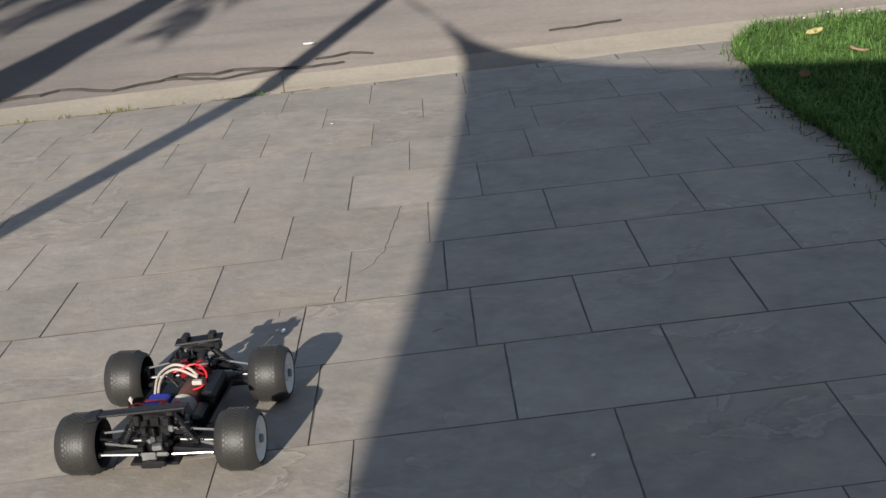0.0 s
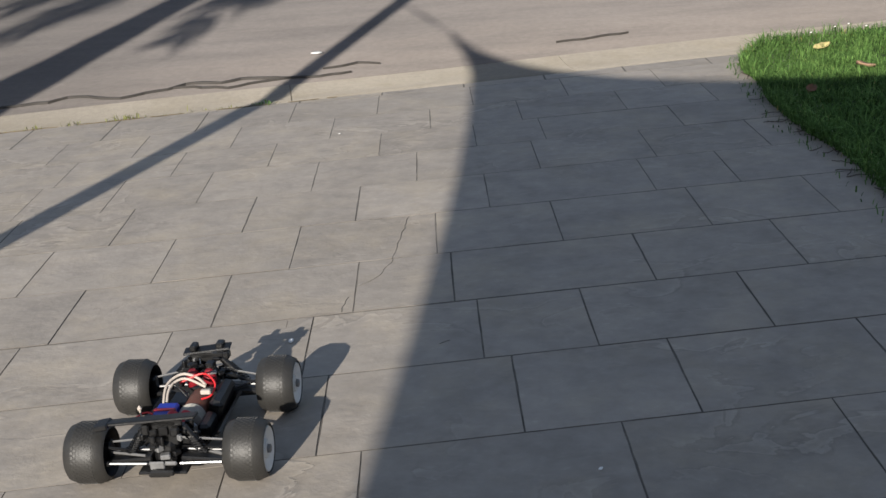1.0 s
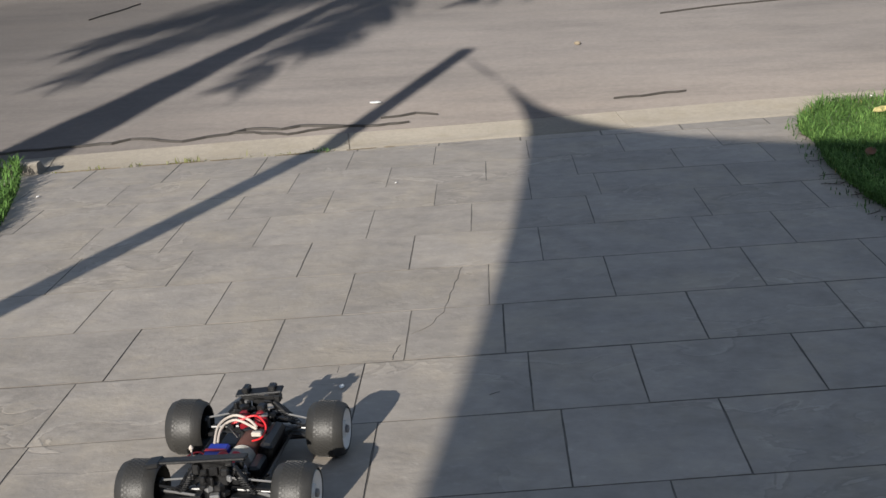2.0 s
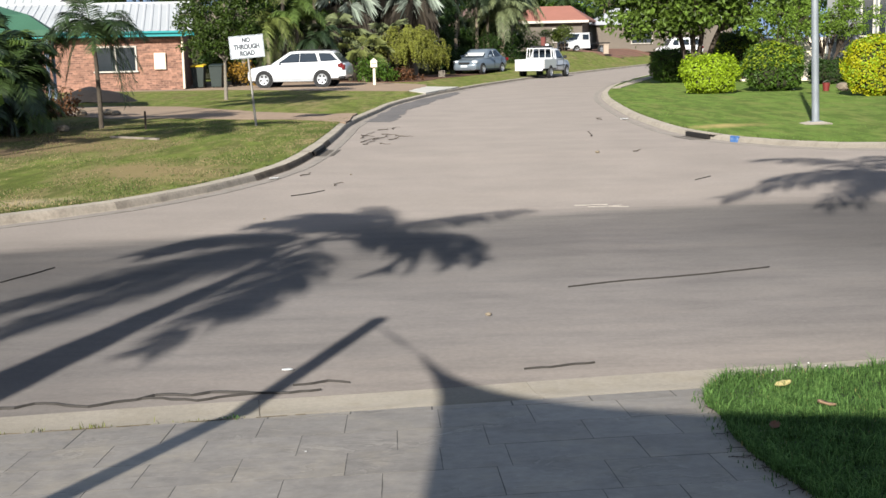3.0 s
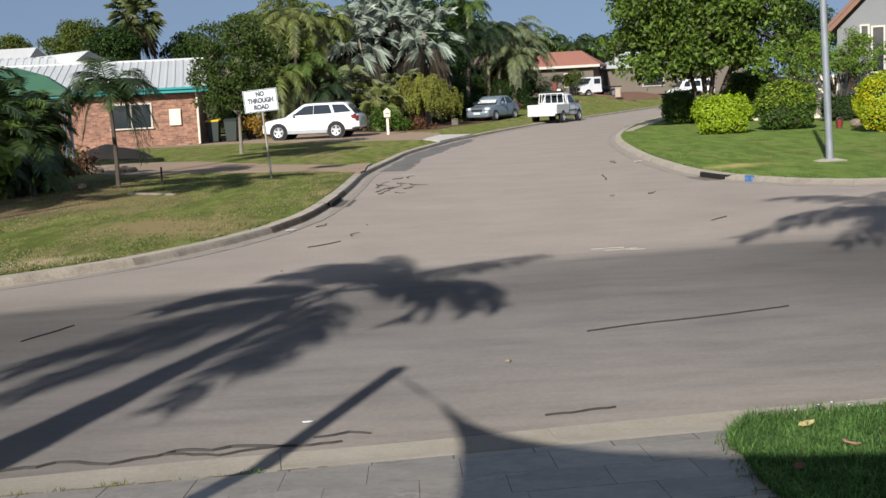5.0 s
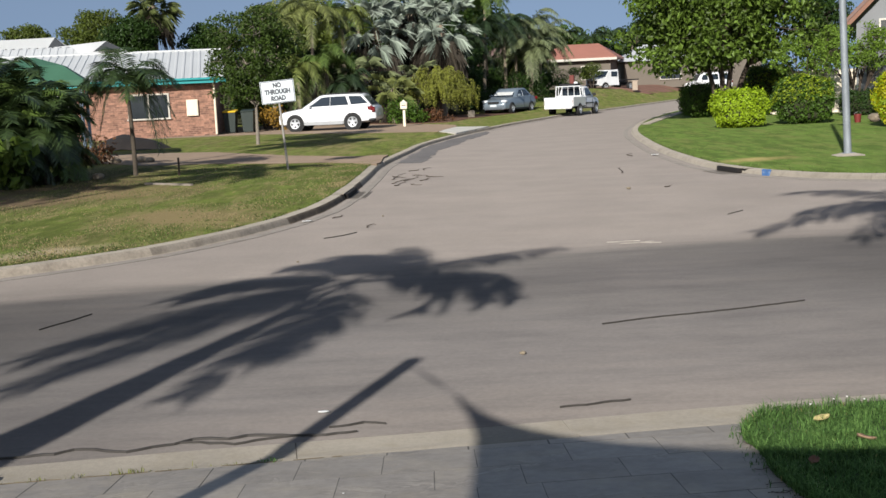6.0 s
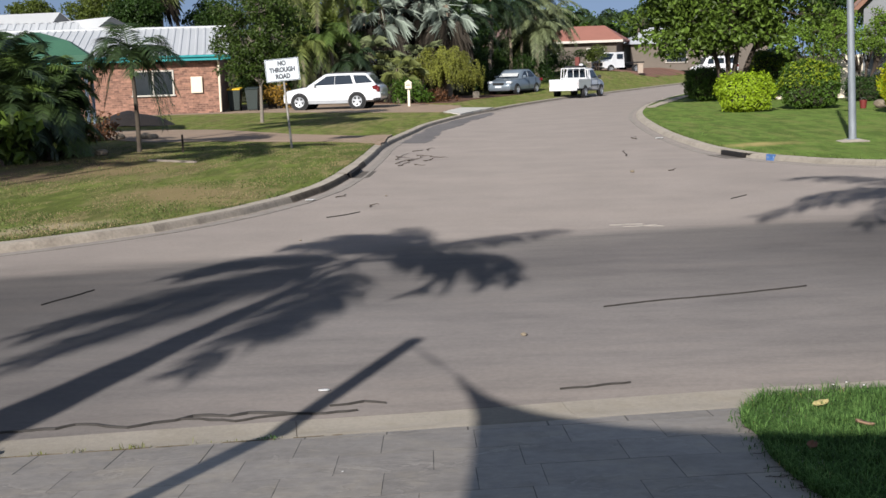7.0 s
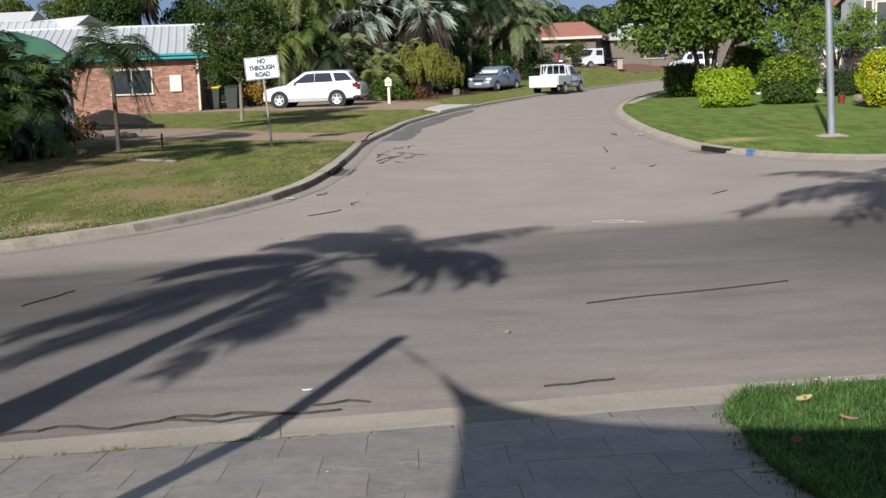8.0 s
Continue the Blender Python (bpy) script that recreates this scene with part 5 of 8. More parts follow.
    part("front_plate", Geo().box((0, B + 0.03, 0.140), (0.112, 0.028, 0.006), Matrix.Rotation(radians(12), 3, "X") @ Matrix.Rotation(radians(-7), 3, "Y"), 0.003).box((0.045, B + 0.02, 0.130), (0.016, 0.022, 0.018), ch=0.003).box((-0.03, B + 0.03, 0.146), (0.016, 0.03, 0.014), ch=0.003).box((0.03, B + 0.034, 0.148), (0.018, 0.026, 0.016), ch=0.003), M_BLACK, root)
    part("wing", Geo().box((-0.02, -B - 0.030, 0.150), (0.19, 0.030, 0.007), Matrix.Rotation(radians(-8), 3, "X") @ Matrix.Rotation(radians(-4), 3, "Y"), 0.002).box((-0.116, -B - 0.034, 0.142), (0.030, 0.038, 0.012), Matrix.Rotation(radians(-10), 3, "Y"), 0.003).box((-0.02, -B - 0.018, 0.136), (0.03, 0.01, 0.03)), M_BLACK, root, "torn black rear wing")
    # power parts
    mm = Matrix.Translation((0.018, 0.0, 0.082)) @ Matrix.Rotation(radians(90), 4, "X")
    motor = part("motor", Geo().lathe([(0.006, -0.052), (0.024, -0.05), (0.0265, -0.044), (0.0265, 0.03), (0.024, 0.036), (0.006, 0.038)], mm, 24), M_BROWN, root, "brown electric motor", smooth=True)
    fins = Geo()
    for i in range(7):
        fins.lathe([(0.020, 0.034 + i * 0.005), (0.029, 0.0345 + i * 0.005), (0.029, 0.0365 + i * 0.005), (0.020, 0.037 + i * 0.005)], mm, 20)
    part("heat_sink", fins, M_FIN, motor, "pale finned heat sink")
    part("battery", Geo().box((-0.032, -0.06, 0.088), (0.045, 0.07, 0.044), ch=0.004), M_BLUE, root, "blue battery pack")
    part("battery_band", Geo().box((-0.032, -0.06, 0.089), (0.047, 0.012, 0.046), ch=0.002), M_RED, root)
    part("receiver_box", Geo().box((-0.03, 0.045, 0.070), (0.042, 0.06, 0.034), ch=0.004), M_BLACK, root)
    part("servo", Geo().box((0.03, 0.085, 0.070), (0.022, 0.045, 0.04), ch=0.003), M_BLACK, root)
    for sx in (-1, 1):
        part("steering_post", Geo().lathe([(0.009, 0.0), (0.014, 0.006), (0.015, 0.024), (0.014, 0.038), (0.007, 0.047)], Matrix.Translation((sx * 0.019, 0.112, 0.074)), 16), M_RED, root, "red anodised post", smooth=True)
    part("motor_mount", Geo().box((0.02, 0.046, 0.078), (0.062, 0.006, 0.062), ch=0.003), M_BLACK, root)
    part("centre_gear", Geo().lathe([(0.002, -0.006), (0.024, -0.006), (0.024, 0.006), (0.002, 0.006)], Matrix.Translation((0.005, 0.062, 0.08)) @ Matrix.Rotation(radians(90), 4, "X"), 28), M_BLACK, root)
    for k, (pts, m) in enumerate((([(-0.05, -0.02, 0.09), (-0.056, 0.04, 0.118), (-0.03, 0.07, 0.130), (0.006, 0.06, 0.126), (0.03, 0.04, 0.118)], M_WIRE_W), ([(-0.04, -0.03, 0.09), (-0.047, 0.03, 0.116), (-0.02, 0.056, 0.126), (0.03, 0.04, 0.112)], M_WIRE_W),
                                  ([(-0.03, 0.05, 0.118), (0.02, 0.062, 0.134), (0.054, 0.03, 0.126), (0.052, 0.0, 0.112), (0.034, -0.014, 0.110)], M_WIRE_R), ([(-0.05, -0.06, 0.095), (-0.075, -0.05, 0.10), (-0.10, -0.055, 0.09), (-0.115, -0.07, 0.085)], M_WIRE_R),
                                  ([(0.02, -0.06, 0.09), (0.03, -0.10, 0.12), (-0.01, -0.12, 0.11)], M_BLACK), ([(0.0, 0.0, 0.11), (-0.03, 0.02, 0.13), (-0.05, 0.06, 0.10)], M_BLACK))):
        line = [Vector((*p, )) for p in pts]
        dense = []
        for i in range(len(line) - 1):
            a, b, c, d = line[max(i - 1, 0)], line[i], line[i + 1], line[min(i + 2, len(line) - 1)]
            dense += [0.5 * ((2 * b) + (c - a) * t + (2 * a - 5 * b + 4 * c - d) * t * t + (3 * b - a - 3 * c + d) * t ** 3) for t in (0, 0.2, 0.4, 0.6, 0.8)]
        part("wire", Geo().tube(dense + [line[-1]], 0.0030 if m is M_WIRE_W else 0.0021, 8), m, root, "red wire" if m is M_WIRE_R else ("pale wire" if m is M_WIRE_W else ""))
    # small fittings: servo arms, screws, cable ties and links round the gearboxes
    rr = random.Random(17)
    for k in range(90):
        sy = -1 if k % 2 else 1
        c = (rr.uniform(-0.05, 0.05), sy * (B + rr.uniform(-0.045, 0.05)), rr.uniform(0.075, 0.128))
        part("fitting", Geo().box(c, (rr.uniform(0.006, 0.022), rr.uniform(0.006, 0.02), rr.uniform(0.006, 0.02)), Matrix.Rotation(rr.uniform(0, 3), 3, "Z"), 0.002), M_STEEL if k % 7 == 0 else M_BLACK, root)
    for k in range(12):
        sx, sy = (-1) ** k, -1 if k < 8 else 1
        a = Vector((sx * rr.uniform(0.01, 0.04), sy * (B + rr.uniform(-0.04, 0.04)), rr.uniform(0.06, 0.10)))
        b = Vector((sx * 0.118, sy * (B + rr.uniform(-0.02, 0.025)), rr.uniform(0.045, 0.085)))
        part("link_rod", Geo().tube([a, b], 0.0028, 6), M_STEEL if k % 3 == 0 else M_BLACK, root)
    part("plug", Geo().box((0.045, -0.01, 0.125), (0.022, 0.012, 0.010), ch=0.002), M_WIRE_W, root, "white plug")
    part("aerial_tube", Geo().tube([(-0.075, -0.075, 0.05), (-0.078, -0.078, 0.12)], 0.002, 6).lathe([(0.004, 0.0), (0.005, 0.004), (0.001, 0.01)], Matrix.Translation((-0.078, -0.078, 0.12)), 8), M_WIRE_W, root)
    return root


RC_X, RC_Y = -0.652, 2.24
tilt = Matrix.Rotation(math.atan(-SLOPE), 4, "X")
rc_truck(Matrix.Translation((RC_X, RC_Y, drive_z(RC_X, RC_Y))) @ tilt @ Matrix.Rotation(radians(-3.5), 4, "Z"))
# ---------------- street furniture ----------------
M_SIGN = surface("white_sign_sheet", rgb(206, 214, 218), 0.5, 0.04, 2.0, 40.0, 0.03)
M_INK = surface("black_sign_ink", rgb(70, 74, 80), 0.6, 0.05)
M_ZINC = surface("zinc_post", rgb(150, 146, 138), 0.5, 0.1, 3.0, 40.0, 0.05, metal=0.4)
VERGE = 0.115


def text_geo(body, size):
    cu = bpy.data.curves.new("lettering", "FONT")
    cu.body, cu.size, cu.align_x, cu.align_y, cu.extrude = body, size, "CENTER", "CENTER", 0.002
    cu.offset = size * 0.065
    ob = bpy.data.objects.new("lettering", cu)
    scene.collection.objects.link(ob)
    me = bpy.data.meshes.new_from_object(ob.evaluated_get(bpy.context.evaluated_depsgraph_get()))
    bpy.data.objects.remove(ob)
    return me


def road_sign(at):
    root = thing("street_sign", "white NO THROUGH ROAD sign on a leaning grey post", "sign", at)
    part("post", Geo().tube([(0, 0.02, -0.3), (0, 0.02, 1.95)], 0.026, 12), M_ZINC, root, smooth=True)
    board = part("board", Geo().box((0, -0.016, 1.80), (0.76, 0.012, 0.50), ch=0.004), M_SIGN, root)
    part("border", Geo().box((0, -0.0235, 2.035), (0.73, 0.003, 0.014)).box((0, -0.0235, 1.565), (0.73, 0.003, 0.014)).box((-0.362, -0.0235, 1.80), (0.014, 0.003, 0.47)).box((0.362, -0.0235, 1.80), (0.014, 0.003, 0.47)), M_INK, board)
    for k, w in enumerate(("NO", "THROUGH", "ROAD")):
        me = text_geo(w, 0.158)
        me.materials.append(M_INK)
        part("lettering", me, M_INK, board, at=Matrix.Translation((0, -0.025, 1.945 - 0.145 * k)) @ Matrix.Rotation(radians(90), 4, "X") @ Matrix.Diagonal((0.74, 0.90, 1, 1)))
    for z in (1.65, 1.95):
        part("bracket", Geo().box((0, 0.0, z), (0.10, 0.02, 0.03), ch=0.003), M_ZINC, root)
    return root


road_sign(Matrix.Translation((-4.10, 27.3, VERGE - 0.05)) @ Matrix.Rotation(radians(-4.0), 4, "Y"))

lamp = thing("street_lamp", "grey galvanised street light post on a concrete footing", "lamp post", Matrix.Translation((7.45, 24.1, VERGE)) @ Matrix.Rotation(radians(-2.0), 4, "Y"))
part("post", Geo().tube([(0, 0, 0.0), (0, 0, 3.0), (0, 0, 6.6)], [0.075, 0.066, 0.052], 16), M_LAMP, lamp, smooth=True)
part("base_plate", Geo().box((0, 0, 0.045), (0.24, 0.24, 0.02), ch=0.004), M_LAMP, lamp)
part("footing", Geo().lathe([(0.40, -0.1), (0.36, 0.015), (0.16, 0.05), (0.001, 0.055)], Matrix.Rotation(radians(45), 4, "Z"), 4), M_KERB, lamp, "pale concrete footing")
part("arm", Geo().tube(curve3((0, 0, 6.5), (0, -0.2, 7.3), (-0.2, -1.8, 7.4), 8), 0.035, 10), M_LAMP, lamp, smooth=True)
part("lantern", Geo().box((-0.24, -2.1, 7.42), (0.26, 0.62, 0.12), ch=0.04), M_LAMP, lamp)

M_DARKCONC = surface("stained_concrete", rgb(98, 90, 80), 0.95, 0.15, 2.0, 30.0, 0.4)
# kerb inlets and the painted marker
for name, line, side, y, lab in (("drain_inlet", LK, 1, 20.6, "dark kerb drain inlet in the corner kerb"), ("drain_inlet", RK, -1, 23.45, "dark kerb drain inlet beside the green lawn")):
    i = min(range(len(line)), key=lambda k: abs(line[k].y - y) + 10 * max(0, abs(line[k].x) - 8))
    p, t = line[i], (line[i + 1] - line[i - 1]).normalized()
    a = math.atan2(t.y, t.x)
    d = thing(name, lab, "drain", Matrix.Translation((p.x, p.y, 0)) @ Matrix.Rotation(a, 4, "Z"), kind="structure")
    w = 1.3 if side > 0 else 0.95
    part("opening", Geo().box((0, side * 0.002, 0.045), (w, 0.088, 0.088), ch=0.012), M_DARK, d, "dark slot")
    part("lintel", Geo().box((0, side * 0.11, 0.098), (w + 0.3, 0.20, 0.014), ch=0.004), M_KERB, d)
    part("apron", Geo().box((0, -side * 0.18, -0.002), (w, 0.30, 0.012), ch=0.004), M_DARKCONC, d, "stained concrete apron")
M_BLUEPAINT = surface("blue_paint", rgb(66, 106, 158), 0.7, 0.3, 6.0, 40.0, 0.1, stain=rgb(150, 156, 158), stain_amount=0.8)
p = min(RK, key=lambda q: abs(q.y - 21.75) + 10 * max(0, q.x - 8))
mk = part("kerb_marker", Geo().box((0, 0, 0.056), (0.19, 0.06, 0.116), ch=0.008), M_BLUEPAINT, at=Matrix.Translation((p.x + 0.02, p.y - 0.01, 0.0)) @ Matrix.Rotation(radians(-62), 4, "Z"))
tagged(mk, "blue painted marker on the concrete kerb", "marker")

# paths and crossings over the verges
M_PATH = surface("pink_gravel_concrete", rgb(116, 100, 84), 0.9, 0.12, 1.0, 25.0, 0.3, matte=1.0, stain=rgb(92, 80, 68), stain_amount=0.4)
M_CONC = surface("pale_concrete", rgb(206, 200, 188), 0.9, 0.08, 1.0, 25.0, 0.25)


def pad(name, pts, mat, label, category, z=0.0):
    tagged(part(name, Geo().prism(ragged(pts, 0.35, 0.10 if category == "driveway" else 0.03, len(name)), 0.0, VERGE + 0.012 + z), mat), label, category, kind="structure")


pad("path", [(-24, 33.5), (-10.5, 33.8), (-8.4, 31.3), (-6.4, 30.8), (-4.6, 29.7), (-3.4, 29.2), (-2.7, 28.6), (-2.12, 27.6), (-2.12, 31.6), (-2.9, 31.4), (-3.8, 32.2), (-5.0, 33.4), (-7.9, 37.4), (-10.3, 38.6), (-24, 39)], M_PATH, "worn pinkish driveway across the lawn", "driveway")
pad("crossing", [(-0.42, 44.0), (-0.05, 46.0), (0.58, 48.6), (0.86, 49.9), (-0.5, 51.0), (-1.15, 46.6)], M_CONC, "pale concrete driveway crossing at the kerb", "driveway", 0.008)
pad("carport_drive", [(-16, 52.8), (-9.0, 52.6), (-3.0, 47.7), (-1.12, 46.6), (-0.55, 50.9), (-0.5, 53.6), (-2.4, 58), (-9.9, 66), (-16, 66)], M_PATH, "brown concrete driveway under the parked car", "driveway", 0.002)
M_BED = surface("leaf_litter_bed", rgb(104, 72, 52), 0.95, 0.2, 1.5, 12.0, 0.8)
pad("garden_bed", [(-9.5, 66.5), (-2.3, 58.2), (-0.9, 58.5), (0.0, 63.0), (1.4, 67.0), (3.0, 72.0), (6.0, 82.0), (6.0, 110.0), (-14, 110.0)], M_BED, "garden bed covered with brown leaf litter", "garden bed", 0.004)
# dark repaired strip along the gutter of the side street
M_PATCH = surface("new_asphalt_patch", rgb(80, 77, 76), 0.9, 0.16, 1.2, 40.0, 0.3, matte=1.0)
tagged(part("road_patch", Geo().prism(ragged([(-1.84, 29.7), (-1.2, 29.5), (-1.08, 30.8), (-0.9, 34.5), (0.0, 41.3), (0.86, 46.4), (0.72, 47.4), (0.06, 45.2), (-0.72, 41.2), (-1.3, 37.3), (-1.55, 33.5)], 0.3, 0.16, 4), 0.0, 0.006), M_PATCH), "darker repaired asphalt strip along the gutter", "road patch", kind="structure")

# brown drive that climbs to the far houses
far_drive = Geo()
rows = []
for i in range(15):
    y = 94.5 + i
    x0 = min(LK, key=lambda q: abs(q.y - y)).x - 0.21
    rows.append([(x0 - d, y, VERGE + 0.02 + rise(d, y)) for d in (2.6, 3.6, 4.6, 5.6, 6.6, 8.0, 10.0)][::-1])
tagged(part("far_drive", far_drive.sheet(rows), surface("red_brown_gravel", rgb(128, 92, 74), 0.95, 0.16, 0.8, 14.0, 0.5)), "red-brown gravel drive before the far houses", "driveway", kind="structure")

# letterbox, bins, peg, stone
M_CREAM = surface("cream_paint", rgb(226, 214, 190), 0.6, 0.05, 3.0, 40.0, 0.05)
box = thing("letterbox", "cream letterbox on a post by the driveway", "letterbox", Matrix.Translation((-2.85, 54.8, VERGE)))
part("post", Geo().box((0, 0, 0.42), (0.11, 0.11, 0.86), ch=0.01), M_CREAM, box)
part("body", Geo().box((0, 0, 0.92), (0.30, 0.36, 0.26), ch=0.02), M_CREAM, box)
part("roof", Geo().add([(-0.18, -0.2, 1.05), (0.18, -0.2, 1.05), (0.18, 0.2, 1.05), (-0.18, 0.2, 1.05), (0, -0.2, 1.2), (0, 0.2, 1.2)], [(0, 1, 4), (1, 2, 5, 4), (2, 3, 5), (3, 0, 4, 5), (3, 2, 1, 0)]), M_CREAM, box)
part("slot", Geo().box((0, -0.181, 0.96), (0.2, 0.006, 0.03)), M_DARK, box)
M_BIN = surface("dark_green_bin", rgb(40, 50, 46), 0.5, 0.08)
M_YELLOW = surface("yellow_lid", rgb(222, 182, 40), 0.5, 0.06)


def wheelie_bin(at, lid, label):
    root = thing("wheelie_bin", label, "bin", at, "bins by the fence")
    ring = lambda w, d, z: [(-w, -d, z), (w, -d, z), (w, d, z), (-w, d, z)]
    part("body", Geo().loft([ring(0.22, 0.25, 0.06), ring(0.29, 0.34, 0.98)]), M_BIN, root)
    part("lid", Geo().box((0, -0.01, 1.02), (0.62, 0.74, 0.07), Matrix.Rotation(radians(5), 3, "X"), 0.025), lid, root)
    part("handle", Geo().tube([(-0.22, 0.38, 0.98), (0.22, 0.38, 0.98)], 0.018, 8), M_BIN, root)
    for s in (-1, 1):
        part("wheel", Geo().lathe([(0.03, -0.025), (0.1, -0.025), (0.1, 0.025), (0.03, 0.025)], Matrix.Translation((s * 0.22, 0.26, 0.1)) @ Matrix.Rotation(radians(90), 4, "Y"), 16), M_DARK, root)
    return root


wheelie_bin(Matrix.Translation((-10.85, 55.7, VERGE)), M_YELLOW, "dark wheelie bin with a yellow lid")
wheelie_bin(Matrix.Translation((-10.05, 55.8, VERGE)), M_BIN, "dark wheelie bin with a dark lid")
peg = part("marker_peg", Geo().box((0, 0, 0.2), (0.04, 0.04, 0.5), ch=0.006), M_BARK, at=Matrix.Translation((-6.45, 26.8, VERGE - 0.05)))
tagged(peg, "short dark wooden peg in the lawn", "peg")
kb = part("concrete_block", Geo().box((0, 0, 0.16), (0.36, 0.3, 0.4), ch=0.02), M_KERB, at=Matrix.Translation((0.2, 66.2, VERGE)))
tagged(kb, "grey concrete block beside the bush", "block")
for k, (x, y, s) in enumerate(((-9.0, 33.2, 0.16), (-8.75, 33.1, 0.13), (-9.7, 33.2, 0.15), (12.9, 38.9, 0.25), (13.4, 38.9, 0.2), (-8.9, 27.0, 0.2), (-8.2, 26.6, 0.14))):
    pebble(x, y, VERGE, s, k + 11, "pale garden edging stone on the lawn")
M_MULCH = surface("dark_mulch", rgb(32, 27, 25), 0.95, 0.35, 2.0, 18.0, 0.9, 30.0)
heap_rows = []
for i in range(15):
    u = i / 14 * 2 - 1
    row = []
    for j in range(9):
        v = j / 8 * 2 - 1
        q = max(0.0, 1 - u * u - v * v * 0.9)
        row.append((u * 1.25 + (0.35 if u > 0 else 0) * u, v * 0.9, 0.56 * q ** 0.8 * (1 - 0.35 * max(0, u)) * (1 + 0.25 * noise.noise((u * 2.5, v * 2.5, 7))) + 0.03 * noise.noise((u * 9, v * 9, 3)) - 0.05))
    heap_rows.append(row)
tagged(part("mulch_mound", Geo().sheet(heap_rows[::-1]), M_MULCH, at=Matrix.Translation((-11.95, 42.4, VERGE + 0.01)), smooth=True), "low mound of dark mulch before the brick wall", "mound")
M_OLDWOOD = surface("weathered_timber", rgb(128, 118, 106), 0.85, 0.2, 2.0, 20.0, 0.4, stretch=(0.3, 2, 2))
tagged(part("timber_edging", Geo().box((0, 0, 0.012), (1.45, 0.08, 0.05), ch=0.012), M_OLDWOOD, at=pose(-6.0, 23.95, VERGE, 0, 0, -38)), "pale weathered timber edging lying on the lawn", "timber")
M_BUCKET = surface("faded_red_plastic", rgb(112, 42, 36), 0.6, 0.12, 6.0, 40.0, 0.1)
pad("footpath", [(6.45, 45.4), (6.75, 45.3), (8.6, 52.0), (10.9, 60.5), (10.4, 60.0), (8.2, 52.4)], M_KERB, "pale concrete footpath strip behind the kerb", "path", 0.004)
bucket = thing("bucket", "small red plastic bucket beside the hedge", "bucket", Matrix.Translation((12.33, 38.9, VERGE)))
part("pail", Geo().lathe([(0.11, 0.0), (0.15, 0.31), (0.155, 0.31), (0.155, 0.33), (0.14, 0.33), (0.10, 0.02)], Matrix.Scale(0.8, 4), 18), M_BUCKET, bucket, smooth=True)
part("handle", Geo().tube(curve3((-0.12, 0, 0.25), (0, -0.05, 0.42), (0.12, 0, 0.25), 8), 0.006, 6), M_STEEL, bucket)


# ---------------- houses ----------------
def brick_material(name, c1, c2, mortar, scale=1.0):
    m = surface(name, c1, 0.9, 0.24, 2.6, 11.0, 0.0)
    nt = m.node_tree
    L = nt.links.new
    b = nt.nodes["Principled BSDF"]
    old = b.inputs["Base Color"].links[0].from_socket
    co = nt.nodes.new("ShaderNodeTexCoord")
    sw = nt.nodes.new("ShaderNodeSeparateXYZ")
    cb = nt.nodes.new("ShaderNodeCombineXYZ")
    ad = nt.nodes.new("ShaderNodeMath")
    L(co.outputs["Object"], sw.inputs[0])
    L(sw.outputs["X"], ad.inputs[0])
    L(sw.outputs["Y"], ad.inputs[1])
    L(ad.outputs[0], cb.inputs["X"])
    L(sw.outputs["Z"], cb.inputs["Y"])
    br = nt.nodes.new("ShaderNodeTexBrick")
    br.inputs["Scale"].default_value = 1.0
    br.inputs["Brick Width"].default_value, br.inputs["Row Height"].default_value = 0.24 * scale, 0.086 * scale
    br.inputs["Mortar Size"].default_value = 0.010
    br.inputs["Color1"].default_value, br.inputs["Color2"].default_value, br.inputs["Mortar"].default_value = (0.58, 0.56, 0.56, 1), (1.42, 1.32, 1.24, 1), mortar
    L(cb.outputs[0], br.inputs["Vector"])
    mu = nt.nodes.new("ShaderNodeMixRGB")
    mu.blend_type, mu.inputs[0].default_value = "MULTIPLY", 1.0
    L(old, mu.inputs[1])
    L(br.outputs["Color"], mu.inputs[2])
    L(mu.outputs[0], b.inputs["Base Color"])
    bp = nt.nodes.new("ShaderNodeBump")
    bp.inputs["Distance"].default_value, bp.inputs["Strength"].default_value, bp.invert = 0.01, 0.6, True
    L(br.outputs["Fac"], bp.inputs["Height"])
    L(bp.outputs[0], b.inputs["Normal"])
    return m


M_BRICK = brick_material("orange_brick", rgb(136, 104, 89), None, (1.2, 1.22, 1.2, 1))
M_ROOF_WHITE = surface("white_steel_roof", rgb(186, 188, 188), 0.55, 0.04, 0.8, 20.0, 0.02)
M_TEAL = surface("teal_paint", rgb(24, 138, 140), 0.5, 0.05)
M_GLASS = surface("dark_window_glass", rgb(40, 46, 50), 0.08, 0.1, 1.0, 5.0, 0.0, spec=0.6)
M_WFRAME = surface("white_window_frame", rgb(188, 182, 170), 0.5, 0.04)
M_RENDER = surface("cream_render", rgb(168, 152, 136), 0.85, 0.05, 0.7, 20.0, 0.1)
M_GREY_RENDER = surface("grey_render", rgb(122, 124, 126), 0.85, 0.05, 0.7, 20.0, 0.1)
# walls of the far houses: their shade is part of this dull colour
M_WALL_SHADED = surface("shaded_house_wall", rgb(106, 98, 88), 0.85, 0.08, 0.7, 20.0, 0.1)
M_BARGE = surface("brown_bargeboard", rgb(120, 82, 62), 0.6, 0.08)
M_ROOF_RED = surface("red_steel_roof", rgb(166, 112, 94), 0.6, 0.06, 0.8, 20.0, 0.02)
M_ROOF_BROWN = surface("brown_tile_roof", rgb(112, 90, 82), 0.7, 0.1, 0.8, 20.0, 0.1)
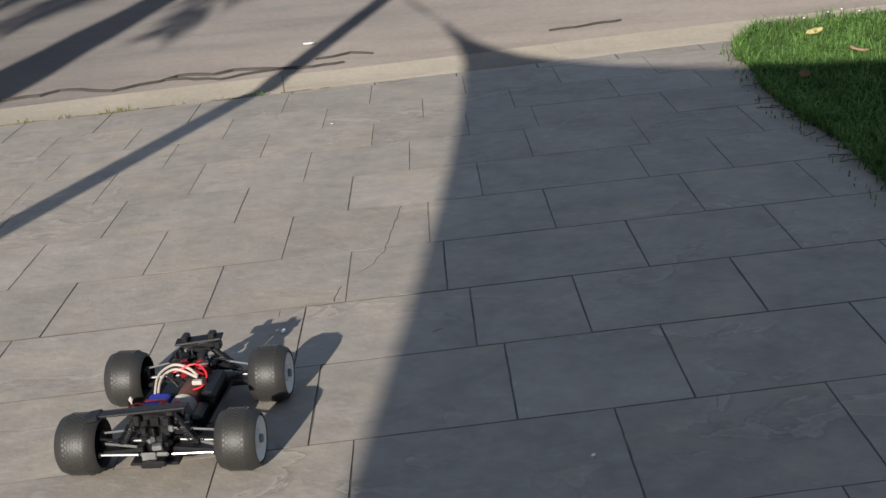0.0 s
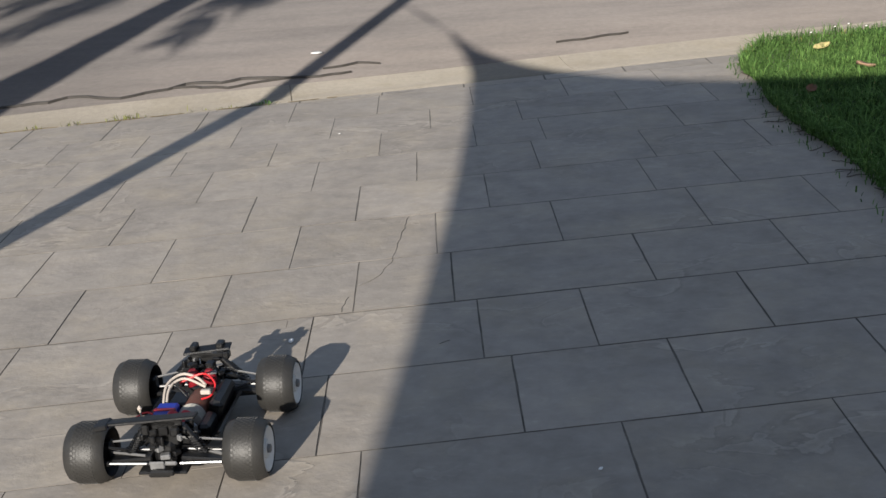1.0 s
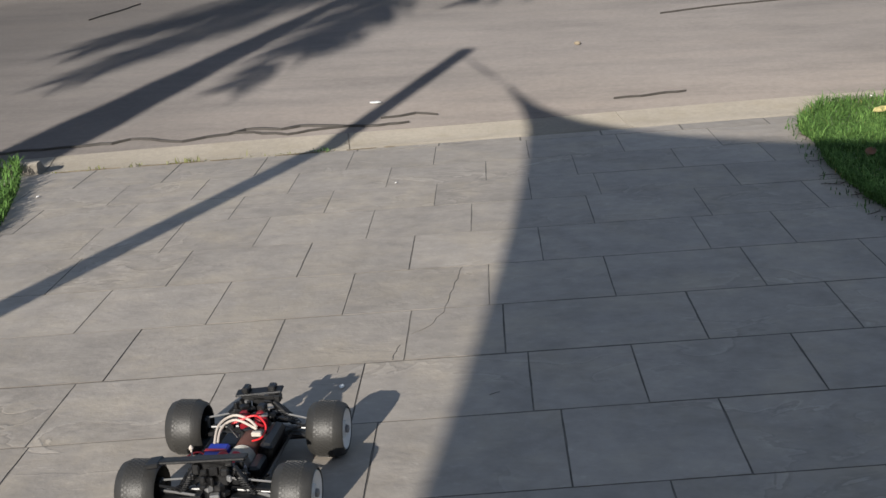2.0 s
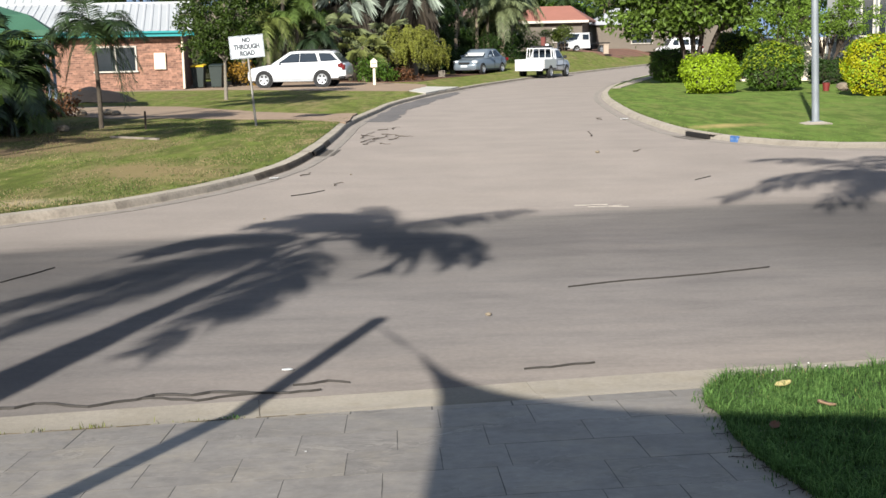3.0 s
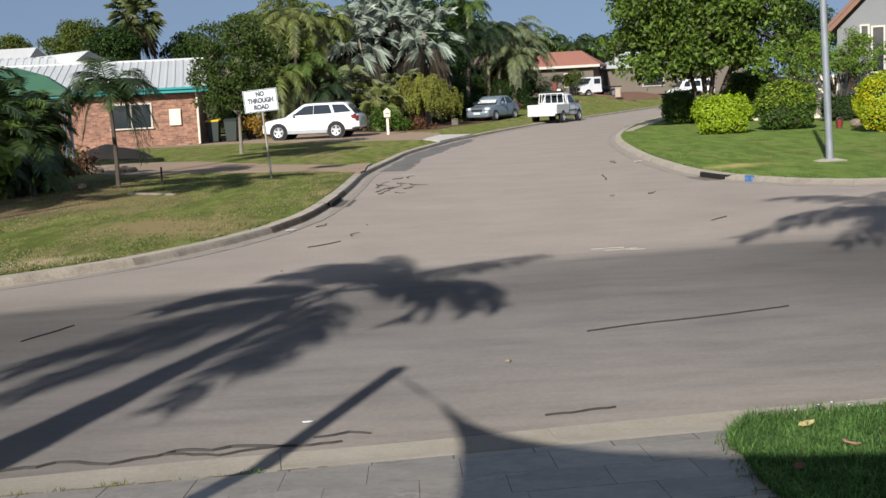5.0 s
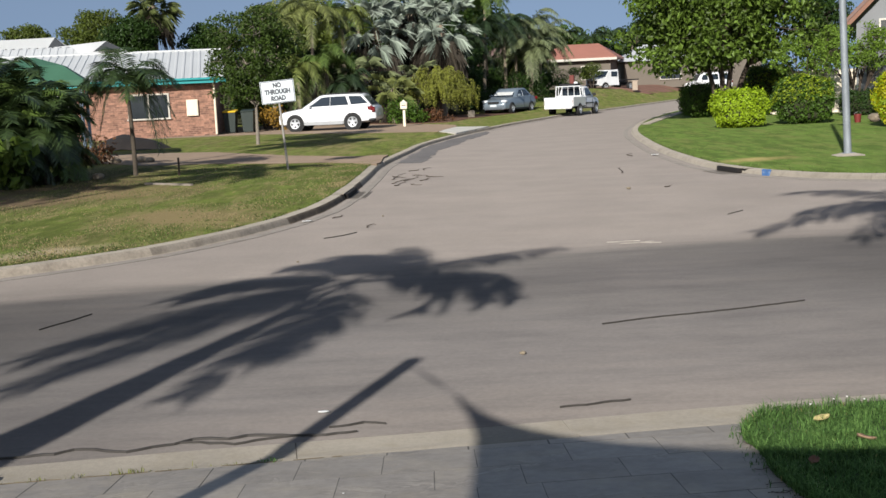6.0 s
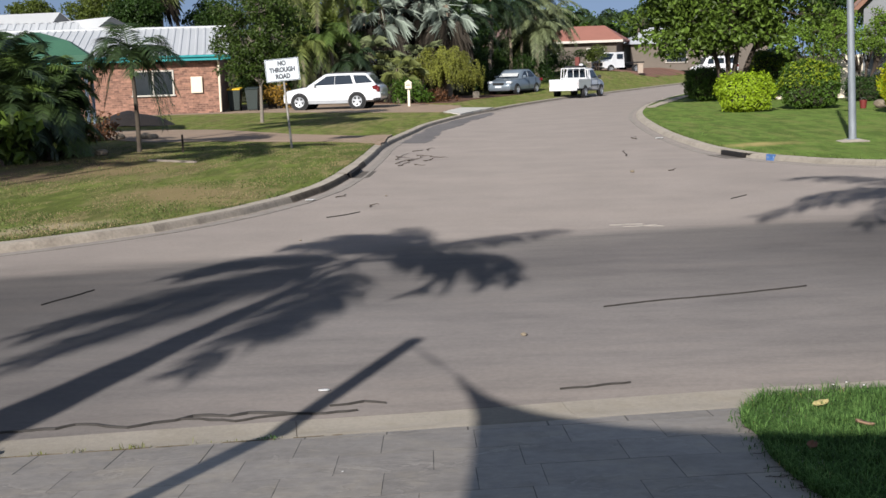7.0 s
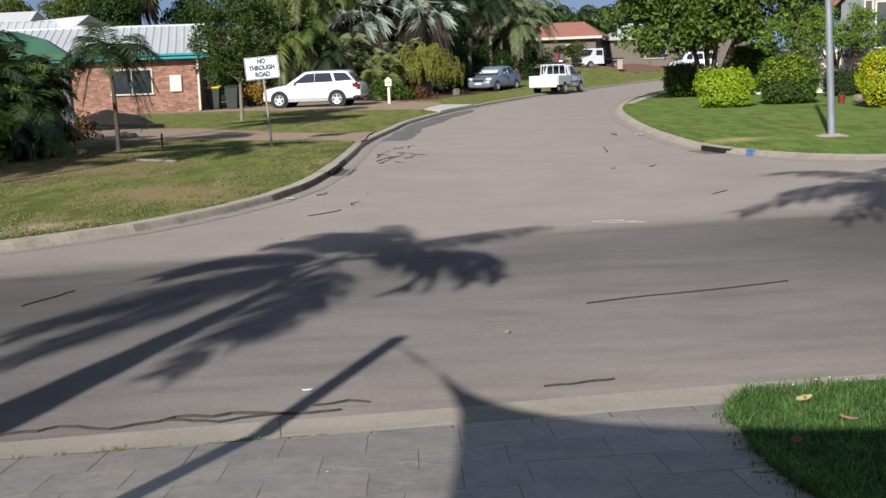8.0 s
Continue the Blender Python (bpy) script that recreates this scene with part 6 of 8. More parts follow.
M_GREENROOF = surface("green_canvas", rgb(58, 98, 76), 0.7, 0.08, 0.8, 20.0, 0.05)


def window(parent, c, w, h, panes=2, out=(0, -1)):
    """A window set in a wall that looks along -y."""
    win = part("window", Geo().box((c[0], c[1] - 0.01, c[2]), (w, 0.06, h), ch=0.004), M_GLASS, parent, "dark glass window")
    t = 0.07
    part("frame", Geo().box((c[0], c[1] - 0.035, c[2] + h / 2), (w + t, 0.09, t)).box((c[0] - w / 2, c[1] - 0.035, c[2]), (t, 0.085, h)).box((c[0] + w / 2, c[1] - 0.035, c[2]), (t, 0.085, h)), M_WFRAME, win)
    for k in range(1, panes):
        part("mullion", Geo().box((c[0] - w / 2 + w * k / panes, c[1] - 0.03, c[2]), (0.06, 0.08, h)), M_WFRAME, win)
    part("sill", Geo().box((c[0], c[1] - 0.05, c[2] - h / 2 - 0.03), (w + 0.16, 0.16, 0.07), ch=0.01), M_WFRAME, win)
    return win


def ribbed(a, b, c, d, n, h=0.035):
    """A ribbed roof sheet: a to b along the eave, d to c along the ridge."""
    a, b, c, d = map(Vector, (a, b, c, d))
    nn = (b - a).cross(d - a).normalized()
    top, low = [], []
    for i in range(n):
        for u, z in ((0.0, 0), (0.62, 0), (0.70, h), (0.92, h)):
            t = (i + u) / n
            low.append(tuple(a.lerp(b, t) + nn * z))
            top.append(tuple(d.lerp(c, t) + nn * z))
    return Geo().sheet([low, top])


# brick house
hb = thing("house", "orange brick house with white steel roof and teal fascia", "house", Matrix.Translation((-11.2, 54.4, VERGE)) @ Matrix.Rotation(radians(9), 4, "Z"))
part("wall", Geo().box((-5.5, 0.12, 1.25), (11.0, 0.24, 2.5)), M_BRICK, hb)
part("wall", Geo().box((-0.12, 4.2, 1.25), (0.24, 7.9, 2.5)), M_BRICK, hb)
part("wall", Geo().box((-10.88, 4.2, 1.25), (0.24, 7.9, 2.5)), M_BRICK, hb)
part("ceiling", Geo().box((-5.5, 4.2, 2.47), (10.5, 7.8, 0.04)), M_RENDER, hb)
window(hb, (-2.95, 0.0, 1.40), 1.75, 1.05, 2)
window(hb, (-7.2, 0.0, 1.45), 1.6, 1.1, 2)
part("roof", ribbed((-11.6, -0.55, 2.55), (0.5, -0.55, 2.55), (0.3, 4.2, 3.92), (-11.4, 4.2, 3.92), 34), M_ROOF_WHITE, hb)
part("roof", ribbed((0.5, 8.9, 2.55), (-11.6, 8.9, 2.55), (-11.4, 4.2, 3.92), (0.3, 4.2, 3.92), 34), M_ROOF_WHITE, hb)
part("ridge_cap", Geo().tube([(-11.4, 4.2, 3.94), (0.3, 4.2, 3.94)], 0.06, 8), M_ROOF_WHITE, hb)
part("fascia", Geo().box((-5.55, -0.56, 2.44), (12.1, 0.05, 0.22), ch=0.006), M_TEAL, hb, "teal painted fascia")
part("gutter", Geo().box((-5.55, -0.64, 2.52), (12.1, 0.11, 0.10), ch=0.02), M_TEAL, hb)
part("soffit", Geo().box((-5.55, -0.28, 2.36), (12.0, 0.54, 0.03)), M_RENDER, hb)
part("gable", Geo().add([(-0.01, 0.2, 2.5), (-0.01, 8.1, 2.5), (-0.01, 4.2, 3.70), (-0.2, 0.2, 2.5), (-0.2, 8.1, 2.5), (-0.2, 4.2, 3.70)], [(0, 1, 2), (5, 4, 3), (0, 3, 4, 1), (1, 4, 5, 2), (2, 5, 3, 0)]), M_BRICK, hb)
part("downpipe", Geo().tube([(-0.05, -0.07, 0.05), (-0.05, -0.07, 2.1), (-0.05, -0.5, 2.4)], 0.05, 10), M_CREAM, hb, "cream downpipe")
meter = part("meter_box", Geo().box((-1.05, -0.06, 1.27), (0.50, 0.14, 0.72), ch=0.01), M_CREAM, hb, "cream meter box")
part("meter_door", Geo().box((-1.05, -0.137, 1.27), (0.44, 0.012, 0.64), ch=0.004), M_CREAM, meter)
# second wing behind, with two small gables
hw = thing("house", "white-roofed house wing behind the brick house", "house", Matrix.Translation((-25.4, 62.0, VERGE)) @ Matrix.Rotation(radians(9), 4, "Z"))
part("wall", Geo().box((0, 0, 1.4), (13.5, 7.0, 2.8)), M_BRICK, hw)
part("roof", ribbed((-7.2, -3.9, 2.8), (7.2, -3.9, 2.8), (7.0, 0, 4.55), (-7.0, 0, 4.55), 36), M_ROOF_WHITE, hw)
part("roof", ribbed((7.2, 3.9, 2.8), (-7.2, 3.9, 2.8), (-7.0, 0, 4.55), (7.0, 0, 4.55), 36), M_ROOF_WHITE, hw)

# the shade on the gable ends is given by this dark colour
M_GABLE = surface("shaded_gable_face", rgb(46, 50, 54), 0.8, 0.1)
for tri, back, lab in (([(-22.6, 66.0, 4.7), (-22.05, 66.0, 5.38), (-21.5, 66.0, 4.85)], (-7.5, 10.0, 0.5), "white steel roof of a house behind the brick house"), ([(-18.2, 60.0, 4.3), (-17.55, 60.0, 4.77), (-16.8, 60.0, 4.4)], (-5.4, 6.0, 0.03), "raised white roof wing with a dark gable end")):
    a = [Vector(q) for q in tri]
    hd = thing("roof_wing", lab, "roof", Matrix.Translation((a[1].x, a[1].y, VERGE)))
    a = [q - Vector((tri[1][0], tri[1][1], VERGE)) for q in a]
    b = [q + Vector(back) for q in a]
    wide = [a[0] + Vector((-0.5, 1.0, -0.6)), a[1], a[2] + Vector((0.2, 0.6, -0.2))]
    part("roof", Geo().loft([[tuple(q) for q in wide], [tuple(q + Vector(back)) for q in wide]]), M_ROOF_WHITE, hd)
    part("gable", Geo().loft([[tuple(q + Vector((0, -0.06, -0.02))) for q in a], [tuple(q + Vector((0, 0.04, -0.02))) for q in a]]), M_GABLE, hd, "dark gable end")
    foot = [(q.x, q.y) for q in (a[0], a[2], b[2], b[0])]
    part("wall", Geo().prism([(x * 0.94, y) for x, y in foot], 0.0, min(q.z for q in a) - 0.25), M_BRICK, hd)

# green pavilion
M_POST = surface("blue_grey_post", rgb(104, 118, 134), 0.6, 0.08)
gz = thing("gazebo", "green canvas pavilion roof on pale posts", "gazebo", Matrix.Translation((-12.45, 35.0, VERGE)) @ Matrix.Rotation(radians(14), 4, "Z"))
ring = lambda s, z: [(-s, -s, z), (s, -s, z), (s, s, z), (-s, s, z)]
part("roof", Geo().loft([ring(1.5, 2.18), ring(1.5, 2.34), ring(0.9, 2.78), ring(0.1, 3.04)]), M_GREENROOF, gz)
for sx in (-1, 1):
    for sy in (-1, 1):
        part("post", Geo().box((sx * 1.38, sy * 1.38, 1.1), (0.09, 0.09, 2.2), ch=0.01), M_POST, gz)

# red-roofed house down the street
hr = thing("house", "cream house with a faded red steel roof", "house", Matrix.Translation((9.2, 107.0, 1.05)) @ Matrix.Rotation(radians(-12), 4, "Z"))
part("wall", Geo().box((0, 0, 1.25), (7.4, 7.0, 2.5)), M_WALL_SHADED, hr)
part("roof", Geo().loft([[(-4.3, -4.1, 2.5), (4.3, -4.1, 2.5), (4.3, 4.1, 2.5), (-4.3, 4.1, 2.5)], [(-4.3, -4.1, 2.62), (4.3, -4.1, 2.62), (4.3, 4.1, 2.62), (-4.3, 4.1, 2.62)], [(-0.4, -0.05, 3.9), (2.4, -0.05, 3.9), (2.4, 0.05, 3.9), (-0.4, 0.05, 3.9)]]), M_ROOF_RED, hr)
part("fascia", Geo().box((0, -4.12, 2.5), (8.6, 0.05, 0.2)), M_WFRAME, hr)
part("porch_roof", Geo().box((-4.4, -4.3, 2.72), (2.0, 2.4, 0.12), Matrix.Rotation(radians(10), 3, "Y")), M_GREY_RENDER, hr)
for x in (-5.2, -3.7):
    part("porch_post", Geo().box((x, -5.2, 1.3), (0.14, 0.14, 2.6)), M_CREAM, hr)
window(hr, (-2.0, -3.5, 1.4), 1.5, 1.1, 2)
window(hr, (2.0, -3.5, 1.4), 1.5, 1.1, 2)
hr2 = thing("house", "brown-roofed house half hidden by palms", "house", Matrix.Translation((4.0, 110.0, 1.0)))
part("wall", Geo().box((0, 0, 1.25), (7.0, 6.0, 2.5)), M_WALL_SHADED, hr2)
part("roof", Geo().loft([[(-4, -3.5, 2.5), (4, -3.5, 2.5), (4, 3.5, 2.5), (-4, 3.5, 2.5)], [(-1.5, -0.05, 4.0), (1.5, -0.05, 4.0), (1.5, 0.05, 4.0), (-1.5, 0.05, 4.0)]]), M_ROOF_BROWN, hr2)
window(hr2, (1.0, -3.0, 1.4), 1.5, 1.1, 2)
hr3 = thing("house", "white-roofed house behind the big tree", "house", Matrix.Translation((20.0, 112.0, 0.9)))
part("wall", Geo().box((0, 0, 1.2), (12, 7, 2.4)), M_WALL_SHADED, hr3)
part("roof", Geo().loft([[(-6.5, -4, 2.4), (6.5, -4, 2.4), (6.5, 4, 2.4), (-6.5, 4, 2.4)], [(-4, -0.05, 3.9), (4, -0.05, 3.9), (4, 0.05, 3.9), (-4, 0.05, 3.9)]]), M_ROOF_WHITE, hr3)
window(hr3, (-2.0, -3.5, 1.3), 1.8, 1.1, 2)

# gabled house on the right
hg = thing("house", "pale rendered house with a brown-trimmed gable", "house", Matrix.Translation((15.95, 48.5, VERGE)) @ Matrix.Rotation(radians(-19), 4, "Z"))
part("wall", Geo().add([(-0.6, 0, 0), (11, 0, 0), (11, 0, 3.4), (5.2, 0, 9.3), (-0.6, 0, 3.45), (-0.6, 0.25, 0), (11, 0.25, 0), (11, 0.25, 3.4), (5.2, 0.25, 9.3), (-0.6, 0.25, 3.45)],
                       [(0, 1, 2, 3, 4), (9, 8, 7, 6, 5), (0, 4, 9, 5), (4, 3, 8, 9), (3, 2, 7, 8), (2, 1, 6, 7), (1, 0, 5, 6)]), M_GREY_RENDER, hg)
part("side_wall", Geo().box((-0.48, 5.0, 1.45), (0.24, 9.5, 2.9)), M_RENDER, hg)
for a, b in (((-1.1, 3.3), (5.2, 9.7)), ((11.6, 3.2), (5.2, 9.7))):
    d = Vector((b[0] - a[0], 0, b[1] - a[1]))
    ang = math.atan2(d.z, d.x)
    part("bargeboard", Geo().box(((a[0] + b[0]) / 2, -0.42, (a[1] + b[1]) / 2), (d.length, 0.06, 0.30), Matrix.Rotation(-ang, 3, "Y"), 0.01), M_BARGE, hg, "brown bargeboard")
    part("roof", Geo().box(((a[0] + b[0]) / 2, 4.5, (a[1] + b[1]) / 2 + 0.10), (d.length + 0.1, 10.0, 0.10), Matrix.Rotation(-ang, 3, "Y")), M_ROOF_BROWN, hg)
window(hg, (0.42, 0.0, 3.3), 0.30, 0.5, 1)
window(hg, (0.92, 0.0, 2.6), 0.46, 1.75, 1)
window(hg, (1.48, 0.0, 2.6), 0.32, 1.75, 1)
window(hg, (3.4, 0.0, 2.35), 1.2, 1.45, 2)
part("annex", Geo().box((-2.2, 1.5, 0.85), (3.4, 3.0, 1.7)), M_CREAM, hg, "cream lower wall")

# unseen plain house added behind the driveway, for closed surroundings and bounced light
hh = thing("house", "unseen plain cream house added behind the driveway", "house", Matrix.Translation((0.0, -9.0, 1.0)))
part("wall", Geo().box((0, -0.15, 0.5), (16.0, 0.3, 4.2)), M_CREAM, hh)
part("garage_door", Geo().box((0.0, 0.02, 1.0), (4.8, 0.06, 2.2), ch=0.01), M_RENDER, hh)
part("roof", ribbed((-8.6, 0.6, 2.55), (8.6, 0.6, 2.55), (8.6, -4.5, 3.7), (-8.6, -4.5, 3.7), 40), M_ROOF_BROWN, hh)
# ---------------- parked vehicles ----------------
def car_paint(name, c, metal=0.0):
    return surface(name, c, 0.28, 0.03, 1.5, 30.0, 0.0, metal=metal, coat=0.6)


M_WHITEPAINT = car_paint("white_car_paint", rgb(224, 225, 225))
M_GREYPAINT = car_paint("grey_blue_car_paint", rgb(122, 134, 144), 0.25)
M_CARGLASS = surface("car_glass", rgb(40, 48, 56), 0.06, 0.05, 1.0, 5.0, 0.0, spec=0.7)
M_CLAD = surface("silver_grey_cladding", rgb(150, 152, 154), 0.45, 0.05, 3.0, 30.0, 0.03, metal=0.2)
M_TRIM = surface("dark_trim", rgb(26, 26, 28), 0.6, 0.08)
M_ALLOY = surface("alloy_wheel", rgb(186, 189, 192), 0.35, 0.05, metal=0.5)
M_TAIL = surface("tail_lamp", rgb(104, 18, 22), 0.2, 0.05, coat=0.5)
M_HEAD = surface("head_lamp", rgb(220, 224, 226), 0.1, 0.04, coat=0.6)
M_CARTYRE = surface("car_tyre", rgb(34, 34, 34), 0.8, 0.1)


def body_ring(x, z0, z1, w):
    h = z1 - z0
    half = [(0.80 * w, z0), (0.97 * w, z0 + 0.10 * h), (1.0 * w, z0 + 0.42 * h), (0.985 * w, z0 + 0.72 * h), (0.93 * w, z0 + 0.93 * h), (0.80 * w, z1), (0.35 * w, z1 + 0.012)]
    return [(x, y, z) for y, z in half] + [(x, -y, z) for y, z in reversed(half)]


def side_panel(pts, w0, w1, z0, z1, s, out=0.006, thick=0.012):
    """A pane on the sloping side of a cabin: pts in (x, z); the side leans in from w0 at z0 to w1 at z1."""
    wy = lambda z: (w0 + (w1 - w0) * (z - z0) / (z1 - z0) + out) * s
    a = [(x, wy(z), z) for x, z in pts]
    b = [(x, wy(z) - s * thick, z) for x, z in pts]
    n = len(pts)
    fs = [tuple(range(n)), tuple(range(n, 2 * n))[::-1]] + [(i, n + i, n + (i + 1) % n, (i + 1) % n) for i in range(n)]
    return Geo().add(a + b, fs if s < 0 else [f[::-1] for f in fs])


def cross_panel(x0, z0, w0, x1, z1, w1, nx, nz, thick=0.012, out=0.008):
    """A pane across the cabin from (x0, z0) to (x1, z1)."""
    a = [(x0 + nx * out, -w0, z0 + nz * out), (x0 + nx * out, w0, z0 + nz * out), (x1 + nx * out, w1, z1 + nz * out), (x1 + nx * out, -w1, z1 + nz * out)]
    b = [(x - nx * thick, y, z - nz * thick) for x, y, z in a]
    return Geo().add(a + b, [(0, 1, 2, 3), (7, 6, 5, 4), (0, 4, 5, 1), (1, 5, 6, 2), (2, 6, 7, 3), (3, 7, 4, 0)])


def wheel(root, x, y, r, w, s, spokes=5):
    ax = Matrix.Translation((x, y, r)) @ Matrix.Rotation(radians(-90 * s), 4, "X")
    whl = part("wheel", Geo().lathe([(r * 0.62, -w / 2), (r * 0.95, -w / 2), (r, -w / 2 + 0.03), (r, w / 2 - 0.03), (r * 0.95, w / 2), (r * 0.66, w / 2 - 0.005), (r * 0.64, w / 2 - 0.05), (0.001, w / 2 - 0.06)], ax, 28, False), M_CARTYRE, root, "black tyre", smooth=True)
    rim = Geo().lathe([(r * 0.62, w / 2 - 0.02), (r * 0.62, w / 2), (r * 0.55, w / 2 - 0.004), (r * 0.54, w / 2 - 0.03)], ax, 28, False)
    for k in range(spokes):
        a = 2 * math.pi * k / spokes + 0.3
        m = ax @ Matrix.Rotation(a, 4, "Z")
        vs = [m @ Vector(p) for p in ((0.03, -0.045, w / 2 - 0.03), (r * 0.62, -0.055, w / 2 - 0.012), (r * 0.62, 0.055, w / 2 - 0.012), (0.03, 0.045, w / 2 - 0.03))]
        rim.add(vs, [(0, 1, 2, 3)])
    rim.lathe([(0.07, w / 2 - 0.04), (0.065, w / 2 - 0.012), (0.001, w / 2 - 0.008)], ax, 14)
    part("rim", rim, M_ALLOY, whl, "silver alloy rim")


def arch(root, x, w, r, s):
    ax = Matrix.Translation((x, s * (w - 0.055), r)) @ Matrix.Rotation(radians(-90 * s), 4, "X")
    # black disc on the body side stands for the wheel well's shade
    part("wheel_arch", Geo().lathe([(r * 1.13, 0.0), (r * 1.13, 0.055), (0.001, 0.055)], ax, 28), M_TRIM, root)


def car(name, label, at, paint, L, W, stations, cab, roof_z, belt, axles, R, panes, group="parked vehicles", extras=None):
    """stations: x, underside, top, half width along the body; cab: x of screen foot, roof front, roof back, back foot."""
    root = thing(name, label, "car", at, group)
    part("body", Geo().loft([body_ring(*s) for s in stations]), paint, root, smooth=True)
    w0, w1 = W / 2 * 0.95, W / 2 * 0.74
    a, b, c, d = cab
    rings = []
    for t in (0.0, 0.35, 0.7, 0.92, 1.0):
        z = belt - 0.03 + (roof_z - belt + 0.03) * t
        xa, xd = a + (b - a) * min(1, t * 1.04), d + (c - d) * min(1, t * 1.04)
        w = w0 + (w1 - w0) * t * (1.0 if t < 1 else 1.06)
        if t == 1.0:
            xa, xd, w = xa + 0.12, xd - 0.10, w - 0.08
        rings.append([(xa, -w * 0.93, z), (xa + 0.10, -w, z), (xd - 0.10, -w, z), (xd, -w * 0.93, z), (xd, w * 0.93, z), (xd - 0.10, w, z), (xa + 0.10, w, z), (xa, w * 0.93, z)])
    part("cabin", Geo().loft(rings), paint, root, smooth=True)
    zt = roof_z - 0.10
    for s in (-1, 1):
        for pts in panes:
            part("side_window", side_panel(pts, w0, w1, belt, roof_z, s), M_CARGLASS, root, "dark side glass")
        for x in axles:
            arch(root, x, W / 2, R, s)
            wheel(root, x, s * (W / 2 - 0.075), R, 0.22, s)
        part("mirror", Geo().box((a + 0.45, s * (W / 2 + 0.08), belt + 0.10), (0.12, 0.2, 0.15), ch=0.04), paint, root)
        part("door_handle", Geo().box(((a + d) / 2 - 0.1, s * (W / 2 * 0.995), belt - 0.16), (0.18, 0.03, 0.03), ch=0.01), paint, root)
        part("sill_trim", Geo().box(((axles[0] + axles[1]) / 2, s * (W / 2 * 0.985), stations[3][1] + 0.05), (axles[1] - axles[0] - 2.4 * R, 0.04, 0.10), ch=0.015), M_TRIM, root)
        part("head_lamp", Geo().box((0.20, s * W * 0.36, 0.70), (0.26, 0.34, 0.17), ch=0.05), M_HEAD, root, "clear head lamp")
        part("tail_lamp", Geo().box((L - 0.10, s * W * 0.435, 0.92 if roof_z > 1.6 else 0.80), (0.16, 0.18, 0.26 if roof_z > 1.6 else 0.18), ch=0.04), M_TAIL, root, "red tail lamp")
    k = Vector((b - a, 0, roof_z - belt)).normalized()
    part("windscreen", cross_panel(a + 0.06 * (b - a), belt + 0.04, w0 * 0.86, b - 0.06 * (b - a), zt, w1 * 0.88, -k.z, k.x), M_CARGLASS, root, "sloping windscreen")
    k = Vector((c - d, 0, roof_z - belt)).normalized()
    part("rear_window", cross_panel(d + 0.1 * (c - d), belt + 0.07, w0 * 0.84, c - 0.1 * (c - d), zt, w1 * 0.86, k.z, -k.x), M_CARGLASS, root, "dark rear glass")
    part("grille", Geo().box((0.015, 0, 0.62), (0.06, W * 0.42, 0.14), ch=0.02), M_TRIM, root)
    part("rear_plate", Geo().box((L - 0.005, 0, 0.70), (0.02, 0.42, 0.13), ch=0.004), M_SIGN, root)
    part("front_plate", Geo().box((-0.005, 0, 0.46), (0.02, 0.42, 0.12), ch=0.004), M_SIGN, root)
    if extras:
        extras(root)
    return root


def on_ground(x, y, turn, L, z=VERGE + 0.012, k=1.0):
    return Matrix.Translation((x, y, z)) @ Matrix.Rotation(radians(turn), 4, "Z") @ Matrix.Scale(k, 4) @ Matrix.Translation((-L / 2, 0, 0))


def suv_rails(root):
    for s in (-1, 1):
        part("roof_rail", Geo().tube(curve3((2.15, s * 0.62, 1.68), (3.0, s * 0.64, 1.80), (4.2, s * 0.62, 1.70), 8), 0.022, 8), M_TRIM, root)
        part("cladding", Geo().box((2.32, s * 0.952, 0.36), (1.95, 0.02, 0.16), ch=0.008), M_CLAD, root, "silver-grey lower cladding")
        for x0, z0, x1, z1 in ((2.65, 0.44, 2.65, 1.12), (3.60, 0.70, 3.56, 1.12), (1.52, 0.44, 1.46, 1.06)):
            part("door_seam", Geo().tube([(x0, s * 0.952, z0), (x1, s * 0.945, z1)], 0.009, 5), M_TRIM, root)
        part("door_pull", Geo().box((2.45, s * 0.956, 0.95), (0.2, 0.03, 0.035), ch=0.01).box((3.42, s * 0.956, 0.96), (0.2, 0.03, 0.035), ch=0.01), M_CLAD, root)
        part("corner_lamp", Geo().box((4.60, s * 0.80, 1.00), (0.26, 0.22, 0.24), ch=0.05), M_TAIL, root, "dark red wraparound tail lamp")
        part("rear_quarter_bumper", Geo().box((4.66, s * 0.78, 0.44), (0.36, 0.24, 0.14), ch=0.05), M_TRIM, root)


car("suv", "white four-wheel-drive wagon parked in the driveway", on_ground(-6.1, 54.4, -9, 4.86, k=0.92), M_WHITEPAINT, 4.86, 1.90,
    [(0.0, 0.44, 0.64, 0.62), (0.06, 0.32, 0.80, 0.76), (0.25, 0.28, 0.93, 0.86), (0.70, 0.27, 1.01, 0.93), (1.25, 0.27, 1.09, 0.945), (2.4, 0.27, 1.12, 0.95), (3.8, 0.30, 1.14, 0.95), (4.5, 0.34, 1.14, 0.91), (4.80, 0.42, 1.08, 0.84), (4.86, 0.50, 0.95, 0.78)],
    (1.22, 2.15, 4.18, 4.72), 1.70, 1.10, (0.90, 3.74), 0.385,
    [[(1.60, 1.15), (2.22, 1.57), (2.64, 1.60), (2.64, 1.17)], [(2.66, 1.17), (2.66, 1.60), (3.40, 1.60), (3.56, 1.19)], [(3.68, 1.20), (3.54, 1.60), (4.14, 1.58), (4.50, 1.24)]], extras=suv_rails)
M_SHADE = surface("silver_sun_shade", rgb(206, 208, 204), 0.4, 0.1, 4.0, 20.0, 0.15)


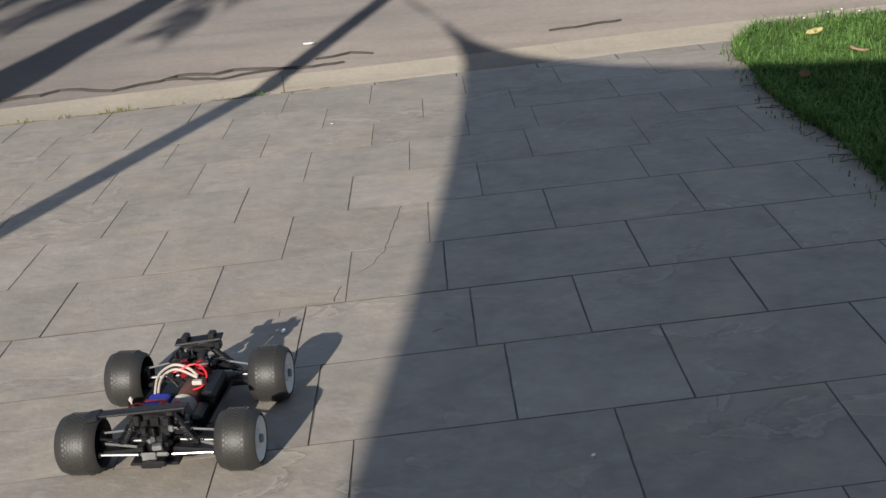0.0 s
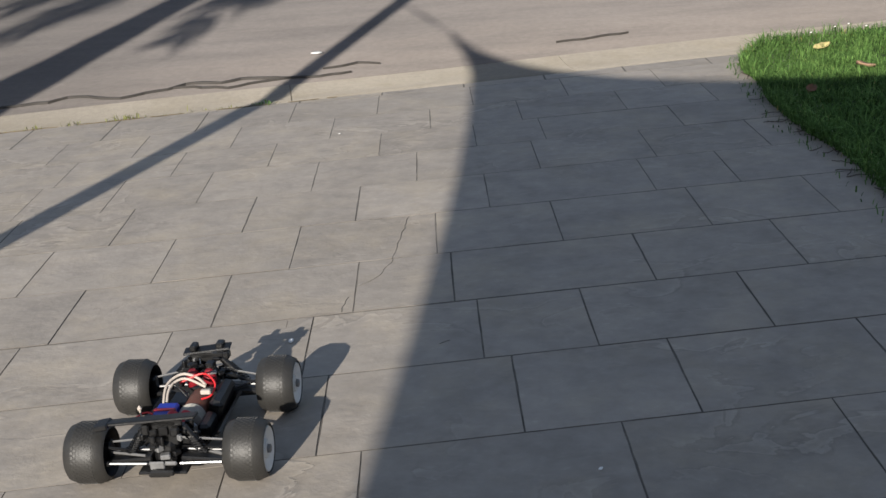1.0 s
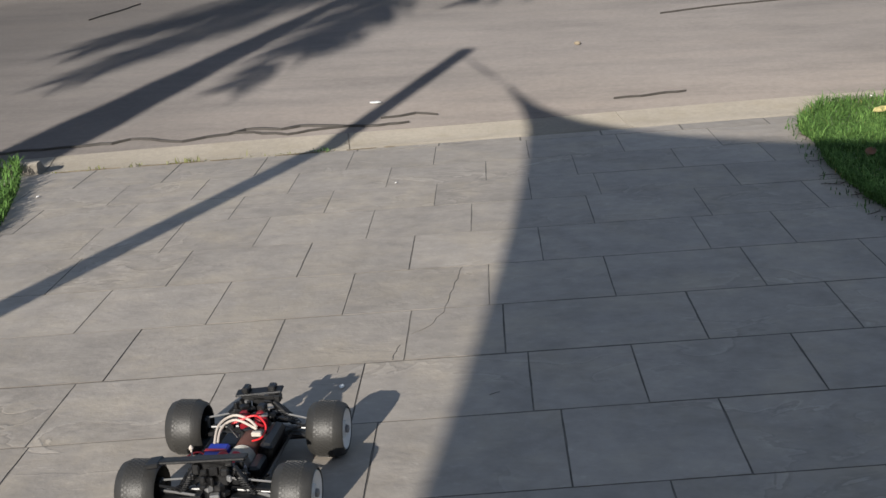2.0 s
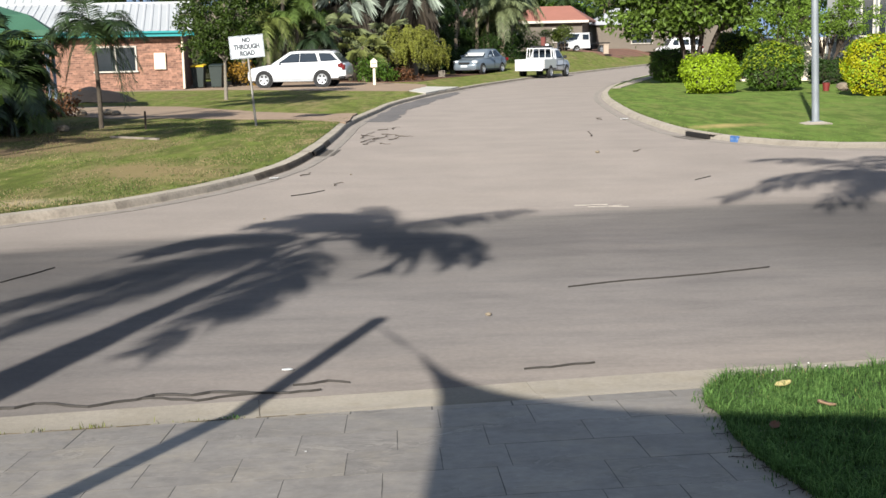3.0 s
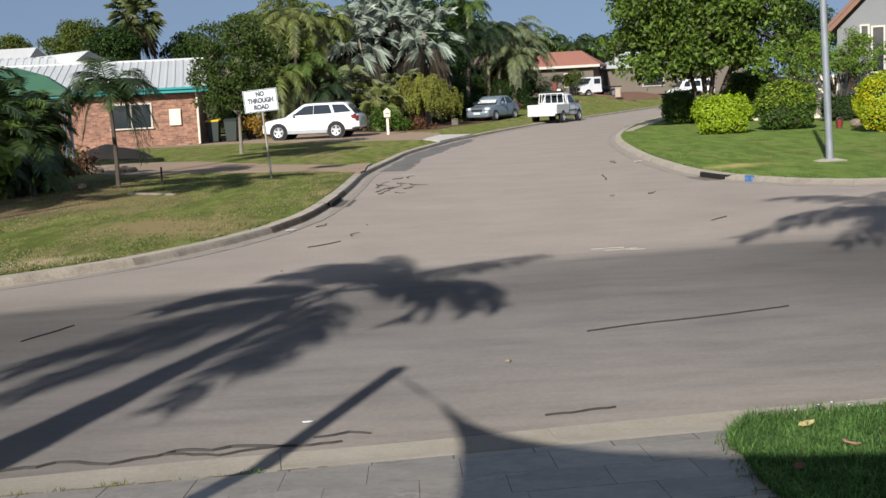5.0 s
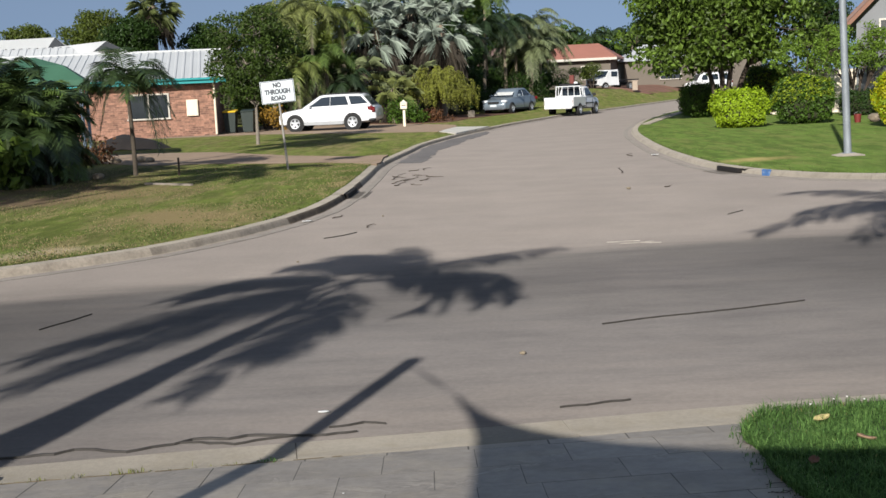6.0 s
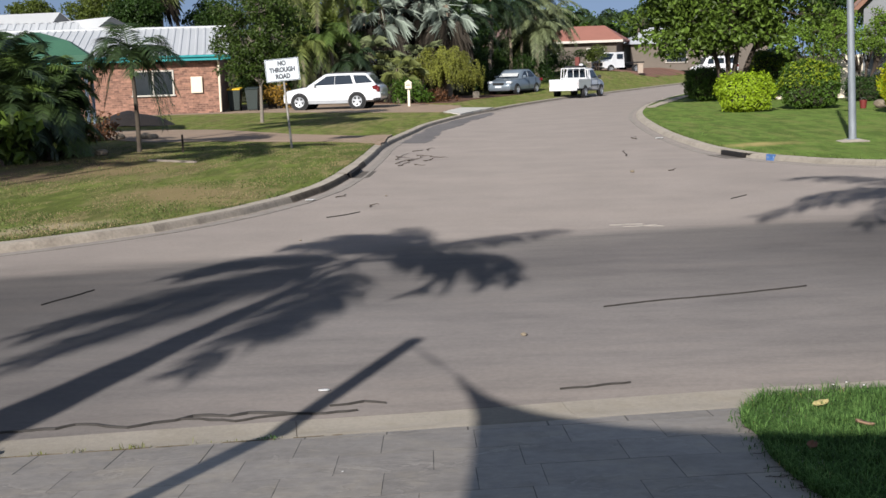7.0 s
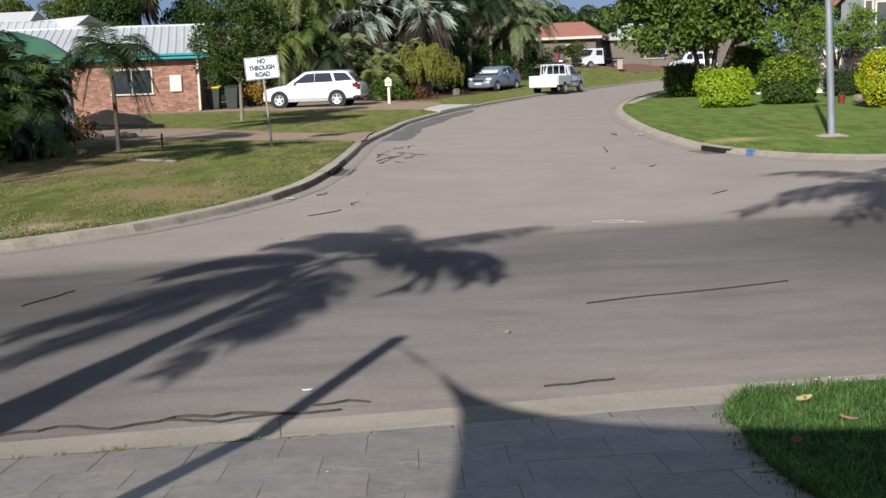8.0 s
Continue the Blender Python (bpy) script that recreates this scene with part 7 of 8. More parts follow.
def sedan_shade(root):
    """A folding sun shade that fills the windscreen."""
    k = Vector((0.80, 0, 0.51)).normalized()
    part("sun_shade", cross_panel(1.26, 0.985, 0.60, 1.83, 1.30, 0.50, -k.z, k.x, 0.004, 0.013), M_SHADE, root, "pale silver sun shade behind the windscreen")
    for x in (2.38, 3.30):
        for s in (-1, 1):
            part("door_seam", Geo().tube([(x, s * 0.852, 0.32), (x, s * 0.848, 0.95)], 0.007, 5), M_TRIM, root)


car("sedan", "grey-blue four-door sedan parked on the verge", on_ground(2.55, 72.9, 62, 4.45), M_GREYPAINT, 4.45, 1.70,
    [(0.0, 0.36, 0.58, 0.62), (0.10, 0.24, 0.70, 0.74), (0.45, 0.20, 0.80, 0.81), (1.2, 0.20, 0.92, 0.845), (2.2, 0.20, 0.94, 0.85), (3.4, 0.22, 0.95, 0.85), (4.1, 0.26, 0.95, 0.80), (4.40, 0.34, 0.90, 0.70), (4.45, 0.40, 0.80, 0.64)],
    (1.15, 1.95, 3.05, 3.75), 1.43, 0.92, (0.82, 3.40), 0.30,
    [[(1.52, 0.96), (2.05, 1.31), (2.34, 1.34), (2.34, 0.98)], [(2.42, 0.98), (2.42, 1.34), (2.90, 1.33), (3.32, 1.00)]], extras=sedan_shade)
M_RUSTBOX = surface("rusty_steel_box", rgb(104, 52, 44), 0.7, 0.2, 3.0, 20.0, 0.1)


def ute(at):
    root = thing("ute", "white utility truck with a ladder rack parked at the kerb", "car", at, "parked vehicles")
    W = 1.72
    part("body", Geo().loft([body_ring(*s) for s in [(0.0, 0.46, 0.70, 0.66), (0.08, 0.36, 0.86, 0.78), (0.5, 0.34, 0.98, 0.84), (1.25, 0.34, 1.03, 0.855), (2.0, 0.36, 1.04, 0.86), (2.72, 0.40, 1.04, 0.86)]]), M_WHITEPAINT, root, smooth=True)
    part("chassis_rail", Geo().box((3.5, 0, 0.50), (2.4, 0.8, 0.14)), M_TRIM, root)
    a, b, c, d = 1.12, 1.72, 2.45, 2.66
    rings = []
    for t in (0.0, 0.4, 0.8, 0.95, 1.0):
        z = 1.0 + 0.62 * t
        xa, xd, w = a + (b - a) * t, d + (c - d) * t, 0.82 - 0.17 * t
        if t == 1.0:
            xa, xd, w = xa + 0.08, xd - 0.06, w - 0.07
        rings.append([(xa, -w * 0.93, z), (xa + 0.08, -w, z), (xd - 0.06, -w, z), (xd, -w * 0.93, z), (xd, w * 0.93, z), (xd - 0.06, w, z), (xa + 0.08, w, z), (xa, w * 0.93, z)])
    part("cabin", Geo().loft(rings), M_WHITEPAINT, root, smooth=True)
    for s in (-1, 1):
        part("side_window", side_panel([(1.42, 1.08), (1.82, 1.52), (2.40, 1.52), (2.52, 1.08)], 0.82, 0.65, 1.0, 1.62, s), M_CARGLASS, root, "dark side glass")
        part("mirror", Geo().box((1.45, s * 0.95, 1.14), (0.10, 0.2, 0.17), ch=0.03), M_TRIM, root)
        for x in (0.86, 3.70):
            arch(root, x, W / 2, 0.34, s)
            wheel(root, x, s * (W / 2 - 0.075), 0.34, 0.22, s)
        part("bed_side", Geo().box((3.78, s * 0.83, 0.80), (2.08, 0.06, 0.52), ch=0.02), M_WHITEPAINT, root)
        part("tail_lamp", Geo().box((4.79, s * 0.78, 0.76), (0.08, 0.12, 0.30), ch=0.02), M_TAIL, root, "red tail lamp")
    k = Vector((b - a, 0, 0.62)).normalized()
    part("windscreen", cross_panel(a + 0.06, 1.05, 0.70, b - 0.04, 1.54, 0.58, -k.z, k.x), M_CARGLASS, root, "sloping windscreen")
    part("rear_window", cross_panel(d - 0.02, 1.10, 0.64, c + 0.04, 1.52, 0.55, 0.95, 0.3), M_CARGLASS, root, "dark rear glass")
    part("bed_floor", Geo().box((3.78, 0, 0.60), (2.06, 1.62, 0.05)), M_TRIM, root)
    part("headboard", Geo().box((2.76, 0, 0.82), (0.05, 1.66, 0.5), ch=0.01), M_WHITEPAINT, root)
    part("tailgate", Geo().box((4.83, 0, 0.80), (0.06, 1.62, 0.50), ch=0.02), M_WHITEPAINT, root)
    part("rear_bumper", Geo().box((4.92, 0, 0.50), (0.16, 1.60, 0.14), ch=0.03), M_WHITEPAINT, root)
    part("rear_plate", Geo().box((4.98, 0.3, 0.55), (0.02, 0.4, 0.12)), M_SIGN, root)
    rack = Geo()
    for x in (2.80, 3.22):
        for q in (-0.72, 0.72):
            rack.tube([(x, q * 1.04, 1.0), (x, q * 0.96, 1.64)], 0.028, 8)
        rack.tube([(x, -0.70, 1.64), (x, 0.70, 1.64)], 0.028, 8)
    for q in (-0.36, 0.0, 0.36):
        rack.tube([(3.22, q, 1.05), (3.22, q, 1.64)], 0.02, 8)
    rack.tube([(3.22, -0.74, 1.10), (3.22, 0.74, 1.10)], 0.024, 8)
    for q in (-1, 1):
        rack.tube([(2.80, q * 0.70, 1.64), (3.22, q * 0.70, 1.64)], 0.024, 8)
        rack.tube([(2.80, q * 0.75, 1.12), (3.22, q * 0.75, 1.12)], 0.022, 8)
    part("ladder_rack", rack, M_WHITEPAINT, root)
    part("tool_box", Geo().box((2.85, 0.0, 1.73), (0.7, 1.05, 0.12), ch=0.03), M_TRIM, root, "dark box on the rack")
    part("rusty_post", Geo().box((2.75, 0.10, 2.02), (0.2, 0.26, 0.5), ch=0.03), M_RUSTBOX, root, "rusty brown upright on the rack")
    part("white_lamp", Geo().box((3.05, 0.42, 1.82), (0.14, 0.22, 0.14), ch=0.04), M_WHITEPAINT, root)
    for q in (-1, 1):
        part("door_seam", Geo().tube([(2.60, q * 0.866, 0.45), (2.58, q * 0.862, 1.03)], 0.009, 5).tube([(1.50, q * 0.862, 0.45), (1.46, q * 0.858, 1.0)], 0.009, 5), M_TRIM, root)
        part("rub_strip", Geo().box((2.0, q * 0.867, 0.68), (1.5, 0.012, 0.05)), M_TRIM, root)
    return root


ute(on_ground(5.64, 65.6, 246, 4.95, 0.0, 0.94))


car("van", "white van parked beyond the big tree", on_ground(21.0, 107.0, 14, 4.7, 0.42, 0.85), M_WHITEPAINT, 4.7, 1.80,
    [(0.0, 0.42, 0.70, 0.66), (0.10, 0.30, 0.86, 0.80), (0.45, 0.26, 1.00, 0.88), (1.0, 0.26, 1.10, 0.90), (2.4, 0.26, 1.12, 0.90), (3.8, 0.28, 1.12, 0.90), (4.5, 0.32, 1.12, 0.88), (4.65, 0.40, 1.08, 0.84), (4.70, 0.48, 0.98, 0.78)],
    (0.75, 1.35, 4.50, 4.66), 1.92, 1.08, (0.85, 3.70), 0.33,
    [[(1.15, 1.14), (1.48, 1.70), (1.95, 1.72), (1.95, 1.16)], [(2.05, 1.16), (2.05, 1.72), (3.1, 1.72), (3.1, 1.16)], [(3.2, 1.16), (3.2, 1.72), (4.2, 1.70), (4.3, 1.18)]])


def flatbed(at):
    root = thing("flatbed_truck", "white cab truck with a dark flat tray", "truck", at, "parked vehicles")
    part("windscreen", Geo().box((1.13, 0, 1.5), (0.06, 1.4, 0.62), Matrix.Rotation(radians(35), 3, "Y"), 0.01), M_CARGLASS, root)
    part("grille", Geo().box((-0.01, 0, 0.82), (0.05, 1.2, 0.28), ch=0.01).box((-0.02, 0, 0.52), (0.08, 1.66, 0.14), ch=0.02), M_TRIM, root)
    part("cab", Geo().loft([[(0, -0.8, 0.5), (0, 0.8, 0.5), (0, 0.8, 1.1), (0, -0.8, 1.1)], [(0.9, -0.85, 0.5), (0.9, 0.85, 0.5), (0.9, 0.82, 1.15), (0.9, -0.82, 1.15)], [(1.4, -0.85, 0.5), (1.4, 0.85, 0.5), (1.4, 0.72, 1.85), (1.4, -0.72, 1.85)], [(2.5, -0.85, 0.5), (2.5, 0.85, 0.5), (2.5, 0.72, 1.88), (2.5, -0.72, 1.88)]]), M_WHITEPAINT, root)
    for s in (-1, 1):
        arch(root, 0.8, 0.85, 0.37, s)
        part("side_window", Geo().box((1.95, s * 0.80, 1.48), (0.75, 0.05, 0.45), ch=0.02), M_CARGLASS, root)
        for x in (0.8, 3.9):
            wheel(root, x, s * 0.80, 0.37, 0.22, s)
    part("tray", Geo().box((3.75, 0, 0.92), (2.4, 1.8, 0.10), ch=0.01).box((2.65, 0, 1.35), (0.06, 1.7, 0.9)), M_TRIM, root, "dark steel tray")
    part("chassis_rail", Geo().box((3.2, 0, 0.62), (3.4, 0.8, 0.2)), M_TRIM, root)
    return root


flatbed(on_ground(11.55, 97.5, 38, 4.9, 0.93, 0.88))
gp = part("gate_pillar", Geo().box((0, 0, 0.35), (0.4, 0.36, 0.7), ch=0.02).box((0, 0, 0.73), (0.48, 0.44, 0.07), ch=0.02), M_RENDER, at=Matrix.Translation((13.0, 95.0, 0.9)))
tagged(gp, "cream rendered pillar at a driveway", "pillar")

# ---------------- hedges ----------------
def lumpy(g, c, rad, n, size, r, shell, outward, box, seed, patchy=False, above=-2.0):
    """Leaves over a clipped form whose outline bulges; patchy keeps them to some of it."""
    c = Vector(c)
    while n > 0:
        d = Vector((r.gauss(0, 1), r.gauss(0, 1), r.gauss(0, 1))).normalized()
        f = noise.noise(d * 2.6 + Vector((seed * 3.7, 1, 2)))
        if d.z + 0.35 * f < above:
            n -= 0.5
            continue
        if patchy and noise.noise(d * 1.7 + Vector((seed * 5.1, 4, 9))) < -0.15:
            n -= 0.5
            continue
        n -= 1
        k = max(abs(d.x), abs(d.y), abs(d.z))
        q = (d * (1 - box) + d * (box / k)) * (shell + (1 - shell) * r.random() ** 0.6) * (0.97 + 0.16 * f)
        leaf_at(g, c + Vector((q.x * rad[0], q.y * rad[1], q.z * rad[2])), d * outward + Vector((r.uniform(-1, 1), r.uniform(-1, 1), r.uniform(-0.3, 1))), size * r.uniform(0.65, 1.25), r)


def hedge(label, x, y, w, d, h, mat, seed, n, size=0.085, mix=None, z0=-0.02, above=-2.0):
    r = random.Random(seed)
    root = thing("hedge", label, "hedge", Matrix.Translation((x, y, VERGE)), "clipped hedges on the lawn")
    hh = (h - z0) / 2
    core = Geo()
    rows = []
    for i in range(13):
        ph = -math.pi / 2 + math.pi * i / 12
        row = []
        for k in range(24):
            th = 2 * math.pi * k / 24
            q = Vector((math.cos(ph) * math.cos(th), math.cos(ph) * math.sin(th), math.sin(ph)))
            m = max(abs(q.x), abs(q.y), abs(q.z))
            q = q * 0.64 + q * (0.36 / m)
            k2 = 0.82 + 0.16 * noise.noise(q * 3 + Vector((seed, 0, 0)))
            row.append((q.x * w / 2 * k2, q.y * d / 2 * k2, z0 + hh + q.z * hh * k2))
        rows.append(row)
    core.loft(rows)
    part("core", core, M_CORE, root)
    g = Geo()
    lumpy(g, (0, 0, z0 + hh), (w / 2, d / 2, hh), n, size, r, 0.80, 0.9, 0.36, seed)
    for _ in range(40):
        q = Vector((r.gauss(0, 1), r.gauss(0, 1), r.gauss(0, 1))).normalized()
        m = max(abs(q.x), abs(q.y), abs(q.z))
        q = q * 0.64 + q * (0.36 / m)
        leafy(g, (q.x * w / 2 * 0.95, q.y * d / 2 * 0.95, z0 + hh + abs(q.z) * hh * 0.95), (0.20, 0.20, 0.20), 34, size, r, 0.2, 0.6)
    part("foliage", g, mat, root)
    # second leaf colour; with above set, only on the upper part
    if mix:
        g = Geo()
        lumpy(g, (0, 0, z0 + hh * 1.05), (w / 2 * 1.02, d / 2 * 1.02, hh * 1.03), n // 2, size, r, 0.9, 1.2, 0.36, seed, above < -1, above)
        part("fresh_foliage", g, mix, root)
    for k in range(3):
        part("stem", Geo().tube([(r.uniform(-0.2, 0.2) * w, r.uniform(-0.15, 0.15) * d, -0.02), (r.uniform(-0.2, 0.2) * w, 0, z0 + 0.4)], 0.03, 6), M_BARK, root)
    return root


hedge("dark green clipped hedge behind the others", 9.55, 50.0, 1.85, 1.6, 1.36, M_LEAF_HEDGE, 1, 5000, 0.10)
hedge("rounded lime-green hedge with fresh leaves", 8.62, 38.9, 1.74, 1.5, 1.22, M_LEAF_LIME, 2, 6500, 0.10)
hedge("green hedge with yellow-tipped leaves", 10.9, 39.8, 1.95, 1.5, 1.50, M_LEAF_HEDGE, 3, 5000, 0.10, M_LEAF_MIX, above=0.0)
hedge("golden yellow clipped hedge", 12.75, 35.2, 2.2, 1.5, 1.66, M_LEAF_GOLD, 4, 6500, 0.09, M_LEAF_LIME)
hedge("olive hedge with yellow tips beneath the tree", 12.3, 50.0, 2.3, 1.5, 2.0, M_LEAF_HEDGE, 5, 4000, 0.11, M_LEAF_MIX, above=0.2)
hedge("low dark shrub beside the golden hedge", 14.6, 45.0, 2.0, 1.4, 0.9, M_LEAF_DARK, 6, 3000, 0.10)


# ---------------- trees ----------------
def tree(label, x, y, trunks, clumps, mat, seed, leaves, size, bark=M_BARK, bark_r=0.09, group="", name="tree", branch_z=0.6):
    """trunks: x, y, top of each stem; clumps: centre and radii of each mass of leaves."""
    r = random.Random(seed)
    root = thing(name, label, "tree", Matrix.Translation((x, y, VERGE)), group)
    g = Geo()
    for tx, ty, th in trunks:
        mid = Vector((tx * 0.35 + r.uniform(-0.05, 0.05), ty * 0.35, th * 0.55))
        line = curve3((tx * 0.15, ty * 0.15, -0.1), mid, (tx, ty, th), 8)
        g.tube(line, [bark_r * (1.25 - 0.085 * i) for i in range(9)], 9)
    for c, rad in clumps:
        s = min(trunks, key=lambda t: (t[0] - c[0]) ** 2 + (t[1] - c[1]) ** 2)
        a = Vector(s) * branch_z
        g.tube(curve3(a, a.lerp(Vector(c), 0.5) + Vector((0, 0, 0.2)), Vector(c) + Vector((0, 0, rad[2] * 0.2)), 6), [bark_r * 0.55 * (1 - 0.13 * i) for i in range(7)], 6)
        for _ in range(4):
            d = Vector((r.uniform(-1, 1) * rad[0], r.uniform(-1, 1) * rad[1], r.uniform(-0.4, 0.9) * rad[2])) * 0.8
            g.tube(curve3(c, Vector(c) + d * 0.5 + Vector((0, 0, 0.1)), Vector(c) + d, 4), [bark_r * 0.22 * (1 - 0.18 * i) for i in range(5)], 5)
    part("trunk", g, bark, root, smooth=True)
    g = Geo()
    vol = sum(q[1][0] * q[1][2] for q in clumps)
    for c, rad in clumps:
        n = int(leaves * rad[0] * rad[2] / vol)
        for k in range(max(1, n // 26)):
            d = Vector((r.gauss(0, 1), r.gauss(0, 1), r.gauss(0, 1))).normalized() * (0.45 + 0.55 * r.random() ** 0.5)
            q = Vector(c) + Vector((d.x * rad[0], d.y * rad[1], d.z * rad[2]))
            leafy(g, q, (size * 2.2, size * 2.2, size * 1.5), 26, size, r, 0.1, 0.5)
    part("crown", g, mat, root)
    return root


def clumps_in(c, rad, n, k, r, flat=1.0):
    out = []
    for i in range(n):
        d = Vector((r.gauss(0, 1), r.gauss(0, 1), r.gauss(0, 1))).normalized() * (0.55 + 0.35 * r.random())
        s = k * r.uniform(0.75, 1.2)
        out.append(((c[0] + d.x * rad[0], c[1] + d.y * rad[1], c[2] + d.z * rad[2]), (s, s, s * flat * 0.8)))
    return out


M_LEAF_LIGHT = leaf_mat("light_feathery_leaf", rgb(104, 130, 56), 0.5, 0.35)
M_LEAF_TREE = leaf_mat("broad_tree_leaf", rgb(84, 105, 46), 0.65, 0.28)
r = random.Random(21)
# big tree behind the hedges
tree("broad dark-green tree with several low stems", 9.8, 47.0, [(-0.9, 0.2, 3.0), (-0.1, -0.3, 3.4), (0.7, 0.3, 3.6), (1.8, 0.2, 3.4)],
     clumps_in((-0.1, 0, 4.4), (3.8, 2.8, 2.5), 50, 1.15, r) + clumps_in((-0.1, 0, 3.6), (2.4, 1.8, 1.2), 16, 1.2, r)
     + [((-3.3, 0, 3.0), (0.9, 0.9, 0.8)), ((-2.0, -1, 2.3), (1.1, 0.9, 0.7)), ((2.9, -0.5, 2.5), (1.3, 1.0, 0.8)), ((1.2, -1.2, 2.5), (1.2, 1.0, 0.6)), ((-0.4, -1.8, 2.6), (1.1, 0.9, 0.6)), ((-1.4, -1.4, 3.0), (1.1, 0.9, 0.7)), ((2.2, -1.4, 3.2), (1.2, 1.0, 0.8)), ((3.6, 0.2, 2.9), (1.0, 1.0, 0.8))],
     M_LEAF_TREE, 31, 26000, 0.23, group="street trees", bark_r=0.10)
tree("feathery light-green tree behind the lamp post", 14.6, 46.0, [(-0.3, 0, 1.6), (0.2, 0.2, 1.8), (0.5, -0.2, 1.7)],
     clumps_in((-0.2, 0, 2.45), (2.4, 1.4, 0.75), 26, 0.5, r), M_LEAF_LIGHT, 32, 6400, 0.11, group="street trees", bark_r=0.05)
tree("leafy shrub tree in front of the pale house", 12.3, 44.0, [(-0.3, 0, 1.2), (0.3, 0, 1.4)], clumps_in((0, 0, 2.1), (1.2, 0.9, 0.7), 12, 0.5, r), M_LEAF_LIGHT, 33, 1700, 0.12, group="street trees", bark_r=0.04)
M_LEAF_STREET = leaf_mat("street_tree_leaf", rgb(60, 78, 34), 0.45, 0.25)
M_BARK_GREY = surface("grey_bark", rgb(124, 116, 104), 0.9, 0.15, 2.0, 18.0, 0.5, 25.0)
# small street tree by the sign
tree("dense dark-green street tree with a pale trunk", -7.28, 41.9, [(0.05, 0, 2.2)],
     clumps_in((0.0, 0, 3.2), (1.35, 1.15, 1.45), 32, 0.64, r) + clumps_in((0.0, 0, 1.95), (0.9, 0.8, 0.25), 7, 0.45, r) + [((-0.9, -0.1, 1.9), (0.55, 0.5, 0.45)), ((0.9, -0.1, 1.8), (0.6, 0.5, 0.45)), ((0.2, -0.4, 1.9), (0.6, 0.5, 0.4))],
     M_LEAF_STREET, 34, 15500, 0.112, bark=M_BARK_GREY, group="street trees", bark_r=0.055)
r2 = random.Random(35)
tree("small olive tree in front of the red-roofed house", 9.75, 95.5, [(-0.1, 0, 1.9), (0.15, 0, 2.0)], clumps_in((0, 0, 2.35), (0.95, 0.7, 0.45), 10, 0.45, r2), M_LEAF_DULL, 36, 1500, 0.16, group="street trees", bark_r=0.04)
# weeping bush
def weeping(label, x, y, w, h, mat, seed):
    r = random.Random(seed)
    root = thing("bush", label, "bush", Matrix.Translation((x, y, VERGE)))
    g = Geo()
    for k in range(4):
        g.tube(curve3((r.uniform(-0.2, 0.2), 0, -0.05), (r.uniform(-0.4, 0.4), 0, 0.9), (r.uniform(-0.9, 0.9), r.uniform(-0.4, 0.4), h * 0.75), 6), [0.06, 0.055, 0.05, 0.04, 0.035, 0.03, 0.02], 7)
    part("stems", g, M_BARK, root, smooth=True)
    g = Geo()
    twigs = Geo()
    for _ in range(92):                            # arching twigs, each with a curtain of hanging shoots
        a, q = r.uniform(0, 6.283), r.random() ** 0.45
        end = Vector((q * w * math.cos(a), q * w * 0.8 * math.sin(a), h * (1.0 - 0.42 * q * q) * r.uniform(0.62, 1.04)))
        foot = Vector((end.x * 0.3, end.y * 0.3, h * 0.55))
        line = curve3(foot, Vector((end.x * 0.6, end.y * 0.6, end.z + 0.35)), end, 8)
        twigs.tube(line, [0.025, 0.022, 0.02, 0.018, 0.016, 0.014, 0.012, 0.01, 0.008], 4)
        away = Vector((math.cos(a), math.sin(a), 0))
        for _ in range(15):
            top = line[r.randint(3, 8)] + Vector((r.gauss(0, 0.09), r.gauss(0, 0.09), r.uniform(-0.02, 0.08)))
            ln, out = r.uniform(0.25, 0.95), away * r.uniform(0.1, 0.4)
            for i in range(11):
                t = i / 10
                p = top + out * t * (1.3 - t) - Vector((0, 0, ln * t * t))
                if p.z > 0.2:
                    leaf_at(g, p + Vector((r.gauss(0, 0.02), r.gauss(0, 0.02), 0)), away + Vector((r.gauss(0, 0.5), r.gauss(0, 0.5), 0.3)), r.uniform(0.09, 0.17), r, 0.35)
    part("twigs", twigs, M_BARK, root)
    part("foliage", g, mat, root)
    return root


M_WEEP = leaf_mat("weeping_leaf", rgb(124, 128, 66), 0.45, 0.3)
weeping("yellow-green weeping bush beside the driveway", -1.55, 65.3, 2.1, 2.85, M_WEEP, 41)


# ---------------- palms of the street ----------------
def fan_leaf(p0, p1, rad, blades, r, fold=0.35, droop=0.35):
    """A fan leaf: stalk from p0 to p1, then stiff blades spread about its tip."""
    g = Geo()
    p0, p1 = Vector(p0), Vector(p1)
    g.tube(curve3(p0, p0.lerp(p1, 0.5) + Vector((0, 0, 0.12)), p1, 5), [0.035, 0.03, 0.028, 0.025, 0.022, 0.02], 5, False)
    d = (p1 - p0).normalized()
    s = d.cross(Vector((0, 0, 1)))
    s = s.normalized() if s.length > 1e-3 else Vector((1, 0, 0))
    up = s.cross(d)
    for i in range(blades):
        a = radians(-150 + 300 * (i + 0.5) / blades)
        w = d * math.cos(a) + s * math.sin(a) + up * (fold * abs(math.sin(a)) * 0.6)
        ln = rad * (0.72 + 0.28 * math.cos(a)) * r.uniform(0.9, 1.08)
        m = p1 + w * ln * 0.5 + up * (0.03 + 0.05 * (i % 2))
        e = p1 + w * ln + Vector((0, 0, -droop * ln * r.uniform(0.3, 1.3)))
        n = w.cross(up).normalized() * rad * r.uniform(0.75, 1.25) / blades
        g.add([p1, m - n * 0.5, e, m + n * 0.5], [(0, 1, 2), (0, 2, 3)])
    return g


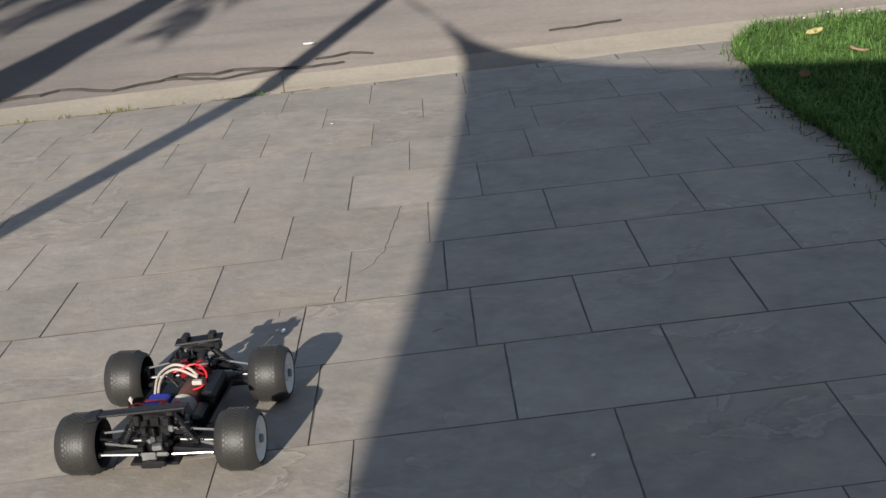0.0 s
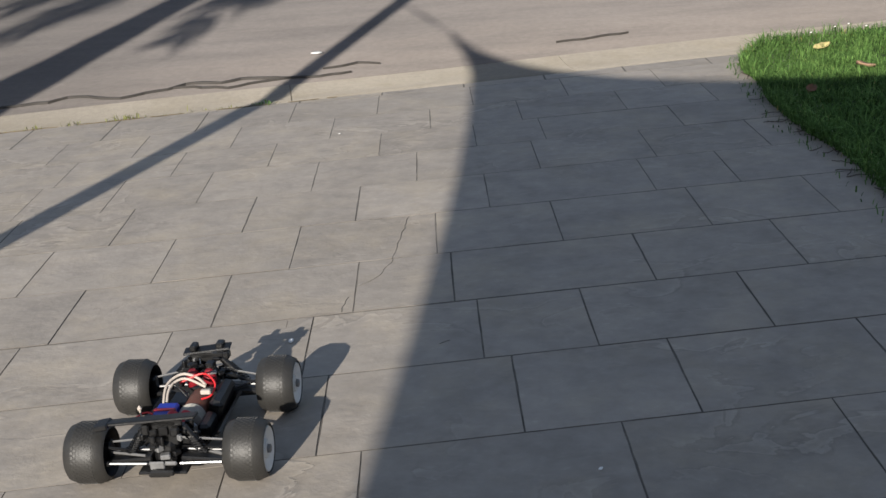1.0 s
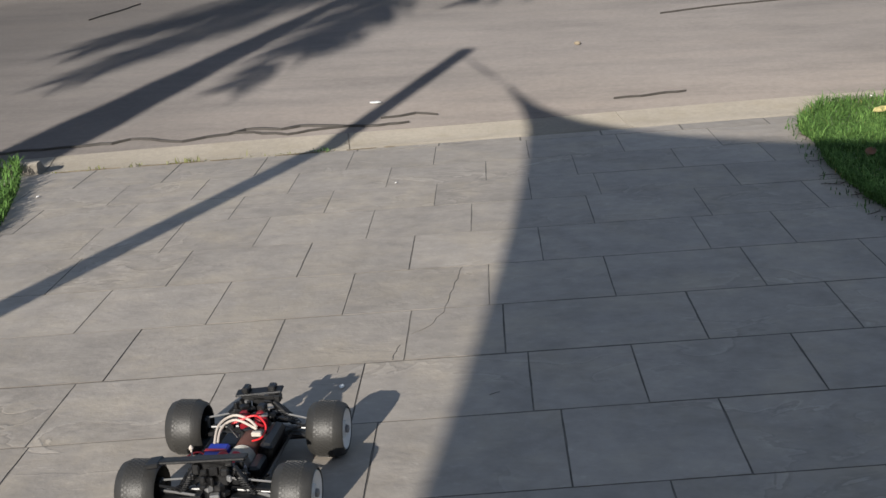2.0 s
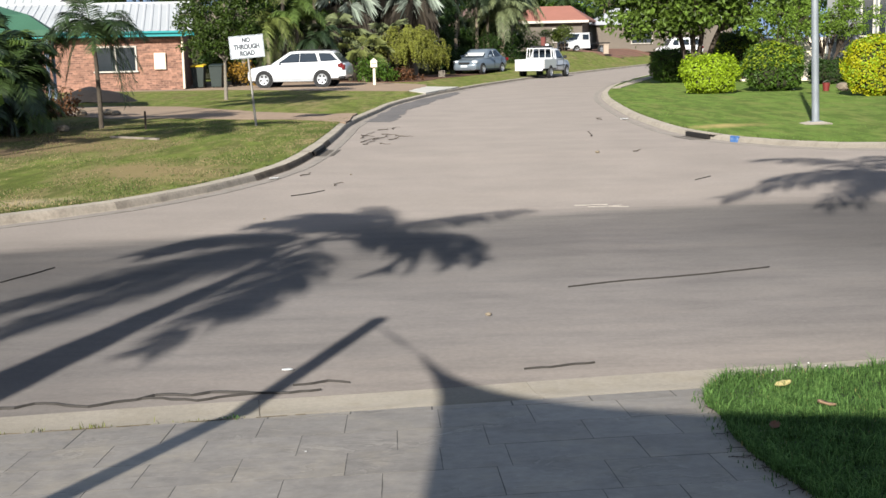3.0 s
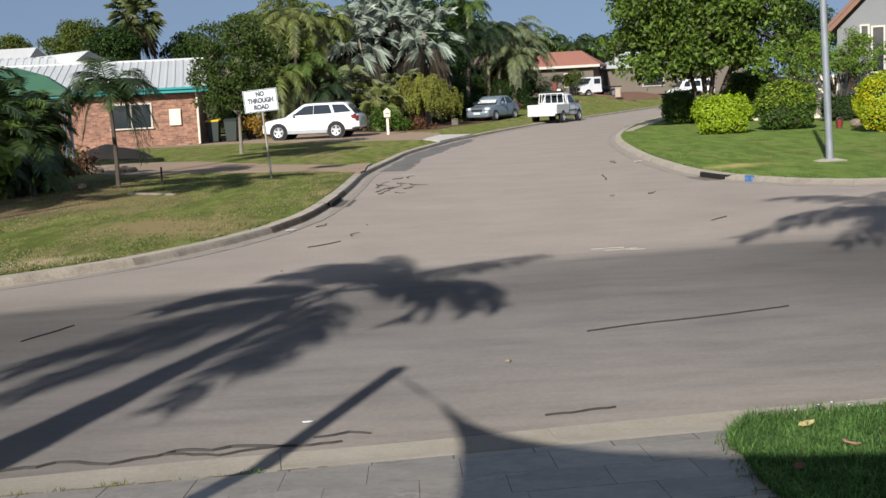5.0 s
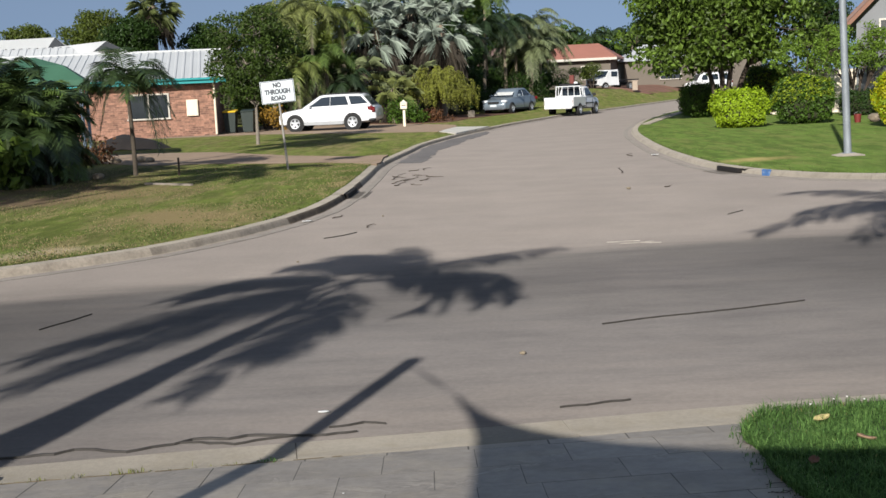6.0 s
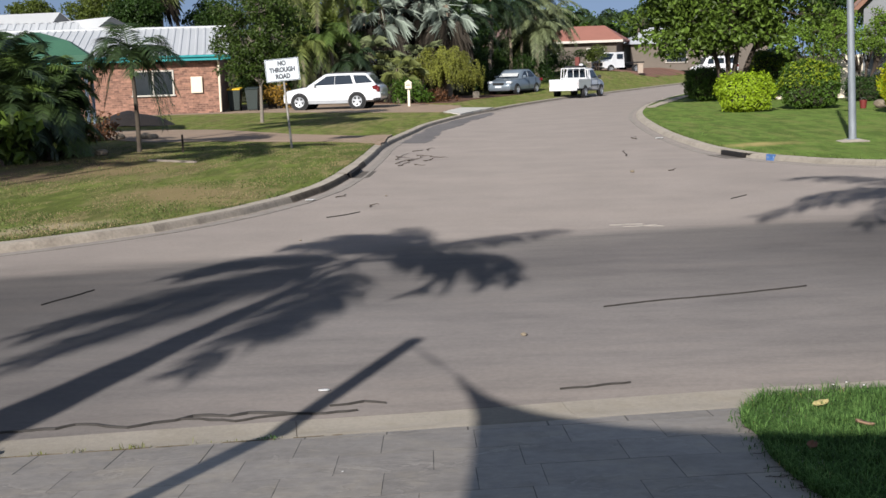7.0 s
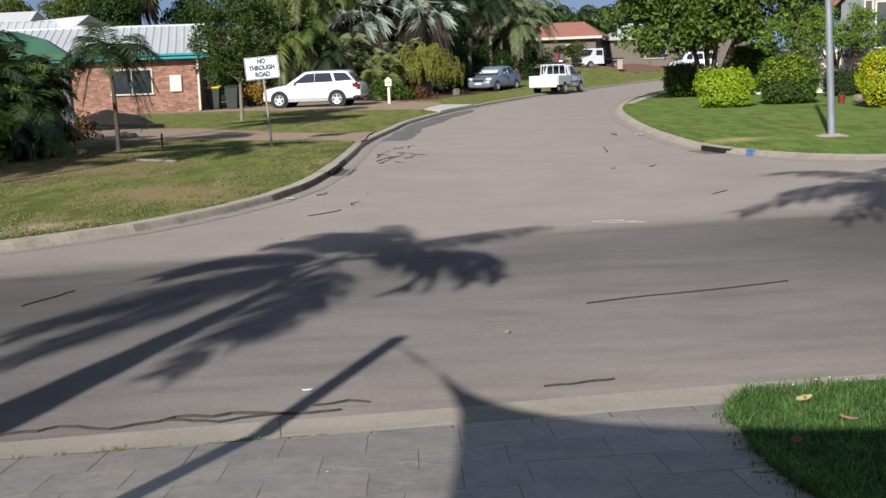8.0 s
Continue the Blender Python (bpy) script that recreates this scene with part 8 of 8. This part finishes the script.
def fan_palm(label, x, y, height, n, rad, stalk, mat, seed, r0=0.2, low=-1.0, high=1.2, dead=4, group="garden palms", blades=30):
    r = random.Random(seed)
    root = thing("fan_palm", label, "palm", Matrix.Translation((x, y, VERGE)), group)
    top = Vector((0, 0, height))
    part("trunk", palm_trunk((0, 0, -0.1), top, r0, r0 * 0.85, r), M_TRUNK, root, smooth=True)
    for i in range(n + dead):
        a = 2 * math.pi * (i * 0.381966 + r.uniform(-0.05, 0.05))
        z = low + (high - low) * (i / max(1, n - 1)) if i < n else r.uniform(-1.6, -1.1)
        c = math.cos(math.atan(z))
        tip = top + Vector((math.cos(a) * c, math.sin(a) * c, math.sin(math.atan(z)))) * stalk * r.uniform(0.85, 1.1)
        part("leaf", fan_leaf(top, tip, rad * r.uniform(0.85, 1.1), blades, r, r.uniform(0.2, 0.6), 0.45 if i < n else 1.3), mat if i < n else M_PALM_DRY, root)
    return root


fan_palm("tall silver-blue fan palm with broad stiff leaves", -4.9, 68.0, 5.1, 19, 1.15, 1.5, M_PALM_SILVER, 51, 0.24, -1.4, 1.3, 13, blades=46)
fan_palm("silver-blue fan palm with hanging lower leaves", -1.35, 68.5, 5.1, 18, 1.05, 1.45, M_PALM_SILVER, 52, 0.24, -1.4, 1.3, 14, blades=46)
fan_palm("silver-blue fan palm at the middle of the garden", -2.95, 69.5, 6.2, 19, 1.15, 1.5, M_PALM_SILVER, 53, 0.26, -1.4, 1.3, 16, blades=46)
fan_palm("young grey-green fan palm near the letterbox", -2.75, 66.0, 2.5, 9, 0.8, 0.7, M_PALM_GREY, 54, 0.10, -1.3, 0.6, 3)
fan_palm("low olive fan palm behind the parked car", -3.7, 61.5, 1.75, 13, 0.85, 0.95, M_PALM_LIT, 55, 0.12, -1.6, 0.6, 4)
fan_palm("low olive fan palm in the garden bed", -5.3, 63.5, 2.6, 12, 0.9, 1.05, M_PALM_GREY, 56, 0.13, -1.8, 0.6, 5)
fan_palm("tall green fan palm behind the white roof", -21.75, 86.0, 8.2, 46, 1.15, 1.15, M_PALM_TALL, 57, 0.3, -2.6, 1.6, 20)

# palm in the corner lawn
r = random.Random(61)
feather_palm("palm_tree", "small feather palm on the corner lawn", (-7.6, 27.45, VERGE - 0.02), 2.0, ring_tips(15, 1.15, -0.35, 0.7, r) + [(0.85, 0.1, -1.0), (0.95, 0.3, -0.7), (0.8, 0.0, -1.25), (0.7, -0.2, -1.45), (0.55, 0.2, -1.3), (-0.85, 0.0, -0.7), (-0.6, -0.2, -0.9)], 0.46, 42, 62, M_PALM_SHADY, 0.055, 0.04, 0.3, 0.032, 0.55, "corner palms", (-0.05, 0), M_TRUNK_DARK)
part_r = random.Random(63)
for k, (x, y, h, n, reach) in enumerate(((-9.5, 26.4, 1.6, 15, 1.2), (-9.0, 25.6, 1.15, 14, 0.95), (-9.9, 26.9, 1.9, 15, 1.3), (-9.35, 27.3, 1.5, 14, 1.1), (-10.6, 26.3, 1.5, 14, 1.2), (-9.5, 25.2, 0.8, 14, 0.9), (-9.1, 26.6, 0.6, 14, 0.8), (-9.9, 25.6, 1.3, 14, 1.1), (-10.7, 27.4, 2.2, 16, 1.25))):
    feather_palm("palm_tree", "bushy dark palm in a clump at the lawn edge", (x, y, VERGE - 0.02), h * 0.88, ring_tips(n + 5, reach, -0.9, 0.75, part_r), 0.46, 44, 70 + k, M_PALM if k % 3 == 0 else M_PALM_SHADY, 0.07, 0.05, 0.3, 0.045, 0.45, "corner palms", trunk=M_TRUNK_DARK)
# garden palms behind the cars
spec = [(-9.6, 63.0, 5.0, 14, 2.0, M_PALM_LIT), (-8.0, 64.5, 5.6, 14, 2.1, M_PALM_LIT), (-7.1, 62.5, 3.0, 13, 1.8, M_PALM), (-6.6, 66.5, 5.4, 13, 2.0, M_PALM_DULL), (-10.4, 66.0, 4.2, 13, 2.0, M_PALM_DARK),
        (-8.4, 61.0, 2.6, 13, 1.7, M_PALM_DULL), (-6.0, 60.8, 1.6, 12, 1.4, M_PALM_DARK), (-9.9, 60.5, 2.0, 12, 1.5, M_PALM_DARK)]
spec_back = [(1.2, 79.0, 5.0, 14, 2.2, M_PALM_DARK), (2.6, 80.5, 5.2, 14, 2.2, M_PALM_DARK), (0.2, 77.0, 4.2, 13, 2.1, M_PALM_DARK), (4.4, 84.0, 5.4, 18, 2.5, M_PALM_GREY), (3.4, 82.5, 4.0, 20, 2.3, M_PALM_GREY), (5.2, 86.0, 4.2, 20, 2.3, M_PALM_GREY), (4.3, 80.5, 3.4, 22, 2.0, M_PALM_GREY), (5.6, 90.0, 5.0, 22, 2.4, M_PALM_GREY), (4.6, 87.5, 3.2, 20, 2.0, M_PALM_DULL),
        (1.4, 82.0, 7.0, 13, 2.1, M_PALM), (-1.6, 78.0, 5.6, 13, 2.1, M_PALM_DARK), (-4.0, 74.0, 4.4, 13, 2.0, M_PALM_DARK), (-1.8, 73.0, 3.6, 13, 1.9, M_PALM_DARK), (-6.2, 72.0, 6.0, 13, 2.1, M_PALM)]
for k, (x, y, h, n, reach, mat) in enumerate(spec + spec_back):
    feather_palm("palm_tree", "feather palm with arching leaves in the garden bed", (x, y, VERGE), h, ring_tips(n, reach, -1.6, 0.7, part_r), 0.62, 36, 90 + k, mat, 0.13, 0.08, 0.5, 0.07, 1.1, "garden palms")


# ---------------- shrubs and far trees ----------------
def shrub(label, x, y, w, d, h, mat, seed, n, size=0.13, group="garden shrubs"):
    r = random.Random(seed)
    root = thing("shrub", label, "shrub", Matrix.Translation((x, y, VERGE)), group)
    g = Geo()
    for k in range(max(3, n // 60)):
        q = Vector((r.uniform(-1, 1) * w / 2, r.uniform(-1, 1) * d / 2, h * r.uniform(0.15, 0.9)))
        leafy(g, q, (0.45, 0.45, 0.35), 60, size, r, 0.2, 0.5)
    part("foliage", g, mat, root)
    if h > 4:
        rings = []
        for i in range(9):
            z = h * (0.02 + 0.78 * i / 8)
            q = 0.80 * (1 - (i / 8) ** 3 * 0.7)
            rings.append([(math.cos(a) * w / 2 * q * (1 + 0.2 * noise.noise((math.cos(a) * 2, z, seed))), math.sin(a) * d / 2 * q * (1 + 0.3 * noise.noise((math.sin(a) * 2, z, seed + 5))), z) for a in (2 * math.pi * j / 28 for j in range(28))])
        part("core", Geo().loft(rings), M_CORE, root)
    s = Geo()
    for k in range(5):
        s.tube(curve3((r.uniform(-0.3, 0.3) * w, r.uniform(-0.2, 0.2) * d, -0.05), (0, 0, h * 0.4), (r.uniform(-0.4, 0.4) * w, r.uniform(-0.3, 0.3) * d, h * 0.8), 5), [0.04, 0.035, 0.03, 0.025, 0.02, 0.01], 6)
    part("stems", s, M_BARK, root)
    return root


M_CROTON = leaf_mat("orange_croton_leaf", rgb(140, 108, 46), 0.5, 0.2)
M_RUSTY = leaf_mat("rusty_leaf", rgb(92, 62, 46), 0.4, 0.2)
shrub("orange-yellow croton shrub by the bins", -9.3, 57.5, 1.2, 0.8, 1.0, M_CROTON, 1, 900)
shrub("bright green shrub behind the letterbox", -3.0, 59.5, 1.6, 1.0, 1.15, M_LEAF, 2, 1500)
shrub("rusty brown ground cover beneath the palms", -1.9, 60.5, 2.0, 1.2, 0.45, M_RUSTY, 3, 900)
shrub("dark shrub behind the sedan", 0.7, 75.5, 2.4, 1.2, 1.7, M_LEAF_DARK, 4, 3000)
shrub("dark shrub mass between the palms", 3.0, 80.5, 4.2, 1.4, 2.6, M_LEAF_DARK, 5, 5200)
shrub("round green bush before the red-roofed house", 7.9, 96.0, 2.6, 1.4, 2.9, M_LEAF, 6, 2600)
shrub("dark shrubs along the garden fence", -8.6, 67.8, 8.5, 1.6, 4.6, M_LEAF_DARK, 7, 15000, 0.2)
shrub("dark shrubs between the silver palms", -2.6, 72.5, 7.0, 1.6, 4.4, M_LEAF_DARK, 8, 12000, 0.17)
M_BROADLEAF = leaf_mat("broad_green_leaf", rgb(92, 112, 56), 0.5, 0.3)
shrub("broad-leaved green plants beside the palms", -9.7, 24.3, 1.4, 0.8, 1.0, M_BROADLEAF, 21, 300, 0.34)
shrub("broad-leaved green plants at the lawn edge", -10.6, 25.0, 1.4, 0.8, 1.5, M_BROADLEAF, 22, 420, 0.36)
shrub("reddish cordylines beside the stones", -10.3, 33.0, 1.2, 0.6, 0.6, M_RUSTY, 9, 500)
shrub("tall leafy shrub beside the street tree", -10.2, 59.5, 2.0, 1.4, 3.4, M_LEAF_DULL, 10, 3600)
shrub("dark shrub mass behind the sedan", 2.6, 88.0, 7.5, 1.6, 4.2, M_LEAF_DARK, 13, 9000, 0.22)
shrub("tall dark shrubs beside the brick house", -13.5, 72.0, 5.5, 1.6, 4.3, M_LEAF_DULL, 14, 8000, 0.22)
shrub("dark shrub behind the ute", 5.6, 92.0, 3.4, 1.4, 2.4, M_LEAF_DARK, 12, 3000)

r = random.Random(81)
for k, (x, y, cz, w, h, mat) in enumerate(((-26.7, 88, 5.9, 2.2, 1.8, M_LEAF_DULL), (-32.3, 90, 5.7, 2.0, 1.5, M_LEAF_DULL), (-22.9, 84, 5.6, 0.9, 1.5, M_LEAF_DARK), (-18.6, 89, 5.2, 1.2, 1.2, M_LEAF_DARK), (-11.0, 84, 6.0, 2.6, 2.6, M_LEAF_DULL),
                                             (-8.0, 80, 4.7, 2.6, 1.9, M_LEAF_DULL), (-13.0, 88, 5.0, 2.2, 2.0, M_LEAF_DARK)) + ((5.5, 124, 5.2, 3.4, 1.8, M_LEAF), (10.5, 126, 5.4, 3.4, 1.8, M_LEAF), (16.0, 124, 5.4, 3.4, 2.0, M_LEAF_DARK), (21.5, 122, 5.6, 3.6, 2.2, M_LEAF), (0.5, 122, 6.2, 3.6, 2.8, M_LEAF_DARK), (-4.5, 84, 6.4, 3.0, 2.6, M_LEAF_DARK), (-10.5, 74, 4.8, 2.2, 1.6, M_LEAF_DULL), (-0.6, 86, 6.0, 3.0, 2.6, M_LEAF_DARK), (-3.4, 78, 5.0, 3.0, 2.4, M_LEAF_DARK),
                                             (-37, 94, 4.4, 3.0, 2.0, M_LEAF_DARK), (24, 112, 5.2, 3.4, 2.6, M_LEAF_DARK), (30, 100, 5.2, 3.4, 2.6, M_LEAF_DARK))):
    tree("leafy green tree rising behind the houses", x, y, [(0, 0, cz * 0.8)], clumps_in((0, 0, cz), (w, w * 0.7, h), 18, 1.2, r), mat, 200 + k, 15000 if k < 5 else 6500, 0.22 if k < 5 else 0.29, group="background trees", bark_r=0.14)
for k, (x, y, h) in enumerate(((7.2, 118, 5.0), (12.5, 119, 5.3), (4.4, 116, 4.8), (16.0, 118, 5.2), (-12.5, 80, 6.2), (9.8, 120, 5.6))):
    feather_palm("palm_tree", "feather palm seen over the roofs", (x, y, VERGE), h, ring_tips(13, 2.0, -1.1, 1.1, part_r), 0.7, 22, 300 + k, M_PALM_SHADY if k % 2 else M_PALM_TALL, 0.14, 0.09, 0.6, 0.12, 0.9, "background palms")

# grass tufts on the corner lawns
r = random.Random(91)


def verge_spots(line, side, n, y0, y1, deep, size=0.5, lay=3, least=-0.1):
    near_pts = [(p, (line[min(i + 1, len(line) - 1)] - line[max(i - 1, 0)]).normalized()) for i, p in enumerate(line) if y0 < p.y < y1 and abs(p.x) < 14]
    out = []
    while len(out) < n:
        p, t = r.choice(near_pts)
        q = p + t * r.uniform(-0.5, 0.5) + Vector((-t.y, t.x)) * side * (0.22 + deep * r.random() ** 1.4)
        if noise.noise((q.x * size, q.y * size * 0.6, lay)) + r.uniform(-0.3, 0.3) > least:
            out.append((q.x, q.y, VERGE - 0.004, r.uniform(0.6, 1.2)))
    return out


M_TUFT = surface("verge_grass_blade", rgb(84, 98, 42), 0.8, 0.12, 0.6, 3.0, 0.0, island=0.22, trans=0.15)
M_TUFT_GREEN = surface("mown_grass_blade", rgb(98, 124, 56), 0.8, 0.12, 0.6, 3.0, 0.0, island=0.2, trans=0.15)
M_TUFT_DRY = surface("verge_dry_blade", rgb(142, 128, 90), 0.8, 0.12, 0.6, 3.0, 0.0, island=0.2, trans=0.15)
blades("grass_tufts", "short green grass tufts on the corner lawn", verge_spots(LK, 1, 26000, 11.5, 30, 7.0, 1.1, 3, 0.0), M_TUFT, 0.012, 0.034, r, 0.012)
blades("dry_grass_tufts", "straw-coloured dry grass on the corner lawn", verge_spots(LK, 1, 20000, 12, 30, 8.0, 1.3, 14, 0.12), M_TUFT_DRY, 0.010, 0.030, r, 0.011)
blades("grass_tufts", "short green grass tufts on the mown lawn", verge_spots(RK, -1, 8000, 19, 40, 8.0), M_TUFT_GREEN, 0.008, 0.022, r, 0.012)
# taller grass that hangs over the kerb edge
edge = []
for line, side, y0, y1 in ((LK, 1, 11, 30), (RK, -1, 19, 34)):
    for i in range(1, len(line) - 1):
        if y0 < line[i].y < y1 and abs(line[i].x) < 14:
            t = (line[i + 1] - line[i - 1]).normalized()
            for _ in range(34):
                q = line[i] + t * r.uniform(-0.4, 0.4) + Vector((-t.y, t.x)) * side * (0.215 + 0.05 * r.random())
                if noise.noise((q.x * 1.3, q.y * 1.3, 8)) > -0.15:
                    edge.append((q.x, q.y, VERGE - 0.032, r.uniform(0.5, 1.3)))
blades("grass_edging", "ragged grass along the back of the kerb", edge, M_TUFT, 0.03, 0.06, r, 0.014)
